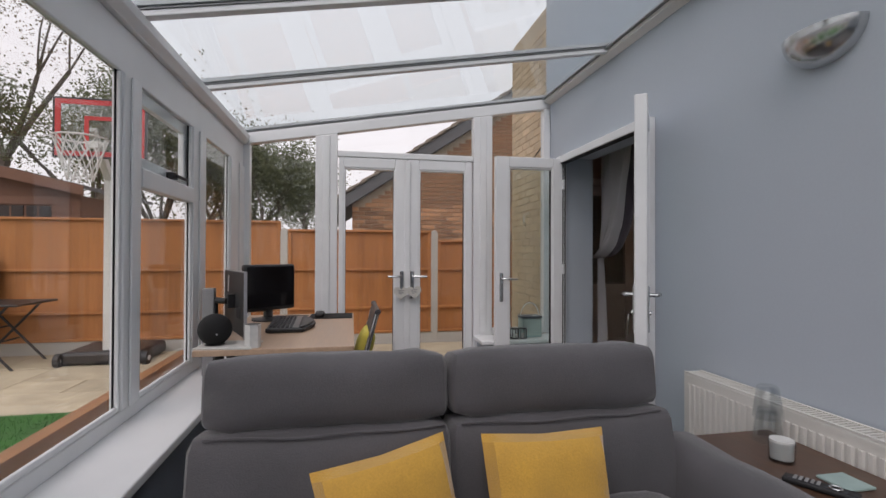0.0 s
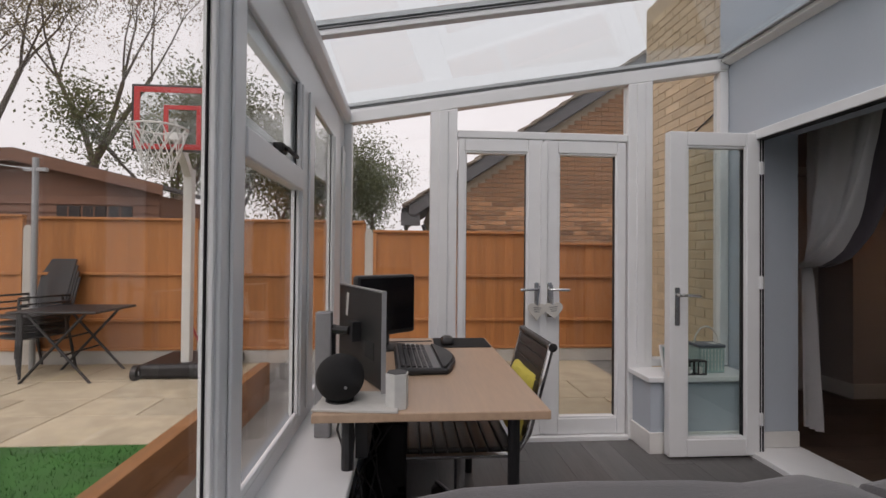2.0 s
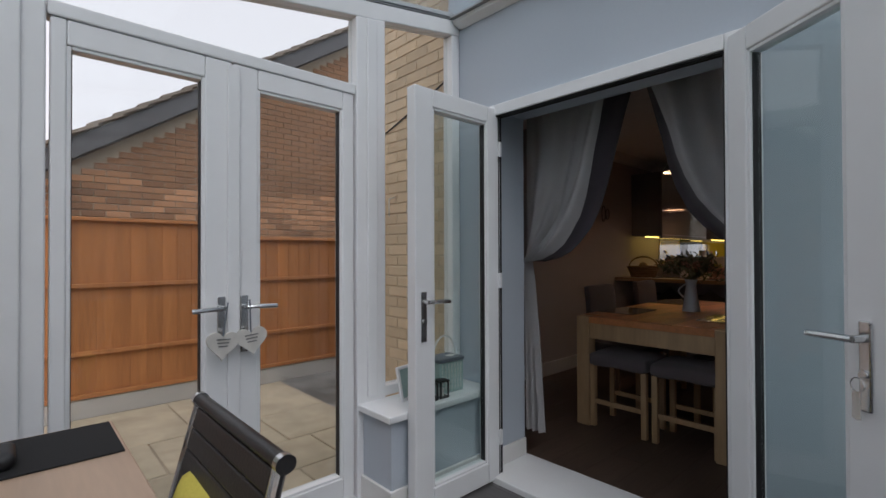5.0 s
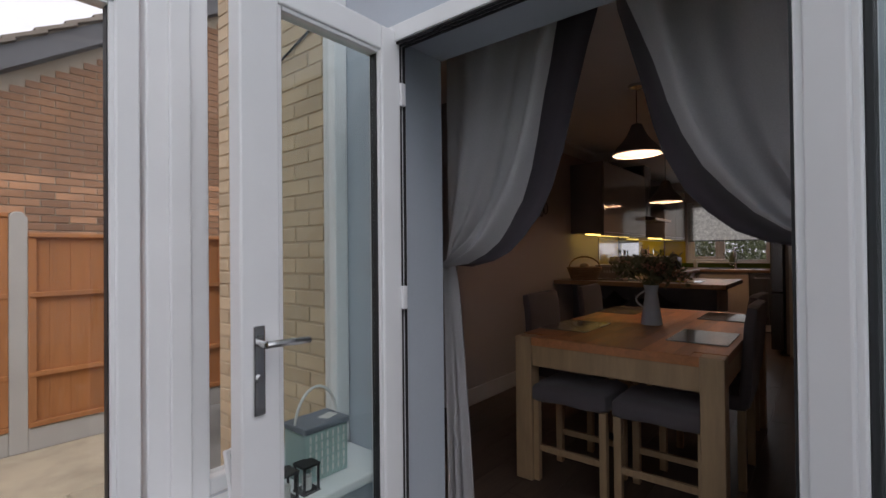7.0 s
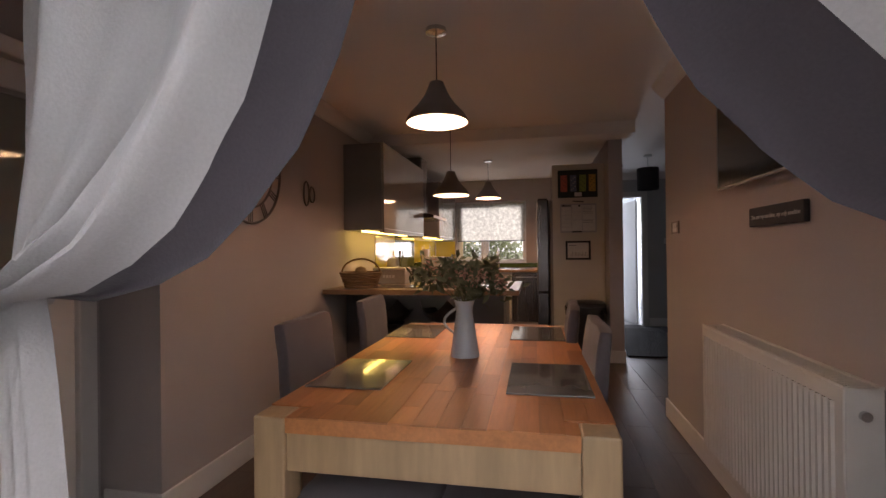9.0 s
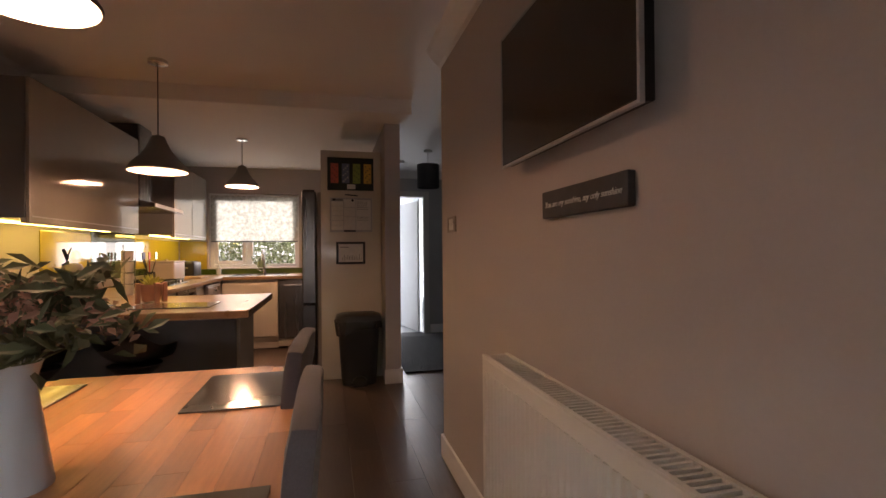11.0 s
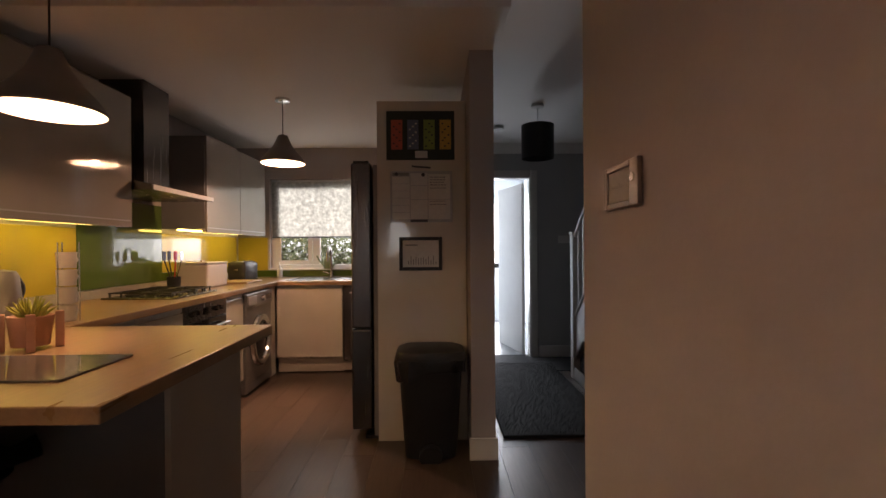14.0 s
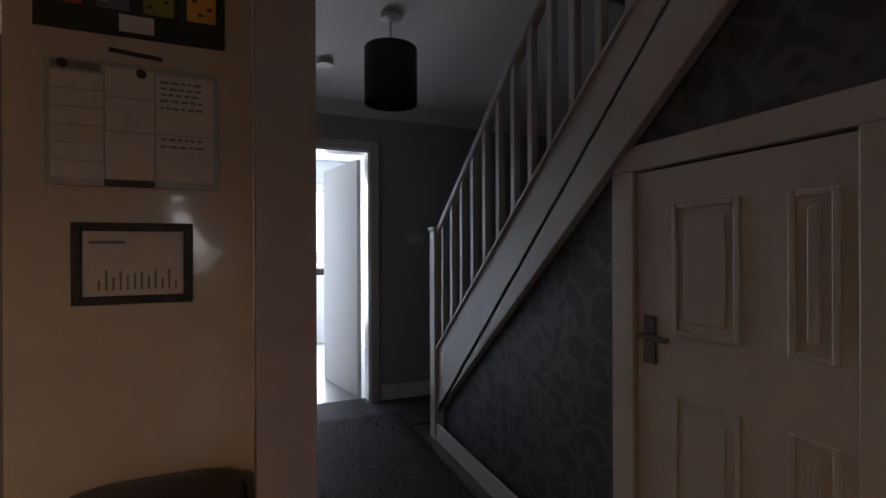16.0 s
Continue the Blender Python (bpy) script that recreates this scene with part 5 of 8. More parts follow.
pts = [(0.085 * math.cos(math.pi * i / 14), 0, 0.16 + 0.13 * math.sin(math.pi * i / 14)) for i in range(15)]
part("handle", pipe(bm, pts, 0.005, 6), WHITEPLASTIC, bk, "white looped handle", smooth=True)
fr = thing("photo_frame", pose(1.83, 4.74, 0.475, -12, 0, 10), "small pale mint frame leaning on the sill", "picture frame")
bm = bms()
for b in ((-0.07, -0.055, 0, 0.17), (0.055, 0.07, 0, 0.17), (-0.0545, 0.0545, 0, 0.015), (-0.0545, 0.0545, 0.155, 0.17)):
    box(bm, b[0], b[1], -0.008, 0.008, b[2], b[3])
part("frame", bm, PVC, fr, bevel=0.003)
part("picture", cube(-0.054, 0.054, -0.002, 0.004, 0.016, 0.154), MINT, fr)
for i in range(2):
    t = thing("black_lantern", pose(1.89 + 0.075 * i, 4.66, 0.475), "small black candle lantern on the sill", "lantern", "lanterns on the sill")
    bm = bms()
    for dx in (-0.028, 0.022):
        for dy in (-0.028, 0.022):
            box(bm, dx, dx + 0.006, dy, dy + 0.006, 0.0065, 0.08)
    box(bm, -0.03, 0.03, -0.03, 0.03, 0, 0.006)
    box(bm, -0.03, 0.03, -0.03, 0.03, 0.0805, 0.088)
    part("frame", bm, BLACKPLASTIC, t)
    bm = bms()
    rod(bm, (0, 0, 0.0065), (0, 0, 0.045), 0.015)
    part("candle", bm, PAPER, t, "small white candle")

# =====================================================================
# DINING ROOM
# =====================================================================
CURTAIN = mat("pale_grey_curtain", (0.68, 0.67, 0.68), 0.9, grain=220, vary=0.12, bump=0.2, sheen=0.3)
CURTAINDARK = mat("dark_grey_curtain_edge", (0.105, 0.088, 0.104), 0.9, grain=220, vary=0.15, bump=0.2, sheen=0.3)
OAK = mat("pale_oak", (0.50, 0.335, 0.185), 0.42, grain=14, vary=0.18, bump=0.06, stretch=(4, 4, 0.5))
STAVE = mat("oiled_oak_stave", (0.50, 0.20, 0.075), 0.38, grain=16, vary=0.22, bump=0.05, per=0.30, stretch=(0.6, 6, 6))
CHAIRGREY = mat("grey_felt_upholstery", (0.14, 0.118, 0.125), 0.9, grain=260, vary=0.2, bump=0.3, sheen=0.2)
SLATEMAT = mat("grey_glass_mat", (0.17, 0.165, 0.155), 0.12, grain=40, vary=0.08, bump=0.0, coat=0.5)
ENAMEL = mat("grey_white_enamel", (0.62, 0.66, 0.70), 0.2, grain=10, vary=0.05, bump=0.02, coat=0.4)
SHADEGREY = mat("grey_metal_shade", (0.22, 0.20, 0.195), 0.45, grain=30, vary=0.06, bump=0.03)
SHADEWHITE = mat("white_shade_lining", (0.85, 0.83, 0.78), 0.5, bump=0.0)
BULB = mat("warm_bulb", (1, 0.9, 0.75), 0.3, bump=0.0, emit=(1.0, 0.72, 0.42), power=24.0)
IRON = mat("dark_brushed_metal", (0.16, 0.145, 0.135), 0.45, metal=0.7, bump=0.05)
SIGNWOOD = mat("dark_stained_sign", (0.055, 0.055, 0.06), 0.7, grain=30, vary=0.2, bump=0.15)
GREENERY = mat("dusty_green_foliage", (0.15, 0.17, 0.09), 0.6, grain=10, vary=0.3, bump=0.0)
BLOOM = mat("faded_peach_blooms", (0.50, 0.30, 0.22), 0.8, grain=10, vary=0.25, bump=0.0)


def curtain(name, sgn, label):
    """A tied-back curtain; sgn mirrors it about the middle of the doorway."""
    mid = 3.97
    hem = [(0.0, 2.20), (0.02, 2.05), (0.06, 1.90), (0.10, 1.75), (0.14, 1.58), (0.18, 1.46), (0.235, 1.35), (0.30, 1.275), (0.37, 1.215), (0.45, 1.18), (0.56, 1.155), (0.66, 1.16)]
    t = thing(name, Matrix(), label, "curtain", "curtains at the doorway")

    def along(a, b, k):
        return a + (b - a) * k

    def hem_at(v):
        f = v * (len(hem) - 1)
        i = min(int(f), len(hem) - 2)
        return along(hem[i][0], hem[i + 1][0], f - i), along(hem[i][1], hem[i + 1][1], f - i)

    def cloth(s0, s1, n, m_):
        bm = bms()
        rows = 44
        g = []
        for j in range(rows + 1):
            v = j / rows
            hy, hz = hem_at(v)
            hz += 0.055 * min(1, v * 3) * (sgn < 0)
            sb = along(0.81, 0.89, v) if sgn > 0 else along(0.95, 0.76, v ** 0.8)
            row = []
            for i in range(n + 1):
                s = along(0, sb, i / n) if s0 == 0 else along(sb, 1.0, i / n)
                y = along(0.69, hy, s ** 0.9)
                z = along(2.20 - 1.06 * v ** 1.1, hz, s ** 1.3)
                fold = 0.034 * (1 - 0.5 * v) * math.sin(s * 13 + 1.2 * v + 0.7) + 0.012 * math.sin(s * 31 - 3 * v) * (1 - v)
                fold -= 0.075 * v * math.exp(-((s - 0.76) / 0.06) ** 2) + 0.055 * v * v * math.exp(-((s - 0.58) / 0.05) ** 2)
                fold += 0.034 * v * v * math.sin(26 * s + 9 * v) * math.exp(-((s - 0.5) / 0.3) ** 2)
                fold += 0.007 * noise.noise(Vector((s * 8, v * 9, 3.0 * sgn)))
                bulge = 0.03 * math.sin(math.pi * min(1, v * 1.05)) * s
                turn = 0.085 * (i / n) * (1 - 0.6 * v) if s0 and sgn < 0 else 0.0
                row.append(bm.verts.new((HX + 0.10 + fold - bulge + turn, mid + sgn * y, z)))
            g.append(row)
        for j in range(rows):
            for i in range(n):
                bm.faces.new((g[j][i], g[j][i + 1], g[j + 1][i + 1], g[j + 1][i]))
        bmesh.ops.solidify(bm, geom=bm.faces[:], thickness=0.004)
        return bm
    part("cloth", cloth(0, 0.87, 60, CURTAIN), CURTAIN, t, smooth=True)
    part("edge_band", cloth(0.87, 1.0, 14, CURTAINDARK), CURTAINDARK, t, "dark grey edge band", smooth=True)
    bm = bms()
    g = []
    for j in range(25):
        z = 1.16 - 1.02 * j / 24
        wd = 0.05 + 0.09 * (j / 24) ** 0.7
        g.append([bm.verts.new((HX + 0.10 + 0.022 * math.sin(i * 1.3 + 0.4), mid + sgn * (0.70 - wd * i / 16), z)) for i in range(17)])
    for j in range(24):
        for i in range(16):
            bm.faces.new((g[j][i], g[j][i + 1], g[j + 1][i + 1], g[j + 1][i]))
    bmesh.ops.solidify(bm, geom=bm.faces[:], thickness=0.004)
    part("tail", bm, CURTAIN, t, smooth=True)
    return t


curtain("curtain", 1, "pale grey lined curtain with dark edge tied back")
curtain("curtain", -1, "pale grey lined curtain with dark edge tied back")
cp = thing("curtain_pole", pose(HX + 0.10, 3.97, 2.22), "dark metal curtain pole over the doorway", "curtain pole")
bm = bms()
rod(bm, (0, -0.85, 0), (0, 0.85, 0), 0.014, seg=12)
part("pole", bm, IRON, cp, smooth=True)
for y in (-0.87, 0.87):
    part("finial", lathe(bms(), [(0.0002, -0.03), (0.025, -0.01), (0.025, 0.01), (0.0002, 0.03)], 14, (0, y, 0)), IRON, cp, smooth=True)
for y in (-0.75, 0.75):
    part("bracket", cube(-0.099, 0.0, y - 0.012, y + 0.012, -0.03, -0.0145), IRON, cp)

# glazed panel door in the alcove beside the doorway
ad = thing("door_8", pose(2.98, ALY - 0.035, 0.006), "closed white half-glazed panel door in the alcove", "door", kind="structure")
for x0, x1 in ((0, 0.115), (0.725, 0.84)):
    part("stile", cube(x0, x1, 0, 0.032, 0, 1.97), TRIM, ad, bevel=0.003)
for z0, z1 in ((0, 0.20), (0.70, 0.83), (1.86, 1.97)):
    part("rail", cube(0.116, 0.724, 0.001, 0.031, z0, z1), TRIM, ad, bevel=0.003)
part("panel", cube(0.117, 0.723, 0.014, 0.024, 0.201, 0.699), TRIM, ad, bevel=0.002)
for b in ((0.117, 0.14, 0.831, 1.859), (0.70, 0.723, 0.831, 1.859), (0.1405, 0.6995, 0.831, 0.85), (0.1405, 0.6995, 1.84, 1.859)):
    part("glazing_bead", cube(b[0], b[1], 0.005, 0.02, b[2], b[3]), SILVER, ad, bevel=0.003)
part("pane", cube(0.118, 0.722, 0.0215, 0.0265, 0.832, 1.858), OBSCURE, ad, "obscured glass pane")
for nm, b in (("trim_door_1", (2.89, 2.975, 0, 2.06)), ("trim_door_2", (3.825, 3.91, 0, 2.06)), ("trim_door_3", (2.976, 3.824, 1.985, 2.06))):
    solid(nm, cube(b[0], b[1], ALY - 0.055, ALY - 0.001, b[2], b[3]), TRIM, "white door architrave in the alcove", "door frame", "structure", 0.006)

# table
TX0, TX1, TY0, TY1, TZ = 3.315, 5.02, 3.718, 4.705, 0.765
tb = thing("dining_table", pose(0, 0, 0), "chunky oak dining table with oiled stave top", "dining table")
L = 0.095
for x in (TX0, TX1 - L):
    for y in (TY0, TY1 - L):
        part("leg", cube(x, x + L, y, y + L, 0, TZ - 0.002), OAK, tb, "pale square oak leg", bevel=0.006)
for x in (TX0 + 0.012, TX1 - 0.034):
    part("end_rail", cube(x, x + 0.022, TY0 + L + 0.001, TY1 - L - 0.001, TZ - 0.155, TZ - 0.047), OAK, tb, bevel=0.003)
for y in (TY0 + 0.012, TY1 - 0.034):
    part("side_rail", cube(TX0 + L + 0.001, TX1 - L - 0.001, y, y + 0.022, TZ - 0.155, TZ - 0.047), OAK, tb, bevel=0.003)
top = part("top_core", cube(TX0 + 0.004, TX1 - 0.004, TY0 + L + 0.001, TY1 - L - 0.001, TZ - 0.046, TZ - 0.004), STAVE, tb)
part("top_core", cube(TX0 + L + 0.001, TX1 - L - 0.001, TY0 + 0.004, TY0 + L, TZ - 0.046, TZ - 0.004), STAVE, tb)
part("top_core", cube(TX0 + L + 0.001, TX1 - L - 0.001, TY1 - L, TY1 - 0.004, TZ - 0.046, TZ - 0.004), STAVE, tb)
rnd = random.Random(11)
stave_meshes = {}
n = 15
sw = (TY1 - TY0) / n
for i in range(n):
    y = TY0 + i * sw
    corner = y < TY0 + L - 0.01 or y + sw > TY1 - L + 0.01
    x, xe = (TX0 + L + 0.001, TX1 - L - 0.001) if corner else (TX0, TX1)
    ya, yb = (max(y, TY0 + L + 0.0005), min(y + sw, TY1 - L - 0.0005)) if not corner else (y, y + sw)
    first = True
    while x < xe - 0.02:
        ln_ = rnd.choice((0.24, 0.32, 0.40, 0.48))
        if first:
            ln_ = rnd.uniform(0.12, 0.45)
            first = False
        x2 = min(x + ln_, xe)
        if xe - x2 < 0.1:
            x2 = xe
        me = mesh_of("stave", cube(-(x2 - x) / 2 + 0.0004, (x2 - x) / 2 - 0.0004, -(yb - ya) / 2 + 0.0004, (yb - ya) / 2 - 0.0004, 0, 0.0045), STAVE)
        piece("stave", me, tb, pose((x + x2) / 2, (ya + yb) / 2, TZ - 0.0045))
        x = x2

# place mats
for x, y in ((3.79, 4.555), (3.81, 3.88), (4.70, 4.57), (4.70, 3.91)):
    solid("place_mat", cube(x - 0.20, x + 0.20, y - 0.135, y + 0.135, TZ + 0.0005, TZ + 0.006), SLATEMAT, "grey glass place mat on the dining table", "place mat", bevel=0.0015, group="place mats on the table")

# jug of flowers
jug = thing("enamel_jug", pose(4.13, 4.222, TZ), "tall white enamel jug holding dried flowers", "jug")
part("body", lathe(bms(), [(0.062, 0), (0.062, 0.006), (0.036, 0.19), (0.038, 0.215), (0.046, 0.24), (0.043, 0.24), (0.034, 0.205), (0.030, 0.05), (0.0002, 0.04)], 28), ENAMEL, jug, smooth=True)
bm = bms()
pts = [(0.0, 0.035 + 0.055 * math.sin(math.pi * i / 12), 0.09 + 0.115 * i / 12) for i in range(13)]
part("handle", pipe(bm, pts, 0.006, 8), ENAMEL, jug, smooth=True)
rnd = random.Random(3)
fl = thing("flower_bunch", pose(4.13, 4.222, TZ + 0.06), "bunch of faded peach flowers and dusty green leaves", "flowers")
stems, heads = bms(), []
for i in range(26):
    a, tilt = rnd.uniform(0, 6.28), rnd.uniform(0.1, 0.95)
    p0 = Vector((0, 0, 0.0))
    p1 = Vector((0.02 * math.cos(a), 0.02 * math.sin(a), 0.17))
    p2 = p1 + Vector((math.cos(a) * tilt * 0.17, math.sin(a) * tilt * 0.17, rnd.uniform(0.05, 0.17)))
    rod(stems, p0, p1, 0.0018, seg=5)
    rod(stems, p1, p2, 0.0016, seg=5)
    heads.append(p2)
part("stems", stems, GREENERY, fl)


def leaf_cloud(name, centres, n, size, spread, material, parent, seed, label=""):
    rnd = random.Random(seed)
    vs, fs = [], []
    for _ in range(n):
        c = rnd.choice(centres)
        p = Vector(c) + Vector((rnd.gauss(0, spread), rnd.gauss(0, spread), rnd.gauss(0, spread * 0.8)))
        u = Vector((rnd.uniform(-1, 1), rnd.uniform(-1, 1), rnd.uniform(-0.6, 1))).normalized()
        w = u.orthogonal().normalized()
        s = size * rnd.uniform(0.6, 1.4)
        k = len(vs)
        vs += [p - u * s, p + w * s * 0.45, p + u * s + Vector((0, 0, -s * 0.3)), p - w * s * 0.45]
        fs += [(k, k + 1, k + 2), (k, k + 2, k + 3)]
    me = bpy.data.meshes.new(name)
    me.from_pydata(vs, [], fs)
    me.materials.append(material)
    ob = new(name, me)
    ob.parent = parent
    tagged(ob, label or "many small green leaves", "", "", "stuff")
    return ob


leaf_cloud("leaves", heads, 460, 0.027, 0.030, GREENERY, fl, 5)
leaf_cloud("blooms", heads[::2], 420, 0.012, 0.018, BLOOM, fl, 6, "faded peach petals")


def dining_chair(m, label):
    t = thing("dining_chair", m, label, "dining chair", "chairs round the table")
    part("seat", pad(bms(), 0.44, 0.44, 0.09, pose(0, 0, 0.40), r=0.03), CHAIRGREY, t, smooth=True)
    part("backrest", pad(bms(), 0.44, 0.06, 0.52, pose(0, 0.20, 0.42, -5, 0, 0), r=0.022), CHAIRGREY, t, smooth=True)
    for x in (-0.19, 0.19):
        for y in (-0.18, 0.19):
            bm = bms()
            prism(bm, [(x - 0.018, y - 0.018), (x + 0.018, y - 0.018), (x + 0.018, y + 0.018), (x - 0.018, y + 0.018)], 0, 0.405, "z")
            part("leg", bm, OAK, t, "pale oak leg", bevel=0.003)
    return t


dc = dining_chair(pose(4.06, 4.69, 0, 0, 0, 0), "grey felt upholstered dining chair with oak legs")
copy_thing(dc, pose(4.93, 4.69, 0, 0, 0, 2))
copy_thing(dc, pose(4.07, 3.92, 0, 0, 0, 180))
copy_thing(dc, pose(4.70, 3.965, 0, 0, 0, 177))


def bench_stool(m):
    t = thing("padded_stool", m, "oak stool with a dark grey padded seat under the table", "stool", "stools under the table")
    part("seat", pad(bms(), 0.42, 0.36, 0.10, pose(0, 0, 0.42), r=0.04), CHAIRGREY, t, smooth=True)
    for x in (-0.18, 0.18):
        for y in (-0.14, 0.14):
            part("leg", cube(x - 0.018, x + 0.018, y - 0.018, y + 0.018, 0, 0.425), OAK, t, bevel=0.003)
    for y in (-0.14, 0.14):
        part("stretcher", cube(-0.161, 0.161, y - 0.01, y + 0.01, 0.16, 0.19), OAK, t)
    return t


bs = bench_stool(pose(3.50, 4.42, 0, 0, 0, 90))
copy_thing(bs, pose(3.50, 3.99, 0, 0, 0, 90))


def pendant(x, y, zb, label, r=0.165, watts=22):
    t = thing("pendant_lamp", pose(x, y, zb), label, "pendant lamp", "pendant lamps")
    part("shade", lathe(bms(), [(r, 0), (r + 0.002, 0.01), (r * 0.86, 0.05), (r * 0.62, 0.092), (r * 0.42, 0.138), (r * 0.30, 0.18), (r * 0.22, 0.215), (0.008, 0.226)], 36, caps=False), SHADEGREY, t, "dark grey bell-shaped shade", smooth=True)
    part("lining", lathe(bms(), [(r - 0.004, 0.001), (r - 0.003, 0.01), (r * 0.86 - 0.005, 0.048), (r * 0.62 - 0.005, 0.088), (r * 0.42 - 0.004, 0.133), (r * 0.30 - 0.004, 0.175), (0.006, 0.21)], 36, caps=False), SHADEWHITE, t, "white lining", smooth=True)
    bm = bms()
    rod(bm, (0, 0, 0.226), (0, 0, CEIL - zb - 0.03), 0.0035, seg=6)
    part("cord", bm, BLACKPLASTIC, t)
    part("ceiling_rose", lathe(bms(), [(0.055, CEIL - zb - 0.001), (0.055, CEIL - zb - 0.022), (0.012, CEIL - zb - 0.032)], 24), CHROME, t, "chrome ceiling rose", smooth=True)
    part("lamp_holder", lathe(bms(), [(0.018, 0.14), (0.018, 0.205), (0.0002, 0.206)], 14), BLACKPLASTIC, t)
    part("bulb", lathe(bms(), [(0.0002, 0.055), (0.022, 0.062), (0.032, 0.085), (0.028, 0.11), (0.014, 0.135), (0.0002, 0.138)], 20), BULB, t, "glowing warm bulb", smooth=True)
    lamp = new("pendant_light", bpy.data.lights.new("pendant_light", "POINT"))
    lamp.data.energy, lamp.data.shadow_soft_size, lamp.data.color = watts, 0.025, (1.0, 0.57, 0.36)
    lamp.location = (x, y, zb + 0.04)
    # extra spot added inside the shade to brighten the pool below
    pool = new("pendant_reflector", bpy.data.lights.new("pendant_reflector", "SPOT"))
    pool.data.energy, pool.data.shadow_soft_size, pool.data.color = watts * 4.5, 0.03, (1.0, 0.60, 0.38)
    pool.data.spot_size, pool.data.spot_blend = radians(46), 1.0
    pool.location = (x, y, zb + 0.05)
    return t

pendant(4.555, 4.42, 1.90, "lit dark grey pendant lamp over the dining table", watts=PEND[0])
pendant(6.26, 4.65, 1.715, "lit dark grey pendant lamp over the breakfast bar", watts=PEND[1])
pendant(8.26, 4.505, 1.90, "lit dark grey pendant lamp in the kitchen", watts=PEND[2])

# wall clock, open metal
ck = thing("wall_clock", pose(4.64, LY, 1.73), "large open metal skeleton clock with roman numerals", "clock")
bm = bms()
q = pose(0, 0, 0, 90, 0, 0)
part("ring", ring(bm, (0, -0.02, 0), 0.33, 0.008, q, 48, 6) or bm, IRON, ck, smooth=True)
bm = bms()
part("ring", ring(bm, (0, -0.02, 0), 0.235, 0.007, q, 48, 6) or bm, IRON, ck, smooth=True)
for h in range(12):
    a = math.radians(30 * h)
    bm = bms()
    for off in (-0.018, 0.0, 0.018):
        c_, s_ = math.cos(a), math.sin(a)
        rod(bm, (0.24 * s_ + off * c_, -0.02, 0.24 * c_ - off * s_), (0.325 * s_ + off * c_, -0.02, 0.325 * c_ - off * s_), 0.004, seg=5)
    part("numeral", bm, IRON, ck)
bm = bms()
for a in (0, 90, 180, 270):
    c_, s_ = math.cos(math.radians(a)), math.sin(math.radians(a))
    rod(bm, (0.03 * s_, -0.02, 0.03 * c_), (0.235 * s_, -0.02, 0.235 * c_), 0.004, seg=5)
part("spokes", bm, IRON, ck)
bm = bms()
rod(bm, (0, -0.03, 0), (0.0, -0.03, 0.21), 0.006, 0.003)
rod(bm, (0, -0.034, 0), (0.14, -0.034, -0.01), 0.007, 0.003)
part("hand_pointers", bm, BLACKPLASTIC, ck)
bm = bms()
rod(bm, (0, 0, 0), (0, -0.04, 0), 0.035, seg=20)
part("movement", bm, IRON, ck, smooth=True)
wo = thing("wall_ornament", pose(5.40, LY - 0.012, 1.66), "small looped dark wire ornament on the wall", "ornament")
bm = bms()
for dx in (-0.045, 0.045):
    pts = [(dx + 0.04 * math.sin(2 * math.pi * i / 18), 0, (0.09 if dx < 0 else 0.06) * math.cos(2 * math.pi * i / 18)) for i in range(19)]
    pipe(bm, pts, 0.006, 6)
part("wire_loops", bm, IRON, wo, smooth=True)

# television, sign and small plate
tv = thing("television", pose(3.85, RY, 1.50), "flat black television with silver edge on a wall bracket", "television")
part("panel", cube(0, 0.72, 0.035, 0.075, 0, 0.43), SCREEN, tv, bevel=0.004)
bm = bms()
for b in ((-0.008, -0.0005, -0.008, 0.438), (0.7205, 0.728, -0.008, 0.438), (0, 0.72, -0.008, -0.0005), (0, 0.72, 0.4305, 0.438)):
    box(bm, b[0], b[1], 0.066, 0.078, b[2], b[3])
part("bezel", bm, SILVER, tv, "silver edge")
part("bracket", cube(0.28, 0.46, 0.001, 0.034, 0.12, 0.32), BLACKPLASTIC, tv)
part("bracket", cube(-0.05, 0.03, 0.001, 0.034, 0.29, 0.38), BLACKPLASTIC, tv, "black bracket end", bevel=0.004)
sg = thing("wall_sign", pose(4.17, RY, 1.347), "dark wooden sign with white script on the wall", "sign")
part("board", cube(-0.21, 0.21, 0.001, 0.022, -0.04, 0.04), SIGNWOOD, sg, bevel=0.003)
words(sg, "You are my sunshine, my only sunshine", pose(0, 0.0225, -0.002, 90, 0, 180), 0.0238, PAPER, slant=0.3)
pl = thing("wall_thermostat", pose(5.518, RY, 1.358), "silver framed heating thermostat with a small knob", "thermostat")
bm = bms()
for b in ((-0.08, -0.062, -0.042, 0.042), (0.045, 0.08, -0.042, 0.042), (-0.0615, 0.0445, 0.03, 0.042), (-0.0615, 0.0445, -0.042, -0.03)):
    box(bm, -b[1], -b[0], 0.001, 0.011, b[2], b[3])
part("frame", bm, mat("warm_brushed_steel", (0.27, 0.235, 0.21), 0.34, metal=0.9, bump=0.03), pl, "dull metal frame", bevel=0.002)
part("dial_plate", cube(-0.0440, 0.0610, 0.001, 0.007, -0.0295, 0.0295), PAPER, pl, "pale dial plate")
bm = bms()
rod(bm, (-0.0625, 0.011, 0.008), (-0.0625, 0.0145, 0.008), 0.0075)
part("knob", bm, CHROME, pl, smooth=True)
bm = bms()
for i in range(11):
    box(bm, -0.036 + 0.0085 * i, -0.0352 + 0.0085 * i, 0.0071, 0.0074, -0.004, 0.006 if i % 5 == 0 else 0.002)
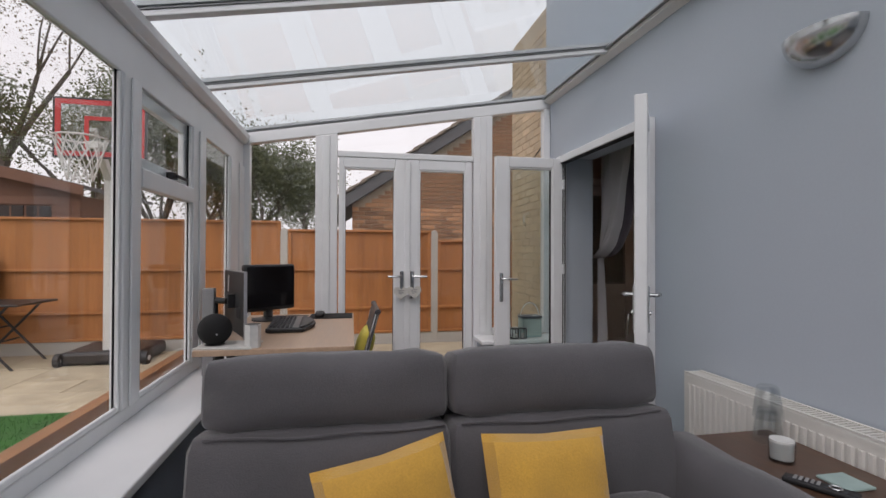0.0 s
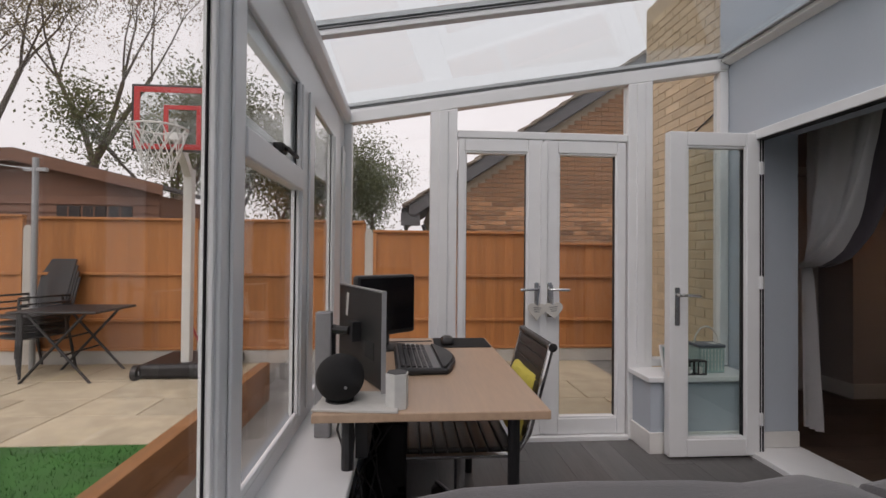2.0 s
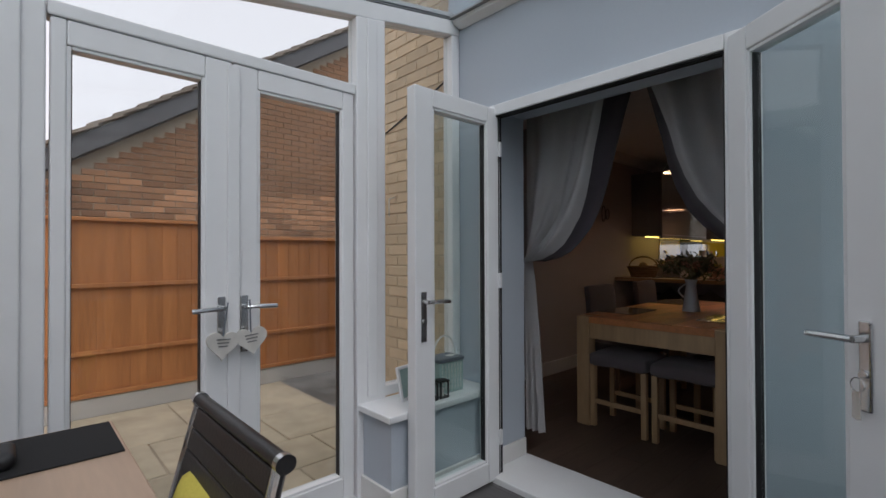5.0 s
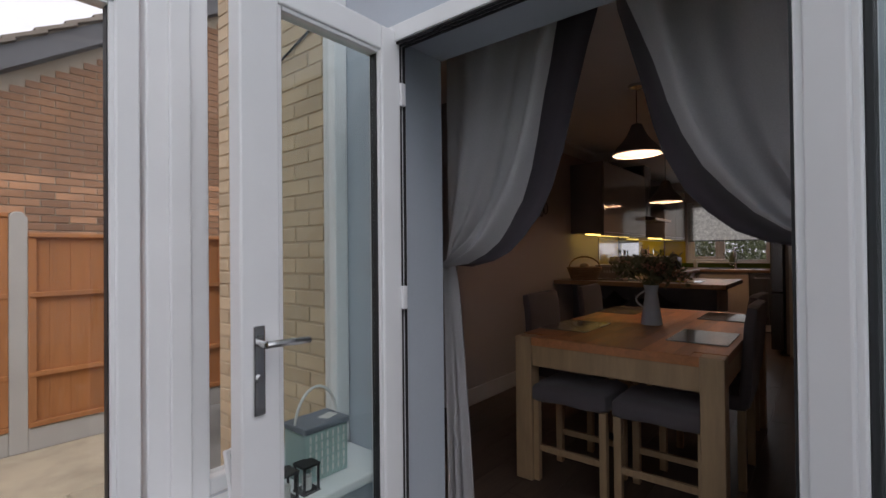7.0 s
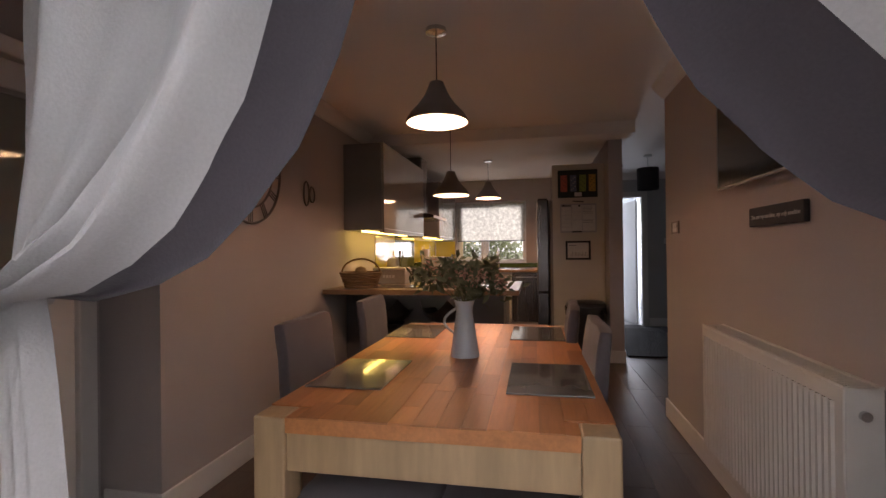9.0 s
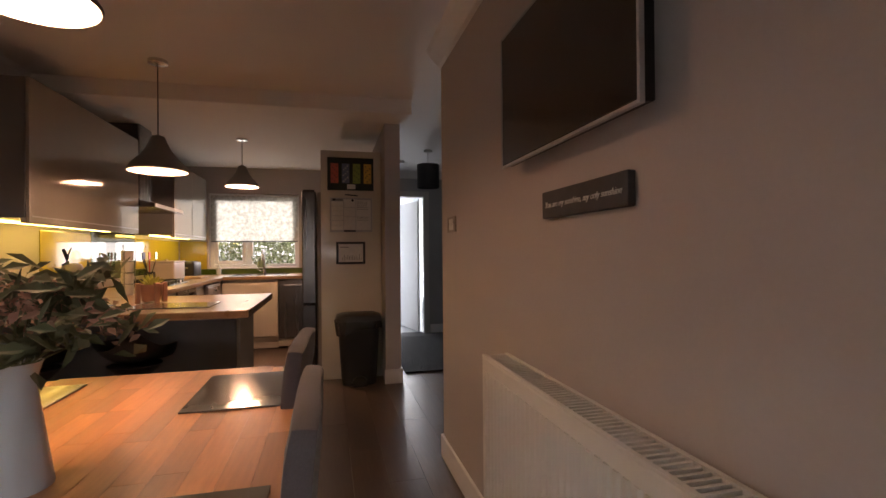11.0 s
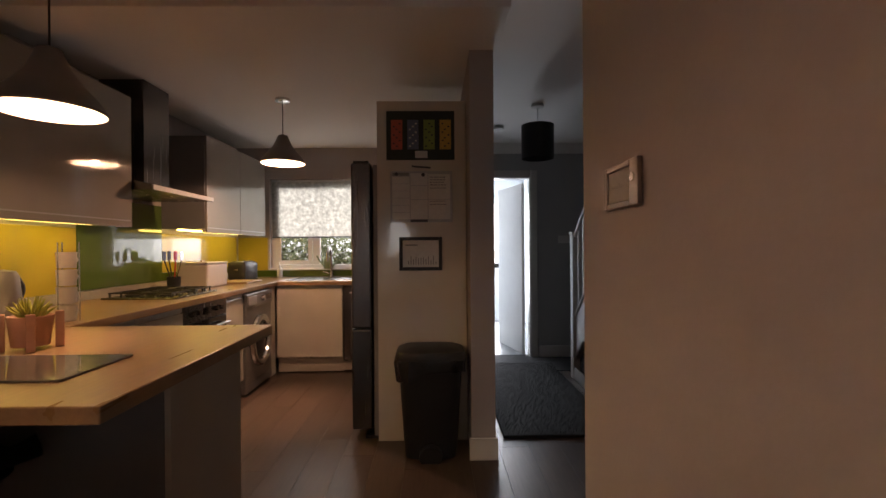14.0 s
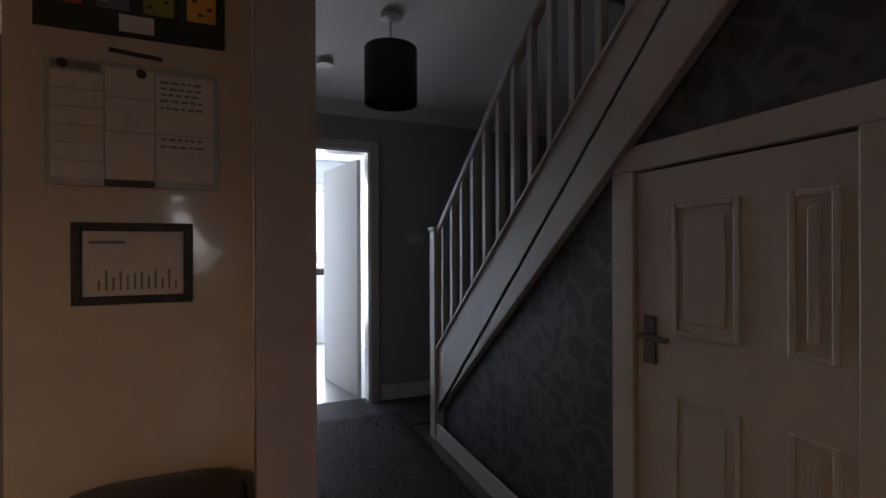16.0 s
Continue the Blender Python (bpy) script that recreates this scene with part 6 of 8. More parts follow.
part("markings", bm, GREYTEXT, pl, "unreadable small markings")

radiator("radiator", 1.09, 0.63, pose(4.68, RY + 0.107, 0.20, 0, 0, 180), "white convector radiator on the dining room wall", 1)

# grey cone wall lamp beside the television
wl = thing("wall_lamp", pose(3.20, RY + 0.16, 1.40), "grey cone-shaded wall lamp, unlit", "wall lamp")
part("shade", lathe(bms(), [(0.11, 0.0), (0.112, 0.01), (0.08, 0.06), (0.035, 0.13), (0.02, 0.16), (0.0002, 0.165)], 28, caps=False), SHADEGREY, wl, smooth=True)
bm = bms()
pipe(bm, [(0, 0, 0.16), (0, -0.06, 0.19), (0, -0.158, 0.19)], 0.008)
part("arm", bm, IRON, wl, smooth=True)
part("mount", cube(-0.04, 0.04, -0.158, -0.15, 0.15, 0.23), IRON, wl, bevel=0.003)

# =====================================================================
# KITCHEN
# =====================================================================
CREAM = mat("gloss_cream_lacquer", (0.60, 0.55, 0.47), 0.10, grain=6, vary=0.03, bump=0.0, coat=0.6)
CREAMMATT = mat("cream_unit_side", (0.56, 0.51, 0.44), 0.4, grain=8, vary=0.04, bump=0.02)
UNITGLOSS = mat("gloss_taupe_lacquer", (0.33, 0.305, 0.275), 0.07, grain=6, vary=0.03, bump=0.0, coat=0.5)
GREYUNIT = mat("grey_unit_panel", (0.20, 0.20, 0.21), 0.45, grain=10, vary=0.05, bump=0.02)
WORKTOP = mat("oak_effect_worktop", (0.33, 0.20, 0.105), 0.30, grain=14, vary=0.2, bump=0.03, stretch=(0.6, 6, 6))
STEEL = mat("dark_stainless_steel", (0.19, 0.18, 0.175), 0.26, metal=1.0, grain=60, vary=0.06, bump=0.02, stretch=(8, 8, 0.4))
GREENGLASS = mat("green_glass_splashback", (0.075, 0.125, 0.025), 0.07, grain=4, vary=0.04, bump=0.0, coat=0.6)
# green glass coloured yellow as the under-cabinet strips light it
LITSPLASH = mat("strip_lit_splashback", (0.50, 0.40, 0.06), 0.08, grain=4, vary=0.03, bump=0.0, coat=0.6)
OVENGLASS = mat("black_oven_glass", (0.01, 0.01, 0.01), 0.07, bump=0.0)
WALLTILE = mat("grey_upstand", (0.36, 0.33, 0.29), 0.5, bump=0.03)
COPPER = mat("copper_pot_stand", (0.50, 0.27, 0.19), 0.5, grain=30, vary=0.1, bump=0.05)
UFY = 4.94      # fronts of the units under the long worktop
SINKX = 9.34    # fronts of the units under the window


def base_unit(x0, x1, m, label, material=CREAM, drawers=0):
    """A base unit along x from x0 to x1, its front at y = 0 towards -y."""
    w = x1 - x0
    t = thing("base_unit", m @ pose(x0, 0, 0), label, "base unit", "kitchen base units")
    part("carcass", cube(0.001, w - 0.001, 0.02, 0.56, 0.15, 0.878), CREAMMATT, t)
    part("plinth", cube(0.0, w, 0.05, 0.07, 0.0, 0.148), CREAMMATT, t)
    part("door", cube(0.002, w - 0.002, 0.0, 0.018, 0.155, 0.84), material, t, bevel=0.003)
    part("handle_rail", cube(0.002, w - 0.002, 0.006, 0.019, 0.845, 0.876), SILVER, t, "recessed grip rail")
    return t


UM = pose(0, UFY, 0)
base_unit(6.70, 7.16, UM, "glossy cream kitchen base unit")
base_unit(7.162, 7.63, UM, "glossy cream kitchen base unit")
base_unit(8.245, 8.555, UM, "narrow glossy cream kitchen base unit")
WM = pose(SINKX, 0, 0, 0, 0, -90)
base_unit(-4.93, -4.27, WM, "glossy cream base unit under the sink")
# dishwasher with a brushed front
dw = thing("dishwasher", pose(SINKX, 0, 0, 0, 0, -90), "brushed steel dishwasher front beside the sink unit", "dishwasher")
part("front", cube(-4.265, -3.70, 0.0, 0.02, 0.12, 0.87), STEEL, dw, bevel=0.004)
part("body", cube(-4.262, -3.703, 0.021, 0.56, 0.02, 0.87), CREAMMATT, dw)
part("handle", cube(-4.2, -3.76, -0.03, -0.012, 0.79, 0.81), CHROME, dw, bevel=0.003)

# oven
ov = thing("oven", pose(7.635, UFY, 0), "built-under steel and black glass oven", "oven")
part("body", cube(0, 0.605, 0.02, 0.56, 0.15, 0.878), BLACKPLASTIC, ov)
part("control_panel", cube(0.002, 0.603, -0.002, 0.018, 0.76, 0.875), STEEL, ov, bevel=0.003)
part("door", cube(0.002, 0.603, -0.004, 0.018, 0.165, 0.755), OVENGLASS, ov, "black glass oven door", bevel=0.004)
bm = bms()
rod(bm, (0.04, -0.045, 0.70), (0.565, -0.045, 0.70), 0.010, seg=12)
for x in (0.06, 0.545):
    rod(bm, (x, -0.045, 0.70), (x, -0.004, 0.70), 0.007)
part("handle", bm, CHROME, ov, "chrome bar handle", smooth=True)
part("display", cube(0.25, 0.36, -0.0045, -0.0025, 0.79, 0.84), OVENGLASS, ov)
for x in (0.10, 0.18, 0.43, 0.51):
    bm = bms()
    rod(bm, (x, -0.002, 0.815), (x, -0.024, 0.815), 0.017, 0.014, seg=16)
    part("knob", bm, STEEL, ov, smooth=True)
part("plinth", cube(0, 0.605, 0.05, 0.07, 0, 0.148), CREAMMATT, ov)

# washing machine
WMGREY = mat("silver_grey_enamel", (0.25, 0.24, 0.24), 0.3, metal=0.5, bump=0.02)
wm = thing("washing_machine", pose(8.57, UFY - 0.015, 0), "silver grey front-loading washing machine", "washing machine")
part("body", cube(0, 0.60, 0, 0.56, 0.02, 0.865), WMGREY, wm, bevel=0.008)
part("control_panel", cube(0.005, 0.595, -0.012, -0.0005, 0.74, 0.86), WMGREY, wm, bevel=0.005)
part("drawer", cube(0.02, 0.20, -0.02, -0.0125, 0.76, 0.84), SILVER, wm, bevel=0.004)
bm = bms()
rod(bm, (0.34, -0.012, 0.80), (0.34, -0.04, 0.80), 0.028, 0.024, seg=20)
part("dial", bm, CHROME, wm, smooth=True)
part("display", cube(0.42, 0.56, -0.0145, -0.0125, 0.78, 0.825), OVENGLASS, wm)
q = pose(0, 0, 0, 90, 0, 0)
bm = bms()
ring(bm, (0.30, -0.012, 0.43), 0.20, 0.032, q, 40, 10)
dr = part("door", bm, CHROME, wm, "chrome porthole ring", smooth=True)
part("porthole_glass", lathe(bms(), [(0.0002, -0.03), (0.10, -0.024), (0.175, 0.0), (0.18, 0.01)], 32, (0.30, -0.008, 0.43), pose(0, 0, 0, -90, 0, 0)), OVENGLASS, dr, "dark porthole glass", smooth=True)
part("kick_panel", cube(0.01, 0.59, -0.006, -0.0005, 0.03, 0.10), WMGREY, wm, bevel=0.003)
solid("corner_filler", cube(9.175, SINKX - 0.001, UFY + 0.002, UFY + 0.03, 0.0, 0.878), CREAMMATT, "cream filler panel in the unit corner", "filler panel")

# worktops
wt = bms()
prism(wt, [(6.652, 4.905), (9.30, 4.905), (9.30, 3.70), (KX - 0.003, 3.70), (KX - 0.003, LY - 0.003), (6.652, LY - 0.003)], 0.88, 0.92, "z")
solid("worktop", wt, WORKTOP, "oak-effect worktop running under the kitchen window", "worktop", bevel=0.004)
solid("worktop", cube(5.62, 6.648, 4.035, LY - 0.003, 0.88, 0.92), WORKTOP, "deep oak-effect breakfast bar top", "worktop", bevel=0.004)
pn = thing("breakfast_bar", pose(0, 0, 0), "grey panelled base of the breakfast bar", "breakfast bar")
part("end_panel", cube(6.10, 6.62, 4.16, 4.18, 0, 0.879), CREAMMATT, pn, bevel=0.002)
part("back_panel", cube(6.10, 6.118, 4.181, LY - 0.005, 0, 0.879), GREYUNIT, pn, bevel=0.002)
part("front_panel", cube(6.60, 6.62, 4.181, 4.93, 0.15, 0.879), CREAM, pn, bevel=0.002)
solid("trim_upstand", cube(6.652, KX - 0.004, LY - 0.018, LY - 0.0035, 0.921, 0.98), WALLTILE, "wood-effect upstand behind the worktop", "upstand", "structure", 0.002)

# splashbacks: yellow panels have the strip-light glow painted into the green glass
for b, m_, hue in (((6.895, 7.61, LY - 0.009, LY - 0.0035, 0.985, 1.385), LITSPLASH, "strip-lit yellow"), ((7.615, 8.528, LY - 0.010, LY - 0.0035, 0.985, 1.60), GREENGLASS, "dark green"), ((8.532, 9.98, LY - 0.009, LY - 0.0035, 1.055, 1.375), LITSPLASH, "strip-lit yellow"), ((8.532, 9.98, LY - 0.009, LY - 0.0035, 0.985, 1.052), GREENGLASS, "dark green"),
                   ((KX - 0.009, KX - 0.0035, 3.72, LY - 0.012, 0.925, 0.998), GREENGLASS, "dark green"), ((KX - 0.009, KX - 0.0035, WY1 + 0.02, LY - 0.012, 1.0, 1.375), LITSPLASH, "strip-lit yellow")):
    solid("splashback", cube(*b), m_, hue + " glass splashback behind the worktop", "splashback", group="glass splashbacks")


def wall_unit(x0, x1, doors, label):
    t = thing("wall_unit", pose(x0, 5.22, 1.385), label, "wall unit", "kitchen wall units")
    w = x1 - x0
    part("carcass", cube(0, w, 0.02, LY - 5.224, 0.03, 0.80), GREYUNIT, t, bevel=0.002)
    for i in range(doors):
        d = part("door", cube(i * w / doors + 0.002, (i + 1) * w / doors - 0.002, 0, 0.018, 0.0, 0.805), UNITGLOSS, t, "glossy taupe door", bevel=0.003)
        part("grip", cube(i * w / doors + 0.02, (i + 1) * w / doors - 0.02, -0.004, -0.0005, 0.035, 0.042), SILVER, d, "thin grip line")
    part("light_rail", cube(0, w, 0.02, 0.04, 0.0, 0.029), CREAMMATT, t)
    return t


wall_unit(6.07, 7.578, 1, "wide glossy taupe wall unit over the worktop")
wall_unit(8.53, 9.86, 2, "glossy taupe wall unit beside the window")
STRIP = mat("warm_led_strip", (1, 0.85, 0.6), 0.4, bump=0, emit=(1.0, 0.72, 0.16), power=2.5)
for x0, x1 in ((6.12, 7.54), (8.5, 9.82)):
    s = thing("under_cabinet_light", pose(0, 0, 0), "lit warm strip light under a wall unit", "strip light", "under-cabinet lights")
    part("strip", cube(x0, x1, 5.42, 5.45, 1.398, 1.412), STRIP, s, "glowing warm diffuser")
    part("housing", cube(x0 - 0.01, x1 + 0.01, 5.415, 5.455, 1.4125, 1.4145), SILVER, s)
    la = new("strip_light", bpy.data.lights.new("strip_light", "AREA"))
    la.data.shape, la.data.size, la.data.size_y = "RECTANGLE", x1 - x0, 0.03
    la.data.energy, la.data.color = LED, (1.0, 0.72, 0.13)
    la.matrix_world = pose((x0 + x1) / 2, 5.435, 1.395, 8, 0, 0)

# cooker hood
ho = thing("cooker_hood", pose(7.98, LY, 0), "dark stainless chimney cooker hood", "cooker hood")
part("chimney", cube(-0.15, 0.15, -0.30, -0.002, 1.70, CEIL - 0.003), STEEL, ho, bevel=0.003)
part("canopy", prism(bms(), [(-0.50, 1.62), (-0.002, 1.62), (-0.002, 1.70), (-0.30, 1.699), (-0.50, 1.655)], -0.395, 0.395, "x"), STEEL, ho, bevel=0.003)
part("trim_strip", cube(-0.395, 0.395, -0.508, -0.5005, 1.622, 1.652), SILVER, ho, "silver front strip")
# hob
hbk = thing("gas_hob", pose(7.98, 5.26, 0.92), "steel gas hob with black pan supports", "hob")
part("tray", cube(-0.29, 0.29, -0.24, 0.24, 0.0005, 0.012), STEEL, hbk, bevel=0.004)
for x in (-0.15, 0.15):
    for y in (-0.11, 0.12):
        b_ = part("burner", lathe(bms(), [(0.045, 0.0125), (0.045, 0.022), (0.03, 0.03), (0.0002, 0.03)], 18, (x, y, 0)), BLACKPLASTIC, hbk, smooth=True)
for x in (-0.15, 0.15):
    bm = bms()
    for i in range(3):
        box(bm, x - 0.12, x + 0.12, -0.205 + 0.20 * i, -0.195 + 0.20 * i, 0.034, 0.044)
    for dx in (-0.115, -0.005, 0.105):
        box(bm, x + dx, x + dx + 0.01, -0.194, 0.194, 0.0345, 0.0435)
        for y in (-0.2, 0.195):
            box(bm, x + dx, x + dx + 0.01, y, y + 0.009, 0.0125, 0.0338)
    part("pan_support", bm, BLACKPLASTIC, hbk)
for i in range(4):
    bm = bms()
    rod(bm, (0.262, -0.15 + 0.08 * i, 0.012), (0.262, -0.15 + 0.08 * i, 0.034), 0.016, 0.014, seg=14)
    part("knob", bm, CHROME, hbk, smooth=True)

# worktop clutter
ut = thing("utensil_pot", pose(8.36, 5.40, 0.92), "small pot of dark cooking utensils", "utensil pot")
part("pot", lathe(bms(), [(0.045, 0), (0.05, 0.11), (0.045, 0.11), (0.042, 0.012), (0.0002, 0.012)], 20), BLACKPLASTIC, ut, smooth=True)
for i, (dx, dy) in enumerate(((0.03, 0.01), (-0.03, 0.02), (0.0, -0.03), (0.02, 0.03))):
    bm = bms()
    rod(bm, (0, 0, 0.02), (dx * 2, dy * 2, 0.24), 0.005)
    box(bm, dx * 2 - 0.02, dx * 2 + 0.02, dy * 2 - 0.003, dy * 2 + 0.003, 0.24, 0.31)
    part("utensil", bm, (RED, BLACKPLASTIC, CHROME, BLACKPLASTIC)[i], ut)
bb = thing("bread_bin", pose(8.74, 5.36, 0.92), "cream metal bread bin on the worktop", "bread bin")
part("body", cube(-0.19, 0.19, -0.13, 0.13, 0.001, 0.20), CREAMMATT, bb, bevel=0.015)
part("lid", cube(-0.192, 0.192, -0.132, 0.132, 0.2005, 0.215), CREAMMATT, bb, bevel=0.005)
bm = bms()
box(bm, -0.03, 0.03, -0.008, 0.008, 0.2155, 0.232)
part("knob", bm, OAK, bb, bevel=0.004)
to = thing("toaster", pose(9.52, 5.33, 0.92), "black and steel toaster on the worktop", "toaster")
part("body", pad(bms(), 0.34, 0.19, 0.19, pose(0, 0, 0.008), r=0.03), BLACKPLASTIC, to, smooth=True)
part("base", cube(-0.165, 0.165, -0.09, 0.09, 0.0, 0.012), STEEL, to)
for y in (-0.035, 0.035):
    part("slot", cube(-0.12, 0.12, y - 0.012, y + 0.012, 0.196, 0.201), STEEL, to, "steel-edged slot")
part("lever", cube(-0.185, -0.17, -0.02, 0.02, 0.11, 0.125), CHROME, to)
solid("chopping_board", cube(8.98, 9.36, 5.08, 5.36, 0.9205, 0.94), OAK, "pale wooden chopping board on the worktop", "chopping board", bevel=0.005)
sb = thing("soap_bottle", pose(9.90, 5.08, 0.92), "clear soap bottle with a white pump by the sink", "soap bottle")
part("bottle", lathe(bms(), [(0.03, 0), (0.032, 0.09), (0.012, 0.12), (0.012, 0.13), (0.0002, 0.131)], 18), ENAMEL, sb, smooth=True)
bm = bms()
rod(bm, (0, 0, 0.131), (0, 0, 0.17), 0.006)
rod(bm, (0, 0, 0.168), (-0.04, 0, 0.165), 0.005)
part("pump", bm, WHITEPLASTIC, sb, smooth=True)
sk = thing("kitchen_sink", pose(9.66, 4.62, 0.92), "steel sink bowl and drainer under the window", "sink")
bm = bms()
for b in ((-0.24, 0.24, -0.45, -0.20), (-0.24, -0.20, -0.1995, 0.20), (0.20, 0.24, -0.1995, 0.20), (-0.24, 0.24, 0.2005, 0.24)):
    box(bm, *b, 0.0005, 0.006)
part("rim", bm, STEEL, sk, bevel=0.002)
part("bowl", cube(-0.198, 0.198, -0.198, 0.198, 0.0005, 0.003), STEEL, sk)
tp = thing("kitchen_tap", pose(9.88, 4.50, 0.9265), "chrome gooseneck kitchen tap", "tap")
bm = bms()
pts = [(0, 0, 0), (0, 0, 0.24)] + [(-0.09 + 0.09 * math.cos(math.pi * i / 10), 0, 0.24 + 0.09 * math.sin(math.pi * i / 10)) for i in range(1, 11)] + [(-0.18, 0, 0.18)]
part("spout", pipe(bm, pts, 0.012, 10), CHROME, tp, smooth=True)
bm = bms()
rod(bm, (0, 0, 0.0), (0, 0, 0.06), 0.024, 0.02, seg=16)
rod(bm, (0, 0.02, 0.04), (0, 0.09, 0.06), 0.007)
part("lever", bm, CHROME, tp, smooth=True)
gw_ = thing("watering_can", pose(9.945, 4.545, 1.0165), "small green plastic watering can on the window ledge", "watering can")
CANGREEN = mat("sage_green_plastic", (0.20, 0.27, 0.16), 0.4, bump=0.02)
part("body", lathe(bms(), [(0.052, 0), (0.055, 0.02), (0.055, 0.10), (0.042, 0.135), (0.030, 0.145), (0.0002, 0.145)], 24), CANGREEN, gw_, smooth=True)
part("spout", pipe(bms(), [(0, 0.05, 0.03), (0, 0.10, 0.09), (0, 0.13, 0.15)], 0.009, 8), CANGREEN, gw_, smooth=True)
part("handle", pipe(bms(), [(0, -0.045 - 0.05 * math.sin(math.pi * i / 10), 0.03 + 0.11 * i / 10) for i in range(11)], 0.007, 8), CANGREEN, gw_, smooth=True)
mg = thing("mug_rack", pose(6.80, 5.02, 0.92), "stack of cream mugs in a wire rack", "mug rack")
for k in range(4):
    mb = part("mug", lathe(bms(), [(0.036, 0.003), (0.04, 0.075), (0.036, 0.075), (0.032, 0.01), (0.0002, 0.01)], 20, (0, 0, 0.08 * k)), CREAMMATT, mg, smooth=True)
    bm = bms()
    pts = [(0.038 + 0.028 * math.sin(math.pi * i / 8), 0, 0.08 * k + 0.02 + 0.04 * i / 8) for i in range(9)]
    part("mug_handle", pipe(bm, pts, 0.004, 6), CREAMMATT, mb, smooth=True)
bm = bms()
for a in range(3):
    c_, s_ = math.cos(a * 2.09 + 1), math.sin(a * 2.09 + 1)
    rod(bm, (0.047 * c_, 0.047 * s_, 0.0), (0.047 * c_, 0.047 * s_, 0.36), 0.003, seg=6)
part("wire", bm, CHROME, mg)
ke = thing("kettle", pose(6.90, 5.40, 0.92), "dark metal jug kettle", "kettle")
part("body", lathe(bms(), [(0.075, 0.0), (0.078, 0.03), (0.062, 0.20), (0.05, 0.225), (0.0002, 0.235)], 26), SHADEGREY, ke, smooth=True)
bm = bms()
pts = [(0.06 + 0.05 * math.sin(math.pi * i / 10), 0, 0.05 + 0.16 * i / 10) for i in range(11)]
part("handle", pipe(bm, pts, 0.011, 8), BLACKPLASTIC, ke, smooth=True)
wb = thing("storage_box", pose(6.30, 5.22, 0.92), "pale grey metal storage box on the breakfast bar", "storage box")
part("body", cube(-0.10, 0.10, -0.15, 0.15, 0.0005, 0.13), WALLTILE, wb, bevel=0.008)
part("lid", cube(-0.105, 0.105, -0.155, 0.155, 0.131, 0.15), CREAMMATT, wb, bevel=0.005)
bm = bms()
for i in range(4):
    box(bm, -0.1025, -0.1002, -0.05 + 0.03 * i, -0.03 + 0.03 * i, 0.06, 0.085)
part("lettering", bm, PAPER, wb, "pale embossed lettering too small to read")
fbk = thing("wooden_basket", pose(5.86, 5.36, 0.92), "round wicker basket of bread and fruit on the breakfast bar", "basket")
WICKER = mat("wicker", (0.30, 0.19, 0.10), 0.8, grain=60, vary=0.3, bump=0.4)
bm = bms()
for k in range(6):
    ring(bm, (0, 0, 0.012 + 0.022 * k), 0.13 + 0.008 * k, 0.011, None, 28, 6)
part("weave", bm, WICKER, fbk, smooth=True)
bm = bms()
rod(bm, (0, 0, 0.001), (0, 0, 0.012), 0.13, seg=24)
part("bottom", bm, WICKER, fbk)
bm = bms()
pts = [(0, 0.17 * math.cos(math.pi * i / 16), 0.12 + 0.12 * math.sin(math.pi * i / 16)) for i in range(17)]
part("handle", pipe(bm, pts, 0.008, 6), WICKER, fbk, smooth=True)
for i, (x, y, z, r) in enumerate(((0.03, 0.05, 0.09, 0.05), (-0.05, -0.03, 0.09, 0.055), (0.05, -0.05, 0.09, 0.045), (0.0, 0.0, 0.14, 0.05))):
    solid("bread_roll", lathe(bms(), [(0.0002, -r * 0.8), (r * 0.8, -r * 0.5), (r, 0), (r * 0.75, r * 0.5), (0.0002, r * 0.75)], 14, (5.86 + x, 5.36 + y, 0.92 + z)), mat("bread_crust", (0.42, 0.30, 0.16), 0.8) if i == 0 else bpy.data.materials["bread_crust"], "pale crusty bread roll in the basket", "bread", smooth=True, group="rolls in the basket")
pp = thing("succulent_pot", pose(6.20, 4.67, 0.92), "yellow-green succulent in a copper pot on a wooden stand", "plant")
part("pot", lathe(bms(), [(0.05, 0.012), (0.062, 0.11), (0.056, 0.11), (0.05, 0.10), (0.0002, 0.10)], 20), COPPER, pp, smooth=True)
for a in range(4):
    c_, s_ = math.cos(a * 1.5708 + 0.7), math.sin(a * 1.5708 + 0.7)
    part("stand_leg", box(bms(), -0.012, 0.012, -0.012, 0.012, 0, 0.12, pose(0.074 * c_, 0.074 * s_, 0, 0, 0, math.degrees(a * 1.5708 + 0.7))), COPPER, pp, bevel=0.002)
SUCC = mat("yellow_green_succulent", (0.35, 0.36, 0.06), 0.5, bump=0)
bm = bms()
for i in range(34):
    a, tl = i * 2.4, 0.3 + 0.7 * (i / 34)
    rod(bm, (0.02 * math.cos(a) * tl, 0.02 * math.sin(a) * tl, 0.10), (0.075 * math.cos(a) * tl, 0.075 * math.sin(a) * tl, 0.10 + 0.075 * (1.25 - tl * 0.8)), 0.009, 0.001, seg=5)
part("leaves", bm, SUCC, pp)
for y in (4.47, 5.02):
    solid("place_mat", cube(5.80, 6.08, y - 0.21, y + 0.21, 0.9205, 0.926), SLATEMAT, "grey glass place mat on the breakfast bar", "place mat", bevel=0.0015, group="place mats on the breakfast bar")


STOOLSEAT = mat("dark_brown_moulded_seat", (0.06, 0.052, 0.048), 0.3, grain=30, vary=0.1, bump=0.03)


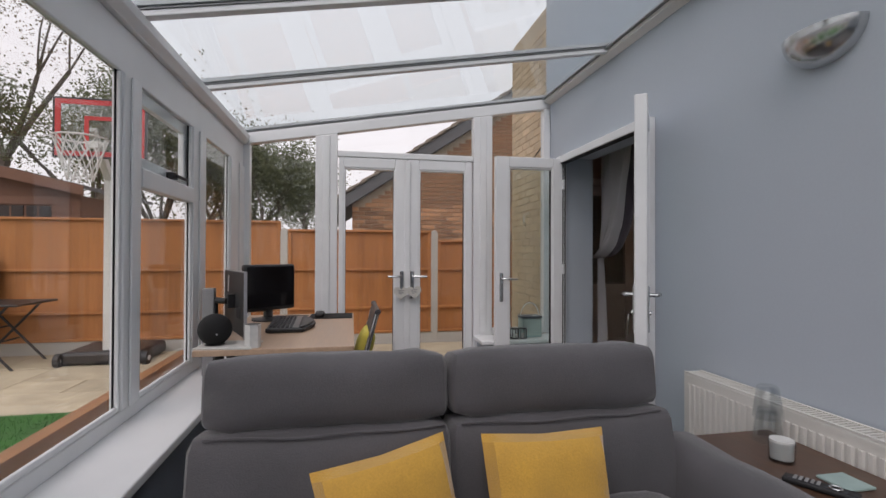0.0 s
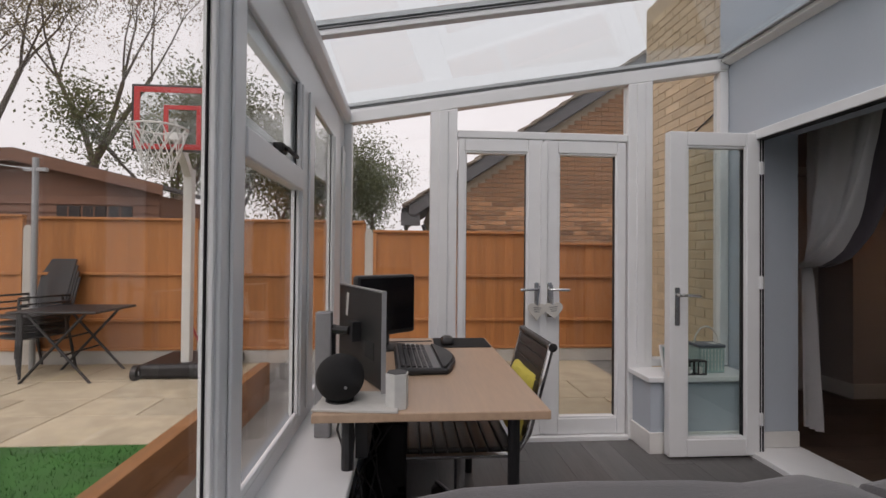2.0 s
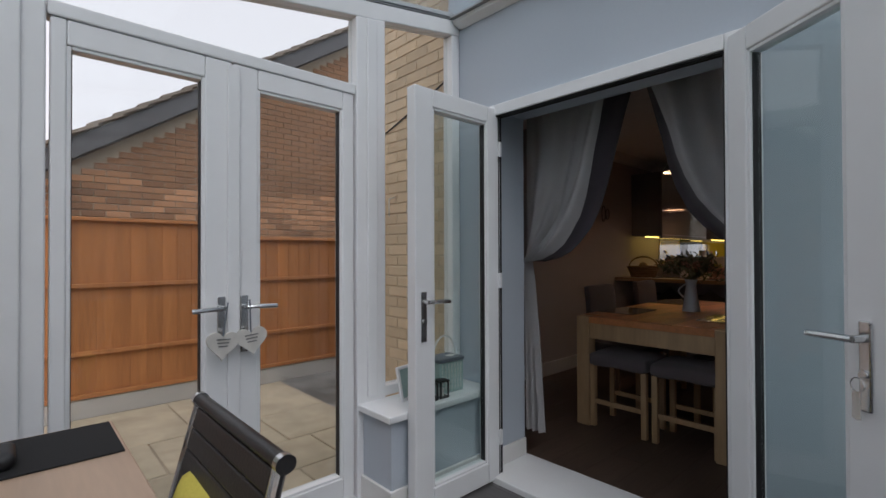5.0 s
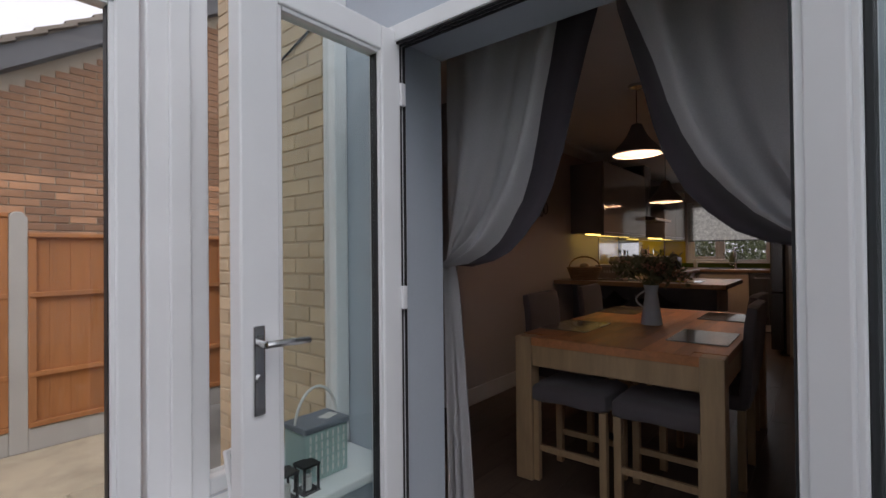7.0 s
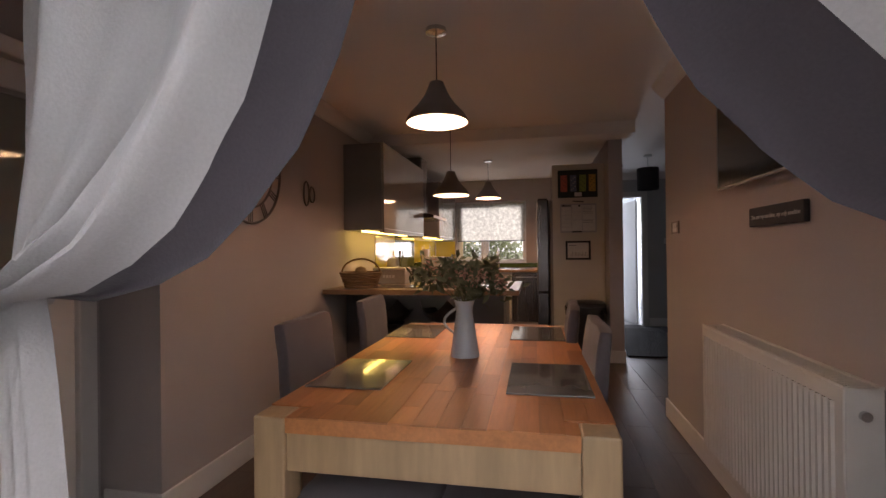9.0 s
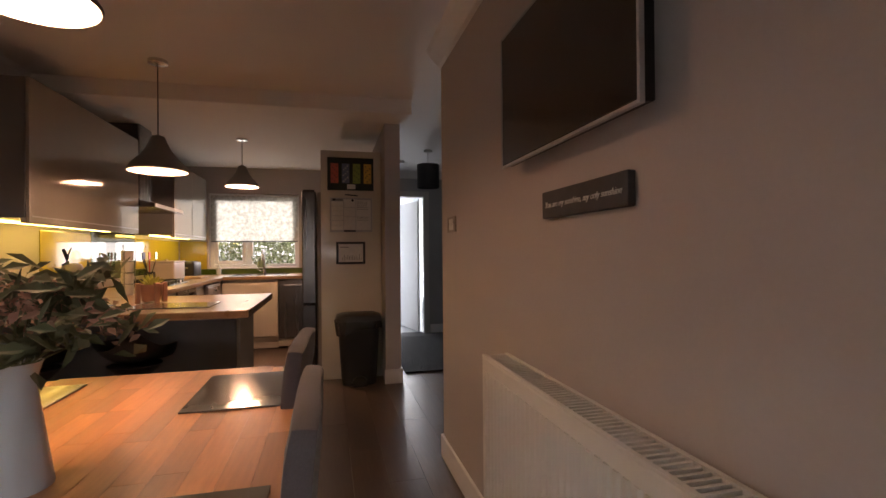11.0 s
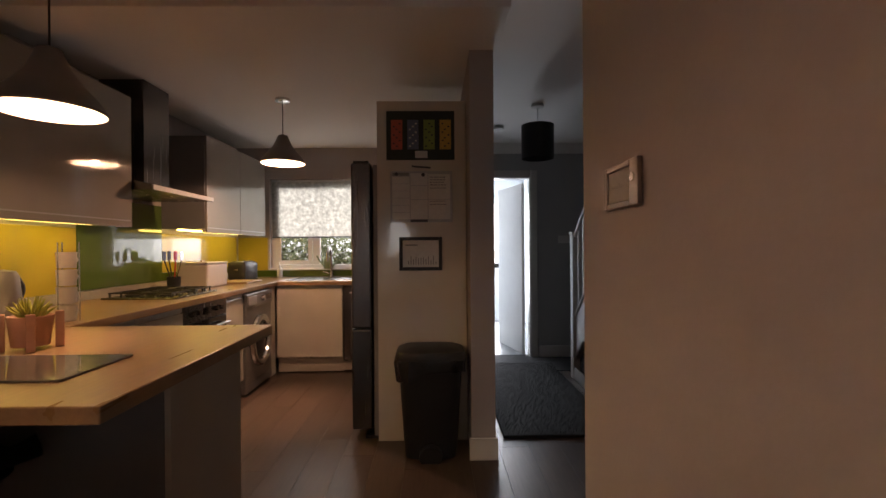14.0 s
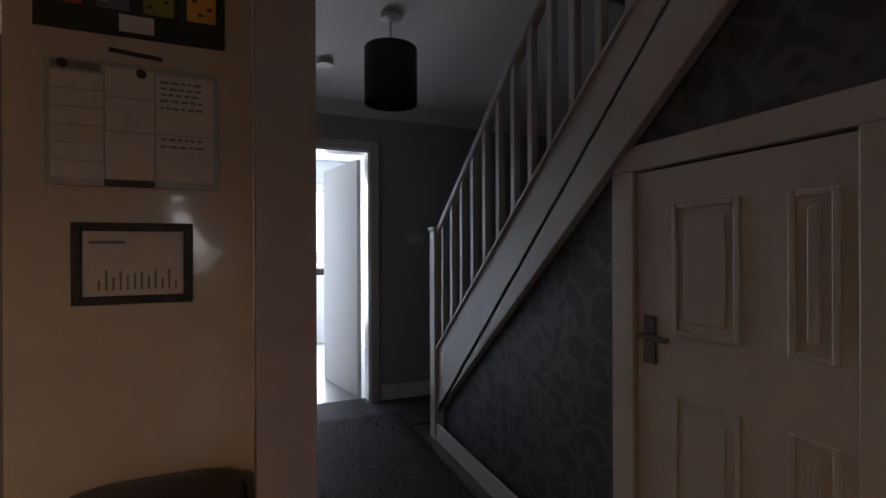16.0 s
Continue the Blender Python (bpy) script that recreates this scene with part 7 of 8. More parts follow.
def bar_stool(m):
    t = thing("bar_stool", m, "dark moulded bar stool with a curved seat on a chrome column", "bar stool", "bar stools")
    bm = bms()
    n = 18
    g = []
    for i in range(n + 1):
        row = []
        for j in range(n + 1):
            u, v = 2 * i / n - 1, 2 * j / n - 1
            x, y = 0.21 * u * math.sqrt(1 - v * v / 2), 0.19 * v * math.sqrt(1 - u * u / 2)
            row.append(bm.verts.new((x, y, 0.62 + 0.11 * max(0, abs(u)) ** 2.4 + 0.10 * max(0, v) ** 2.2)))
        g.append(row)
    for i in range(n):
        for j in range(n):
            bm.faces.new((g[i][j], g[i + 1][j], g[i + 1][j + 1], g[i][j + 1]))
    bmesh.ops.solidify(bm, geom=bm.faces[:], thickness=0.03)
    part("seat", bm, STOOLSEAT, t, smooth=True)
    part("seat_cup", lathe(bms(), [(0.035, 0.52), (0.09, 0.57), (0.13, 0.615)], 24), BLACKPLASTIC, t, smooth=True)
    bm = bms()
    rod(bm, (0, 0, 0.02), (0, 0, 0.52), 0.032, 0.028, seg=16)
    part("column", bm, CHROME, t, smooth=True)
    part("base", lathe(bms(), [(0.19, 0), (0.19, 0.01), (0.05, 0.03), (0.035, 0.05)], 30), CHROME, t, smooth=True)
    bm = bms()
    rod(bm, (0.03, 0.0, 0.54), (0.20, -0.06, 0.48), 0.006)
    part("gas_lever", bm, CHROME, t, smooth=True)
    return t


s1 = bar_stool(pose(5.93, 4.66, 0, 0, 0, 60))
copy_thing(s1, pose(5.93, 5.14, 0, 0, 0, 80))

# fridge in its tall housing
FXP = 7.652
hs = thing("fridge_housing", pose(0, 0, 0), "tall glossy cream fridge housing with papers fixed to its side", "tall unit")
part("side_panel", cube(FXP, FXP + 0.02, 3.135, 3.708, 0, 2.19), CREAM, hs, bevel=0.002)
part("side_panel", cube(8.36, 8.38, 3.135, 3.708, 0, 2.19), CREAM, hs, bevel=0.002)
part("top_cupboard", cube(FXP + 0.021, 8.359, 3.16, 3.69, 1.86, 2.189), CREAMMATT, hs)
part("top_door", cube(FXP + 0.021, 8.359, 3.6905, 3.708, 1.865, 2.185), CREAM, hs, bevel=0.002)
fg = thing("fridge_freezer", pose(0, 0, 0), "dark steel fridge freezer standing proud of its housing", "fridge")
part("body", cube(7.69, 8.34, 3.18, 3.74, 0.02, 1.79), SHADEGREY, fg, bevel=0.004)
d1 = part("door", cube(7.688, 8.342, 3.755, 3.885, 0.72, 1.80), STEEL, fg, "dark steel door", bevel=0.012)
d2 = part("door", cube(7.688, 8.342, 3.755, 3.885, 0.06, 0.715), STEEL, fg, "dark steel door", bevel=0.012)
part("hinge_cover", cube(7.70, 7.76, 3.77, 3.87, 1.801, 1.815), BLACKPLASTIC, fg)
part("foot", cube(7.70, 8.33, 3.70, 3.80, 0.0, 0.019), BLACKPLASTIC, fg)

# papers on the housing side
GREENBLACK = mat("dark_green_card", (0.02, 0.032, 0.026), 0.6, bump=0.05)
bd = thing("picture_board", pose(FXP, 3.427, 1.967), "dark card holding four bright bookmarks", "picture")
part("card", cube(-0.006, -0.0005, -0.219, 0.219, -0.158, 0.158), GREENBLACK, bd, bevel=0.002)
for i, (c, l) in enumerate((((0.55, 0.12, 0.08), "red"), ((0.13, 0.16, 0.25), "blue"), ((0.25, 0.34, 0.08), "green"), ((0.62, 0.38, 0.08), "yellow"))):
    cm = mat("bookmark_" + l, c, 0.6, bump=0.02)
    y = 0.152 - 0.104 * i
    b_ = part("bookmark", cube(-0.009, -0.0065, y - 0.036, y + 0.036, -0.09, 0.10), cm, bd, l + " painted bookmark")
    bm = bms()
    for k in range(9):
        yy, zz = y + 0.022 * math.sin(k * 2.1 + i), -0.07 + 0.018 * k
        box(bm, -0.0098, -0.0091, yy - 0.006, yy + 0.006, zz - 0.004, zz + 0.005)
    tagged(part("brush_marks", bm, (SIGNWOOD, PAPER, SIGNWOOD, SIGNWOOD)[i], b_), "tiny painted marks", "", "", "stuff")
part("caption", cube(-0.009, -0.0065, -0.045, 0.035, -0.145, -0.10), PAPER, bd, "white caption slip")
wbd = thing("planner_board", pose(FXP, 3.423, 1.573), "white magnetic weekly planner with handwriting", "planner")
part("board", cube(-0.006, -0.0005, -0.20, 0.20, -0.165, 0.165), SILVER, wbd, "grey backing", bevel=0.002)
sheets = [(0.075, 0.187, -0.145 + i * 0.046, -0.102 + i * 0.046) for i in range(6)]
sheets += [(-0.04, 0.070, -0.145, -0.02), (-0.04, 0.070, -0.016, 0.07), (-0.04, 0.070, 0.074, 0.15), (-0.185, -0.045, -0.145, -0.02), (-0.185, -0.045, -0.016, 0.145)]
for y0, y1, z0, z1 in sheets:
    part("sheet", cube(-0.0085, -0.0062, y0, y1, z0, z1), PAPER, wbd)
bm = bms()
rnd = random.Random(2)
for z in (0.125, 0.108, 0.092, 0.075, 0.055, -0.03, -0.05):
    y = -0.055
    while y > -0.15:
        w = rnd.uniform(0.008, 0.02)
        box(bm, -0.0095, -0.0087, y - w, y, z - 0.003, z + 0.003)
        y -= w + 0.006
box(bm, -0.0095, -0.0087, 0.08, 0.185, 0.135, 0.155)
tagged(part("writing", bm, GREYTEXT, wbd), "unreadable handwriting in short bars", "", "", "stuff")
for y, z in ((0.16, 0.145), (-0.012, 0.14)):
    part("magnet", rod(bms(), (-0.0086, y, z), (-0.014, y, z), 0.012, seg=14), BLACKPLASTIC, wbd, smooth=True)
bm = bms()
rod(bm, (-0.012, 0.06, 0.195), (-0.012, -0.06, 0.185), 0.006)
part("pen", bm, SIGNWOOD, wbd, "dark pen", smooth=True)
part("pen_rest", cube(-0.02, -0.0065, -0.04, 0.07, -0.163, -0.147), SIGNWOOD, wbd)
pf = thing("framed_notice", pose(FXP, 3.43, 1.206), "small black framed notice with a line drawing", "picture frame")
bm = bms()
for b in ((-0.138, -0.116, -0.108, 0.108), (0.116, 0.138, -0.108, 0.108), (-0.1155, 0.1155, -0.108, -0.086), (-0.1155, 0.1155, 0.086, 0.108)):
    box(bm, -0.012, -0.0005, *b)
part("frame", bm, BLACKPLASTIC, pf, bevel=0.002)
part("sheet", cube(-0.006, -0.0005, -0.115, 0.115, -0.0855, 0.0855), PAPER, pf, "white printed sheet")
bm = bms()
box(bm, -0.0072, -0.0062, 0.02, 0.10, 0.052, 0.060)
for i in range(12):
    h_ = 0.02 + 0.035 * abs(math.sin(i * 1.7))
    box(bm, -0.0072, -0.0062, -0.10 + i * 0.016, -0.10 + i * 0.016 + 0.005, -0.07, -0.07 + h_)
tagged(part("drawing", bm, GREYTEXT, pf), "grey heading bar and small line drawing", "", "", "stuff")

# pedal bin
bn = thing("pedal_bin", pose(7.49, 3.37, 0) @ Matrix.Diagonal((1.12, 1.22, 1.07, 1)), "black plastic pedal bin with a bin bag hanging under its lid", "bin")


def loft(levels, n=28):
    """Rounded-rectangle rings stacked upwards: levels are (x half, y half, height, x shift)."""
    bm = bms()
    rings = []
    for hx, hy, z, dx in levels:
        row = []
        for i in range(n):
            a = 2 * math.pi * i / n
            c_, s_ = math.cos(a), math.sin(a)
            row.append(bm.verts.new((dx + hx * math.copysign(abs(c_) ** 0.45, c_), hy * math.copysign(abs(s_) ** 0.45, s_), z)))
        rings.append(row)
    for a, b in zip(rings, rings[1:]):
        for i in range(n):
            bm.faces.new((a[i], a[(i + 1) % n], b[(i + 1) % n], b[i]))
    bm.faces.new(rings[0][::-1])
    bm.faces.new(rings[-1])
    return bm


BAG = mat("black_bin_bag", (0.022, 0.021, 0.021), 0.22, grain=30, vary=0.3, bump=0.5)
BINLID = mat("worn_black_lid_plastic", (0.035, 0.032, 0.03), 0.38, grain=20, vary=0.25, bump=0.06)
part("body", loft([(0.095, 0.125, 0.0, 0), (0.10, 0.13, 0.03, 0), (0.12, 0.155, 0.50, 0), (0.122, 0.157, 0.53, 0)]), BLACKPLASTIC, bn, smooth=True)
bag = loft([(0.126, 0.162, 0.50 + 0.0, 0), (0.134, 0.172, 0.49, 0), (0.140, 0.178, 0.535, 0), (0.128, 0.165, 0.56, 0)], 44)
for v in bag.verts:
    k = noise.noise(Vector((v.co.x * 22, v.co.y * 22, v.co.z * 9)))
    v.co += Vector((v.co.x, v.co.y, 0)) * 0.16 * k
    if v.co.z < 0.52:
        v.co.z -= 0.05 * max(0.0, v.co.y + 0.02) / 0.15 + 0.03 * abs(k)
part("bag", bag, BAG, bn, "crumpled black bin bag folded over the rim", smooth=True)
part("lid", loft([(0.135, 0.172, 0.545, -0.004), (0.137, 0.174, 0.562, -0.004), (0.130, 0.165, 0.590, -0.002), (0.10, 0.13, 0.605, 0.0), (0.05, 0.07, 0.612, 0.0)]), BINLID, bn, "scuffed domed lid", smooth=True)
part("pedal", rod(bms(), (-0.150, 0, 0.03), (-0.095, 0, 0.03), 0.055, seg=18), BLACKPLASTIC, bn, smooth=True)

# kitchen window, printed roller blind
kw = thing("window_4", Matrix(), "white plastic kitchen window with two casements", "window", kind="structure")
bm = bms()
X0, X1 = KX + 0.07, KX + 0.13
for b in ((WY0, WY0 + 0.06, WZ0, WZ1), (WY1 - 0.06, WY1, WZ0, WZ1), (WY0 + 0.0605, WY1 - 0.0605, WZ0, WZ0 + 0.06), (WY0 + 0.0605, WY1 - 0.0605, WZ1 - 0.06, WZ1), (4.68, 4.76, WZ0 + 0.0605, WZ1 - 0.0605)):
    box(bm, X0, X1, *b)
part("window_frame", bm, PVC, kw, bevel=0.005)
bm = bms()
for ya, yb in ((4.762, WY1 - 0.062),):
    for b in ((ya, ya + 0.05, WZ0 + 0.062, WZ1 - 0.062), (yb - 0.05, yb, WZ0 + 0.062, WZ1 - 0.062), (ya + 0.0505, yb - 0.0505, WZ0 + 0.062, WZ0 + 0.11), (ya + 0.0505, yb - 0.0505, WZ1 - 0.11, WZ1 - 0.062)):
        box(bm, X0 - 0.012, X0 - 0.0005, *b)
part("sash", bm, PVC, kw, bevel=0.004)
for ya, yb in ((WY0 + 0.06, 4.68), (4.76, WY1 - 0.06)):
    g = part("pane", cube(X0 + 0.02, X0 + 0.026, ya, yb, WZ0 + 0.06, WZ1 - 0.06), GLASS, kw, "clear window glass")
    g.visible_shadow = False
part("window_sill", cube(KX - 0.03, KX + 0.07, WY0, WY1, WZ0 - 0.001, WZ0 + 0.018), PVC, kw, bevel=0.004)
blm = mat("printed_blind_fabric", (0.80, 0.765, 0.70), 0.9, grain=34, vary=0.36, bump=0.05, broad=18)
let_through(blm, 0.8)
bl = thing("roller_blind", pose(KX + 0.04, 0, 0), "pale printed floral roller blind half lowered", "blind")
part("fabric", cube(-0.001, 0.001, WY0 + 0.02, WY1 - 0.02, 1.385, WZ1 - 0.02), blm, bl)
part("bottom_bar", cube(-0.008, 0.008, WY0 + 0.02, WY1 - 0.02, 1.37, 1.3845), GREYPAINT, bl, bevel=0.003)
bm = bms()
rod(bm, (0.005, WY0 + 0.01, WZ1 - 0.018), (0.005, WY1 - 0.01, WZ1 - 0.018), 0.014)
part("roller", bm, PVC, bl, smooth=True)
# area lamp added between blind and glass, boosting the daylight on the blind
wl_ = new("window_daylight", bpy.data.lights.new("window_daylight", "AREA"))
wl_.data.shape, wl_.data.size, wl_.data.size_y = "RECTANGLE", 1.0, 0.88
wl_.data.energy, wl_.data.color = 1.7, (0.92, 0.96, 1.0)
wl_.matrix_world = look((KX + 0.055, 4.64, 1.50), (KX - 2.0, 4.64, 1.5))
# view outside the kitchen window: hedge and a parked car
hg = thing("hedge", pose(16.5, 5.9, -0.5), "clipped green hedge beyond the kitchen window", "hedge")
leaf_cloud("leaves", [(0.3 * math.sin(i * 2.3), -1.6 + 0.13 * i, 0.5 + 0.45 * (i % 5)) for i in range(30)], 17000, 0.055, 0.30, LEAF, hg, 23)
part("stems", box(box(bms(), -0.1, 0.1, -1.5, -1.4, 0, 1.6), -0.1, 0.1, 1.2, 1.3, 0, 1.6), BARK, hg)
CARPAINT = mat("pale_silver_car_paint", (0.6, 0.62, 0.64), 0.25, metal=0.3, bump=0.0, coat=0.6)
car = thing("parked_car", pose(17.0, 2.0, -0.52), "pale silver parked car beyond the kitchen window", "car")
prof = [(-2.0, 0.32), (2.0, 0.32), (2.05, 0.62), (1.9, 0.86), (1.0, 0.96), (0.45, 1.40), (-0.9, 1.44), (-1.6, 1.0), (-2.0, 0.9), (-2.1, 0.6)]
part("body", prism(bms(), prof, -0.8, 0.8, "x"), CARPAINT, car, bevel=0.05)
part("side_window", prism(bms(), [(0.92, 0.98), (0.42, 1.34), (-0.85, 1.37), (-1.35, 1.0)], -0.812, -0.801, "x"), OVENGLASS, car, "dark side windows")
for y in (-1.3, 1.25):
    bm = bms()
    rod(bm, (-0.83, y, 0.32), (-0.62, y, 0.32), 0.31, seg=22)
    w = part("wheel", bm, BLACKPLASTIC, car, bevel=0.02)
    bm = bms()
    rod(bm, (-0.842, y, 0.32), (-0.831, y, 0.32), 0.19, seg=16)
    part("rim", bm, SILVER, w)
    bm = bms()
    rod(bm, (0.62, y, 0.32), (0.83, y, 0.32), 0.31, seg=22)
    part("wheel", bm, BLACKPLASTIC, car, bevel=0.02)

# =====================================================================
# HALL AND STAIRS
# =====================================================================
CARPET = mat("dark_grey_carpet", (0.055, 0.056, 0.06), 0.95, grain=160, vary=0.35, bump=0.6)
RUG = mat("charcoal_shag_rug", (0.025, 0.025, 0.028), 0.95, grain=60, vary=0.5, bump=0.8)
SATIN = mat("white_satin_wood_paint", (0.58, 0.56, 0.53), 0.35, grain=20, vary=0.06, bump=0.03)
# wallpaper with a leafy damask of two greys
WALLPAPER = mat("grey_damask_wallpaper", (0.105, 0.11, 0.125), 0.55, grain=60, vary=0.1, bump=0.05)
nt = WALLPAPER.node_tree
bs_ = nt.nodes["Principled BSDF"]
vo, wv, rp, mxx = nt.nodes.new("ShaderNodeTexVoronoi"), nt.nodes.new("ShaderNodeTexNoise"), nt.nodes.new("ShaderNodeMapRange"), nt.nodes.new("ShaderNodeMix")
co = [n_ for n_ in nt.nodes if n_.bl_idname == "ShaderNodeTexCoord"][0]
ad = nt.nodes.new("ShaderNodeVectorMath")
ad.operation = "MULTIPLY_ADD"
ad.inputs[1].default_value = (0.34, 0.34, 0.34)
wv.inputs["Scale"].default_value = 7.0
nt.links.new(co.outputs["Object"], wv.inputs["Vector"])
nt.links.new(wv.outputs["Color"], ad.inputs[0])
nt.links.new(co.outputs["Object"], ad.inputs[2])
nt.links.new(ad.outputs[0], vo.inputs["Vector"])
vo.inputs["Scale"].default_value = 6.5
vo.feature = "DISTANCE_TO_EDGE"
rp.inputs["From Min"].default_value, rp.inputs["From Max"].default_value = 0.05, 0.16
nt.links.new(vo.outputs["Distance"], rp.inputs["Value"])
mxx.data_type = "RGBA"
mxx.inputs["B"].default_value = (0.055, 0.058, 0.066, 1)
base_col = bs_.inputs["Base Color"].links[0].from_socket
nt.links.new(base_col, mxx.inputs["A"])
nt.links.new(rp.outputs[0], mxx.inputs["Factor"])
nt.links.new(mxx.outputs["Result"], bs_.inputs["Base Color"])

SYF = 1.98      # plane of the stair side
K = 0.838       # rise over run


def lo(x):
    return 0.114 + K * (9.092 - x)


def hi(x):
    return 0.495 + K * (9.11 - x)


# wallpapered spandrel below the string, with a hole for the cupboard door
CX0, CX1, CZ = 6.74, 7.335, 1.485
sp_ = bms()
prism(sp_, [(9.10, 0.0), (9.10, lo(9.10)), (CX1 + 0.1, lo(CX1 + 0.1)), (CX1 + 0.1, 0.0)], SYF - 0.10, SYF, "y")
prism(sp_, [(CX1 + 0.099, CZ + 0.08), (CX1 + 0.099, lo(CX1 + 0.099)), (6.35, lo(6.35)), (6.35, CZ + 0.08)], SYF - 0.10, SYF, "y")
solid("wall_stair_side", sp_, WALLPAPER, "dark grey patterned wallpaper under the stairs", "wall", "structure")
solid("wall_cupboard_end", cube(5.57, CX0 - 0.09, SYF - 0.10, SYF + 0.002, 0, WALLH), BEIGE, "plain painted wall beside the cupboard", "wall", "structure")
arch = bms()
box(arch, CX1 + 0.005, CX1 + 0.10, SYF - 0.08, SYF + 0.02, 0, CZ + 0.005)
box(arch, CX0 - 0.10, CX0 - 0.005, SYF - 0.08, SYF + 0.02, 0, CZ + 0.005)
box(arch, CX0 - 0.10, CX1 + 0.10, SYF - 0.08, SYF + 0.02, CZ + 0.0055, CZ + 0.085)
solid("door_frame_2", arch, SATIN, "white painted frame of the understairs cupboard", "door frame", "structure", 0.004)


def panel_door(name, w, h, m, label, rows, material, handle_x, flip=1):
    """A moulded panel door in the x-z plane, front towards -y."""
    t = thing(name, m, label, "door", kind="structure")
    part("door_slab", cube(0, w, -0.006, 0.03, 0, h), material, t, bevel=0.002)
    for x0, x1, z0, z1 in rows:
        bm = bms()
        for b in ((x0, x0 + 0.016, z0, z1), (x1 - 0.016, x1, z0, z1), (x0 + 0.0162, x1 - 0.0162, z0, z0 + 0.016), (x0 + 0.0162, x1 - 0.0162, z1 - 0.016, z1)):
            box(bm, b[0], b[1], -0.013, -0.0062, b[2], b[3])
        pm = part("panel_moulding", bm, material, t, bevel=0.003)
        part("panel_field", cube(x0 + 0.04, x1 - 0.04, -0.0115, -0.0062, z0 + 0.04, z1 - 0.04), material, t, bevel=0.004)
    bm = bms()
    box(bm, handle_x - 0.024, handle_x + 0.024, -0.016, -0.0065, 0.88 if h < 1.6 else 0.95, 1.03 if h < 1.6 else 1.10)
    part("back_plate", bm, IRON, t, "dark handle plate", bevel=0.003)
    z = 0.97 if h < 1.6 else 1.04
    bm = bms()
    pipe(bm, [(handle_x, -0.016, z), (handle_x, -0.05, z), (handle_x + 0.10 * flip, -0.05, z)], 0.009)
    part("lever_handle", bm, IRON, t, "dark lever handle", smooth=True)
    return t


cw = CX1 - CX0
panel_door("door_5", cw, CZ - 0.006, pose(CX1, SYF, 0.003, 0, 0, 180), "closed white four-panel understairs cupboard door", [(0.14, 0.345, 0.985, 1.37), (0.46, 0.565, 0.985, 1.37), (0.14, 0.345, 0.12, 0.81), (0.46, 0.565, 0.12, 0.81)], SATIN, 0.055, 1)

stairs = thing("staircase", pose(0, 0, 0), "white painted staircase with square balusters and grey carpet", "staircase")
part("string", prism(bms(), [(9.11, 0.06), (9.11, hi(9.11)), (6.05, hi(6.05)), (6.05, lo(6.05)), (9.11, lo(9.11))], SYF + 0.001, SYF + 0.04, "y"), SATIN, stairs, "white painted stair string", bevel=0.004)
bm = bms()
prism(bm, [(9.11, hi(9.11) + 0.001), (9.11, hi(9.11) + 0.02), (6.05, hi(6.05) + 0.02), (6.05, hi(6.05) + 0.001)], SYF - 0.01, SYF + 0.055, "y")
part("string_cap", bm, SATIN, stairs, bevel=0.003)
n = 15
for i in range(n):
    x1 = 9.06 - i * 0.225
    z1 = (i + 1) * 0.1885
    part("step", cube(x1 - 0.25, x1, 1.12, SYF - 0.105, max(0, z1 - 0.22), z1), CARPET, stairs, "grey carpeted step", bevel=0.01)
nw = part("newel_post", cube(9.0, 9.085, SYF - 0.02, SYF + 0.065, 0, 1.36), SATIN, stairs, "white square newel post", bevel=0.004)
part("newel_cap", cube(8.99, 9.095, SYF - 0.03, SYF + 0.075, 1.361, 1.385), SATIN, nw, bevel=0.006)


def rail_z(x):
    return 1.30 + K * 0.96 * (9.04 - x)


bm = bms()
prism(bm, [(9.0, rail_z(9.0)), (9.0, rail_z(9.0) + 0.05), (6.3, rail_z(6.3) + 0.05), (6.3, rail_z(6.3))], SYF - 0.005, SYF + 0.05, "y")
part("handrail", bm, SATIN, stairs, "white handrail", bevel=0.008)
x = 8.93
while x > 6.4:
    part("baluster", cube(x - 0.016, x + 0.016, SYF + 0.006, SYF + 0.038, hi(x) + 0.005, rail_z(x) + 0.008), SATIN, stairs)
    x -= 0.145
solid("baseboard_10", cube(CX1 + 0.105, 9.0, SYF + 0.041, SYF + 0.056, 0, 0.11), SATIN, "white skirting along the stair side", "skirting", "structure", 0.004)
# stairwell above
solid("wall_stairwell", box(box(box(box(bms(), 5.45, 7.9, 0.85, 0.97, 0, 5.0), 5.45, 5.57, 0.97, 2.06, CEIL + 0.1, 5.0), 7.75, 7.9, 0.97, 2.06, CEIL, 5.0), 5.57, 7.75, 2.06, 2.18, CEIL + 0.121, 5.0), HALLGREY, "grey stairwell walls rising to the floor above", "wall", "structure")
solid("ceiling_stairwell", cube(5.45, 7.9, 0.85, 2.18, 5.0, 5.1), WHITEPAINT, "white ceiling over the stairwell", "ceiling", "structure")

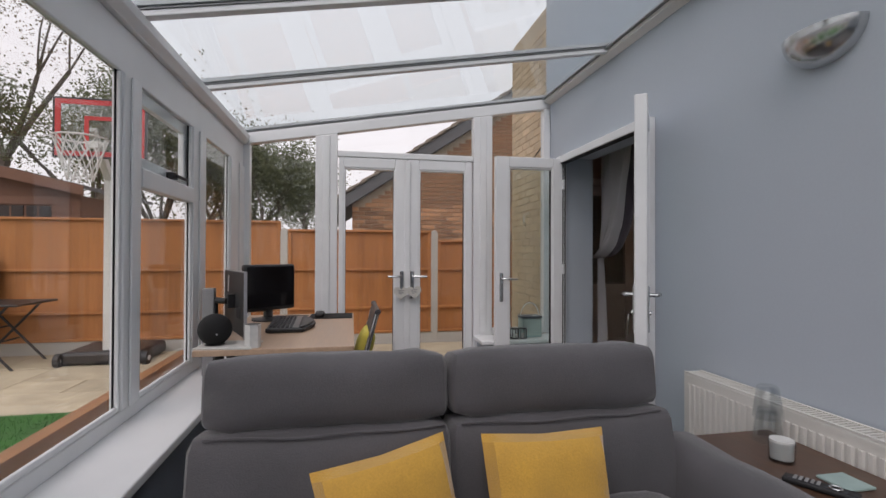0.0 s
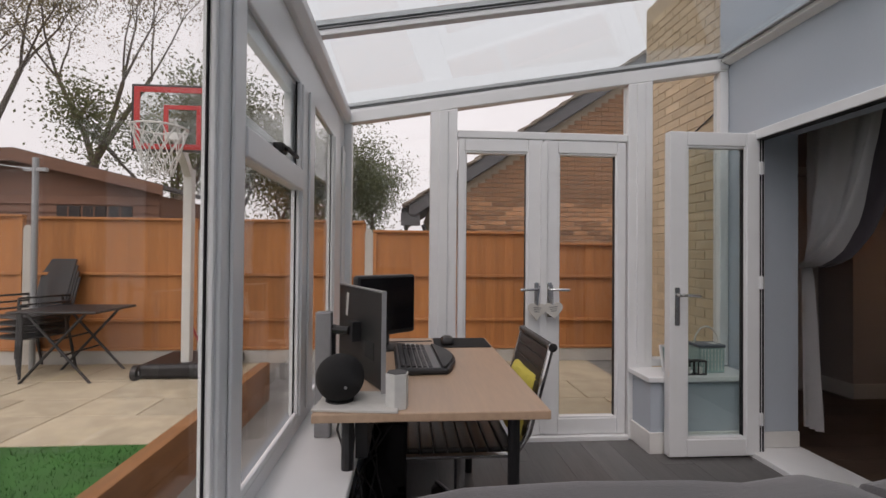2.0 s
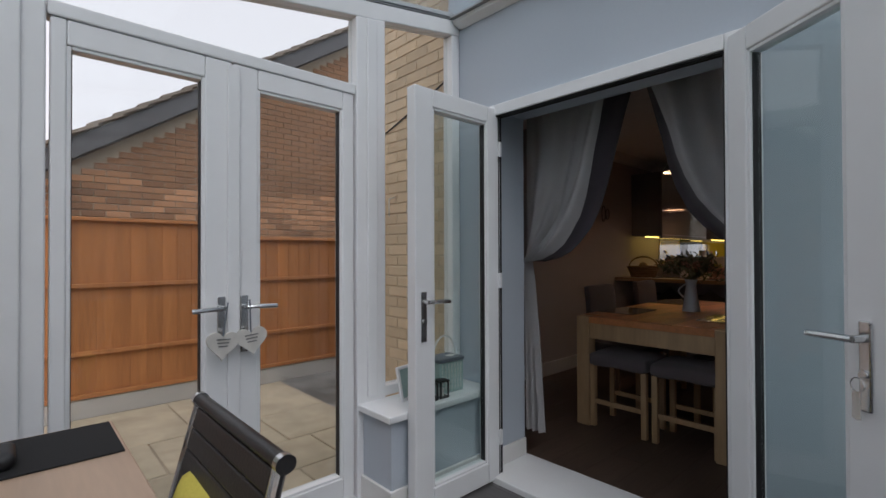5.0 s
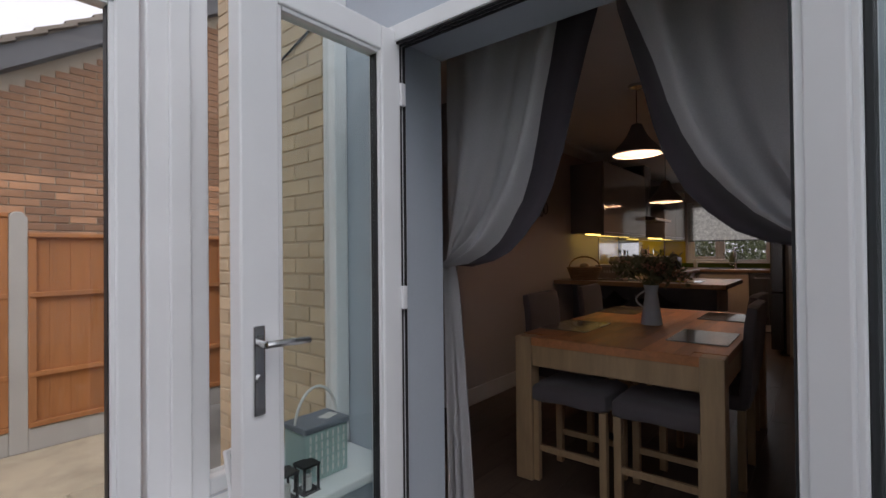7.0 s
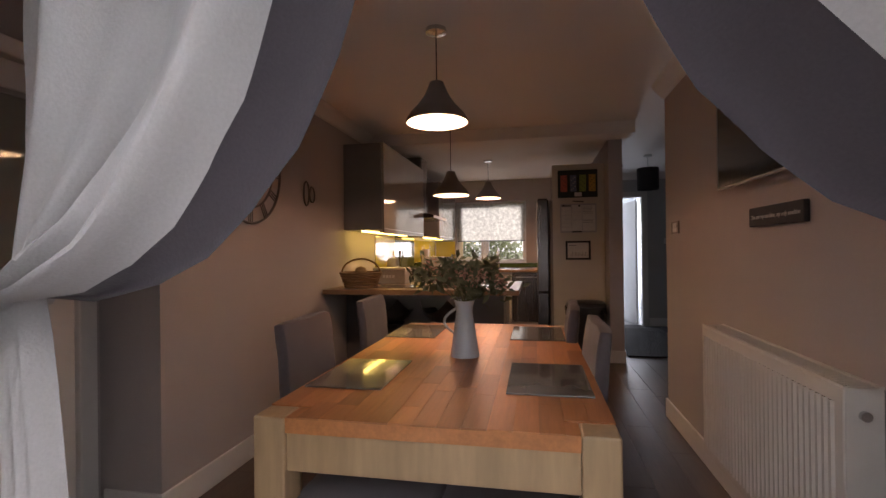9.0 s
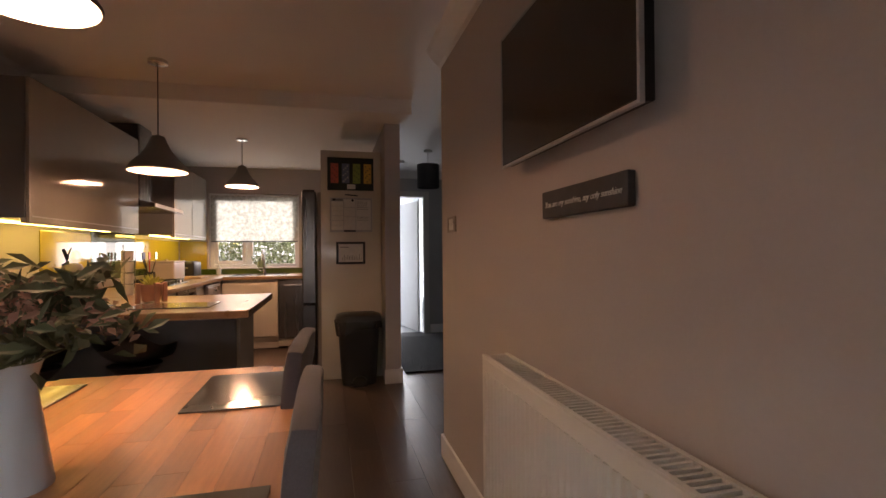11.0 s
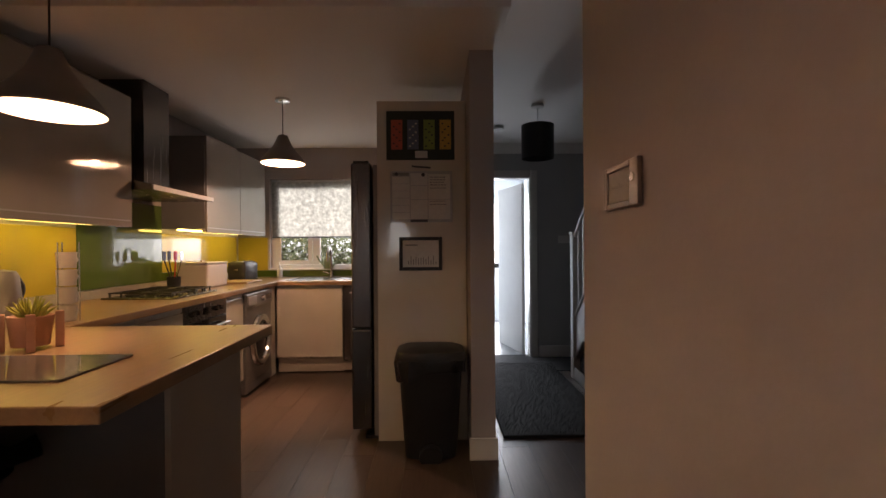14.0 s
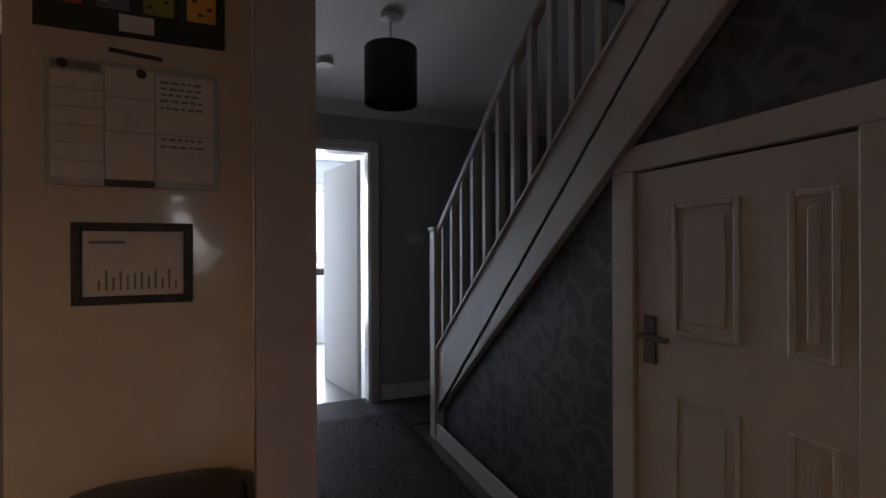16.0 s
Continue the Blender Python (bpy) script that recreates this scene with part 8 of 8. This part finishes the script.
# rug, carpet, drum lamp, switch
solid("hall_carpet", cube(9.30, HB + 0.11, 1.0, 2.97, -0.011, 0.004), CARPET, "dark grey carpet at the hall end", "carpet", "structure")
rg = thing("shag_rug", pose(0, 0, 0), "charcoal shag rug on the hall floor", "rug")
part("pile_base", prism(bms(), [(7.66, 2.12), (9.55, 2.12), (9.55, 2.90), (7.66, 2.90)], 0.0005, 0.02, "z"), RUG, rg, bevel=0.008)
rnd = random.Random(9)
vs, fs = [], []
for _ in range(9000):
    x, y = rnd.uniform(7.66, 9.55), rnd.uniform(2.12, 2.90)
    a, h_ = rnd.uniform(0, 6.28), rnd.uniform(0.012, 0.028)
    k = len(vs)
    vs += [(x - 0.004, y, 0.019), (x + 0.004, y, 0.019), (x + 0.015 * math.cos(a), y + 0.015 * math.sin(a), 0.019 + h_)]
    fs.append((k, k + 1, k + 2))
me = bpy.data.meshes.new("pile")
me.from_pydata(vs, [], fs)
me.materials.append(RUG)
pile = new("pile_surface", me)
pile.parent = rg
dl = thing("drum_pendant", pose(8.41, 2.50, 1.96), "black drum-shaded hall pendant, unlit", "pendant lamp")
part("shade", lathe(bms(), [(0.13, 0), (0.13, 0.27), (0.126, 0.27), (0.126, 0)], 32, caps=False), BLACKPLASTIC, dl, smooth=True)
part("diffuser", lathe(bms(), [(0.05, 0.10), (0.05, 0.16), (0.0002, 0.17)], 16), PAPER, dl, smooth=True)
bm = bms()
rod(bm, (0, 0, 0.16), (0, 0, CEIL - 1.96 - 0.02), 0.004, seg=6)
for a in range(3):
    rod(bm, (0, 0, 0.265), (0.128 * math.cos(a * 2.09), 0.128 * math.sin(a * 2.09), 0.265), 0.002, seg=5)
part("cord", bm, WHITEPLASTIC, dl)
part("ceiling_rose", lathe(bms(), [(0.05, CEIL - 1.961), (0.05, CEIL - 1.985), (0.01, CEIL - 1.995)], 20), WHITEPLASTIC, dl, smooth=True)
solid("smoke_alarm", lathe(bms(), [(0.05, CEIL - 0.001), (0.05, CEIL - 0.03), (0.0002, CEIL - 0.035)], 20, (9.1, 2.72, 0)), WHITEPLASTIC, "round white smoke alarm on the hall ceiling", "smoke alarm", smooth=True)
sw_ = thing("light_switch", pose(HB, 1.87, 1.33, 0, 0, -90), "white double light switch on the hall wall", "light switch")
part("plate", cube(-0.073, 0.073, -0.009, -0.0005, -0.043, 0.043), WHITEPLASTIC, sw_, bevel=0.002)
for x in (-0.03, 0.03):
    part("rocker", cube(x - 0.01, x + 0.01, -0.012, -0.0092, -0.015, 0.015), WHITEPLASTIC, sw_)

# hall doorway and porch
ar = bms()
box(ar, HB - 0.018, HB - 0.001, DY0 - 0.07, DY0 + 0.005, 0, DZ + 0.07)
box(ar, HB - 0.018, HB - 0.001, DY0 + 0.0055, DY1, DZ - 0.005, DZ + 0.07)
solid("trim_architrave", ar, SATIN, "white architrave round the hall doorway", "architrave", "structure", 0.004)
rv2 = bms()
box(rv2, HB + 0.0005, HB + 0.14, DY0 - 0.001, DY0 + 0.018, 0, DZ)
box(rv2, HB + 0.0005, HB + 0.14, DY0 + 0.0185, DY1, DZ - 0.018, DZ)
solid("door_frame_3", rv2, TRIM, "white lining of the hall doorway", "door frame", "structure", 0.002)
solid("floor_porch", cube(HB + 0.115, 12.39, 1.86, 3.04, -0.011, 0.003), mat("pale_grey_vinyl", (0.36, 0.38, 0.40), 0.4, grain=30, vary=0.15), "pale grey porch floor", "floor", "structure")
panel_door("door_6", 0.72, 1.98, pose(HB + 0.15, DY0 + 0.05, 0.006, 0, 0, 14), "open white six-panel hall door letting daylight in", [(0.09, 0.33, 1.55, 1.86), (0.40, 0.64, 1.55, 1.86), (0.09, 0.33, 0.85, 1.47), (0.40, 0.64, 0.85, 1.47), (0.09, 0.33, 0.14, 0.75), (0.40, 0.64, 0.14, 0.75)], TRIM, 0.66, -1)
bm = cube(HB + 0.12, 12.39, 3.035, 3.048, 0, 0.12)
solid("baseboard_11", bm, TRIM, "white skirting in the porch", "skirting", "structure", 0.004)
fd = thing("door_7", pose(0, 0, 0), "white glazed front door at the end of the porch", "door", kind="structure")
bm = bms()
for b in ((2.10, 2.22, 0.01, 2.1), (2.78, 2.90, 0.01, 2.1), (2.2205, 2.7795, 0.01, 0.9), (2.2205, 2.7795, 1.98, 2.1)):
    box(bm, 12.42, 12.47, *b)
part("door_frame", bm, PVC, fd, bevel=0.004)
g = part("pane", cube(12.44, 12.45, 2.22, 2.78, 0.9, 1.98), GLASS, fd, "glazed upper pane")
g.visible_shadow = False
bm = bms()
pipe(bm, [(12.41, 2.83, 1.05), (12.37, 2.83, 1.05), (12.37, 2.72, 1.05)], 0.01)
part("lever_handle", bm, CHROME, fd, smooth=True)
# area lamp added just inside the front door in place of its daylight
pl_ = new("porch_daylight", bpy.data.lights.new("porch_daylight", "AREA"))
pl_.data.shape, pl_.data.size, pl_.data.size_y = "RECTANGLE", 0.75, 1.9
pl_.data.energy, pl_.data.color = PORCHLIGHT, (0.80, 0.90, 1.0)
pl_.matrix_world = look((12.36, 2.5, 1.2), (9.0, 2.5, 1.1))

# =====================================================================
# PIECES: bricks, paving, floor planks
# =====================================================================
def brick_wall(parent, material, w_brick, u0, u1, z0, z1, place, keep, limit):
    """Running-bond bricks on a wall; place(u, z, w) is the local pose; past the limit they are joined into one part."""
    h = 0.065
    meshes = {}
    made, rest = 0, bms()
    rowi = 0
    z = z0
    while z < z1:
        u = u0 - (w_brick + 0.01) / 2 * (rowi % 2)
        while u < u1:
            a, b = max(u, u0), min(u + w_brick, u1)
            if b - a > 0.03 and keep((a + b) / 2, z + h / 2):
                key = round(b - a, 3)
                if made < limit:
                    if key not in meshes:
                        meshes[key] = mesh_of("brick", box(bms(), -key / 2, key / 2, -0.012, 0.0, 0, h), material, 0.003, segs=1)
                    piece("brick", meshes[key], parent, place((a + b) / 2, z))
                    made += 1
                else:
                    box(rest, -key / 2, key / 2, -0.012, 0.0, 0, h, place((a + b) / 2, z))
            u += w_brick + 0.01
        z += h + 0.01
        rowi += 1
    if rest.verts:
        tagged(part("brickwork", rest, material, parent), "further bricks of the same wall", "", "", "stuff")
    else:
        rest.free()


brick_wall(gable, BROWNBRICK, 0.215, 0.55, 6.5, 1.35, 4.6, lambda u, z: pose(u, 0.011, z), lambda u, z: u > 0.56 and z < verge(u) - 0.34, 300)
PALEMORTAR = mat("pale_mortar", (0.58, 0.47, 0.34), 0.9, grain=80, vary=0.15, bump=0.4)
hw = thing("wall_house_3", pose(0, 0, 0), "buff brick outside wall of the house beside the conservatory", "wall", kind="structure")
part("wall_core", cube(2.405, 2.451, EY + 0.091, 6.17, -0.5, 3.6), PALEMORTAR, hw)
brick_wall(hw, BUFF, 0.215, -6.16, -(EY + 0.095), -0.3, 3.4, lambda u, z: pose(2.411, -u, z, 0, 0, -90), lambda u, z: True, 300)
cbl = bms()
pipe(cbl, [(2.392, EY + 0.10, 2.36), (2.392, 5.2, 2.27), (2.392, 5.74, 2.10)], 0.006, 6)
solid("wall_cable", cbl, BLACKPLASTIC, "thin black cable clipped across the brick wall", "cable")
hk = bms()
pipe(hk, [(2.40, 5.62, 1.62), (2.34, 5.62, 1.60), (2.34, 5.62, 1.52), (2.37, 5.66, 1.48)], 0.005, 6)
solid("wall_hook", hk, OFFWHITE, "small bent wire hook on the brick wall", "hook")

# patio slabs in mixed sizes
rnd = random.Random(17)
slabs = {}


def slab(x0, x1, y0, y1):
    w, d = round(x1 - x0 - 0.012, 3), round(y1 - y0 - 0.012, 3)
    if (w, d) not in slabs:
        bm = box(bms(), -w / 2, w / 2, -d / 2, d / 2, -0.03, 0.012)
        slabs[(w, d)] = mesh_of("slab", bm, SLAB, 0.005, segs=1)
    piece("slab", slabs[(w, d)], pavement, pose((x0 + x1) / 2, (y0 + y1) / 2, -0.10 + rnd.uniform(-0.002, 0.003), rnd.uniform(-0.15, 0.15), rnd.uniform(-0.15, 0.15), 0))


for (xa, xb, ya, yb) in ((-8.4, -1.63, 5.16, 7.53), (-0.44, 2.35, 4.99, 7.53)):
    y, r = ya, 0
    while y < yb - 0.05:
        d = (0.59, 0.45, 0.59, 0.74)[r % 4]
        y2 = yb if yb - (y + d) < 0.2 else y + d
        x = xa
        while x < xb - 0.05:
            w = rnd.choice((0.59, 0.89, 0.74))
            x2 = xb if xb - (x + w) < 0.25 else x + w
            slab(x, x2, y, y2)
            x = x2
        y, r = y2, r + 1

# floor planks
def planks(parent, x0, x1, y0, y1, along_x, material, width, length, z, skip=None):
    meshes = {}
    rnd = random.Random(5)
    v, vend = (y0, y1) if along_x else (x0, x1)
    while v < vend - 0.01:
        v2 = min(v + width, vend)
        u, uend = (x0, x1) if along_x else (y0, y1)
        u2 = u + rnd.uniform(0.3, length)
        while u < uend - 0.01:
            u2 = min(u2, uend)
            if uend - u2 < 0.12:
                u2 = uend
            a, b = round(u2 - u - 0.001, 3), round(v2 - v - 0.001, 3)
            key = (a, b)
            if key not in meshes:
                hx, hy = (a / 2, b / 2) if along_x else (b / 2, a / 2)
                meshes[key] = mesh_of("plank", box(bms(), -hx, hx, -hy, hy, 0, 0.011), material, 0.0008, segs=1)
            c = ((u + u2) / 2, (v + v2) / 2) if along_x else ((v + v2) / 2, (u + u2) / 2)
            if not skip or not skip(*c):
                piece("plank", meshes[key], parent, pose(c[0], c[1], z))
            u, u2 = u2, u2 + length
        v = v2


planks(floor_1, -0.09, 2.22, 2.3, EY - 0.03, False, GREYPLANK, 0.19, 1.25, -0.0112, lambda x, y: x > 1.62 and y > 4.75)
planks(floor_2, 2.595, 9.29, 2.0, 5.58, True, BROWNPLANK, 0.19, 1.3, -0.0112)
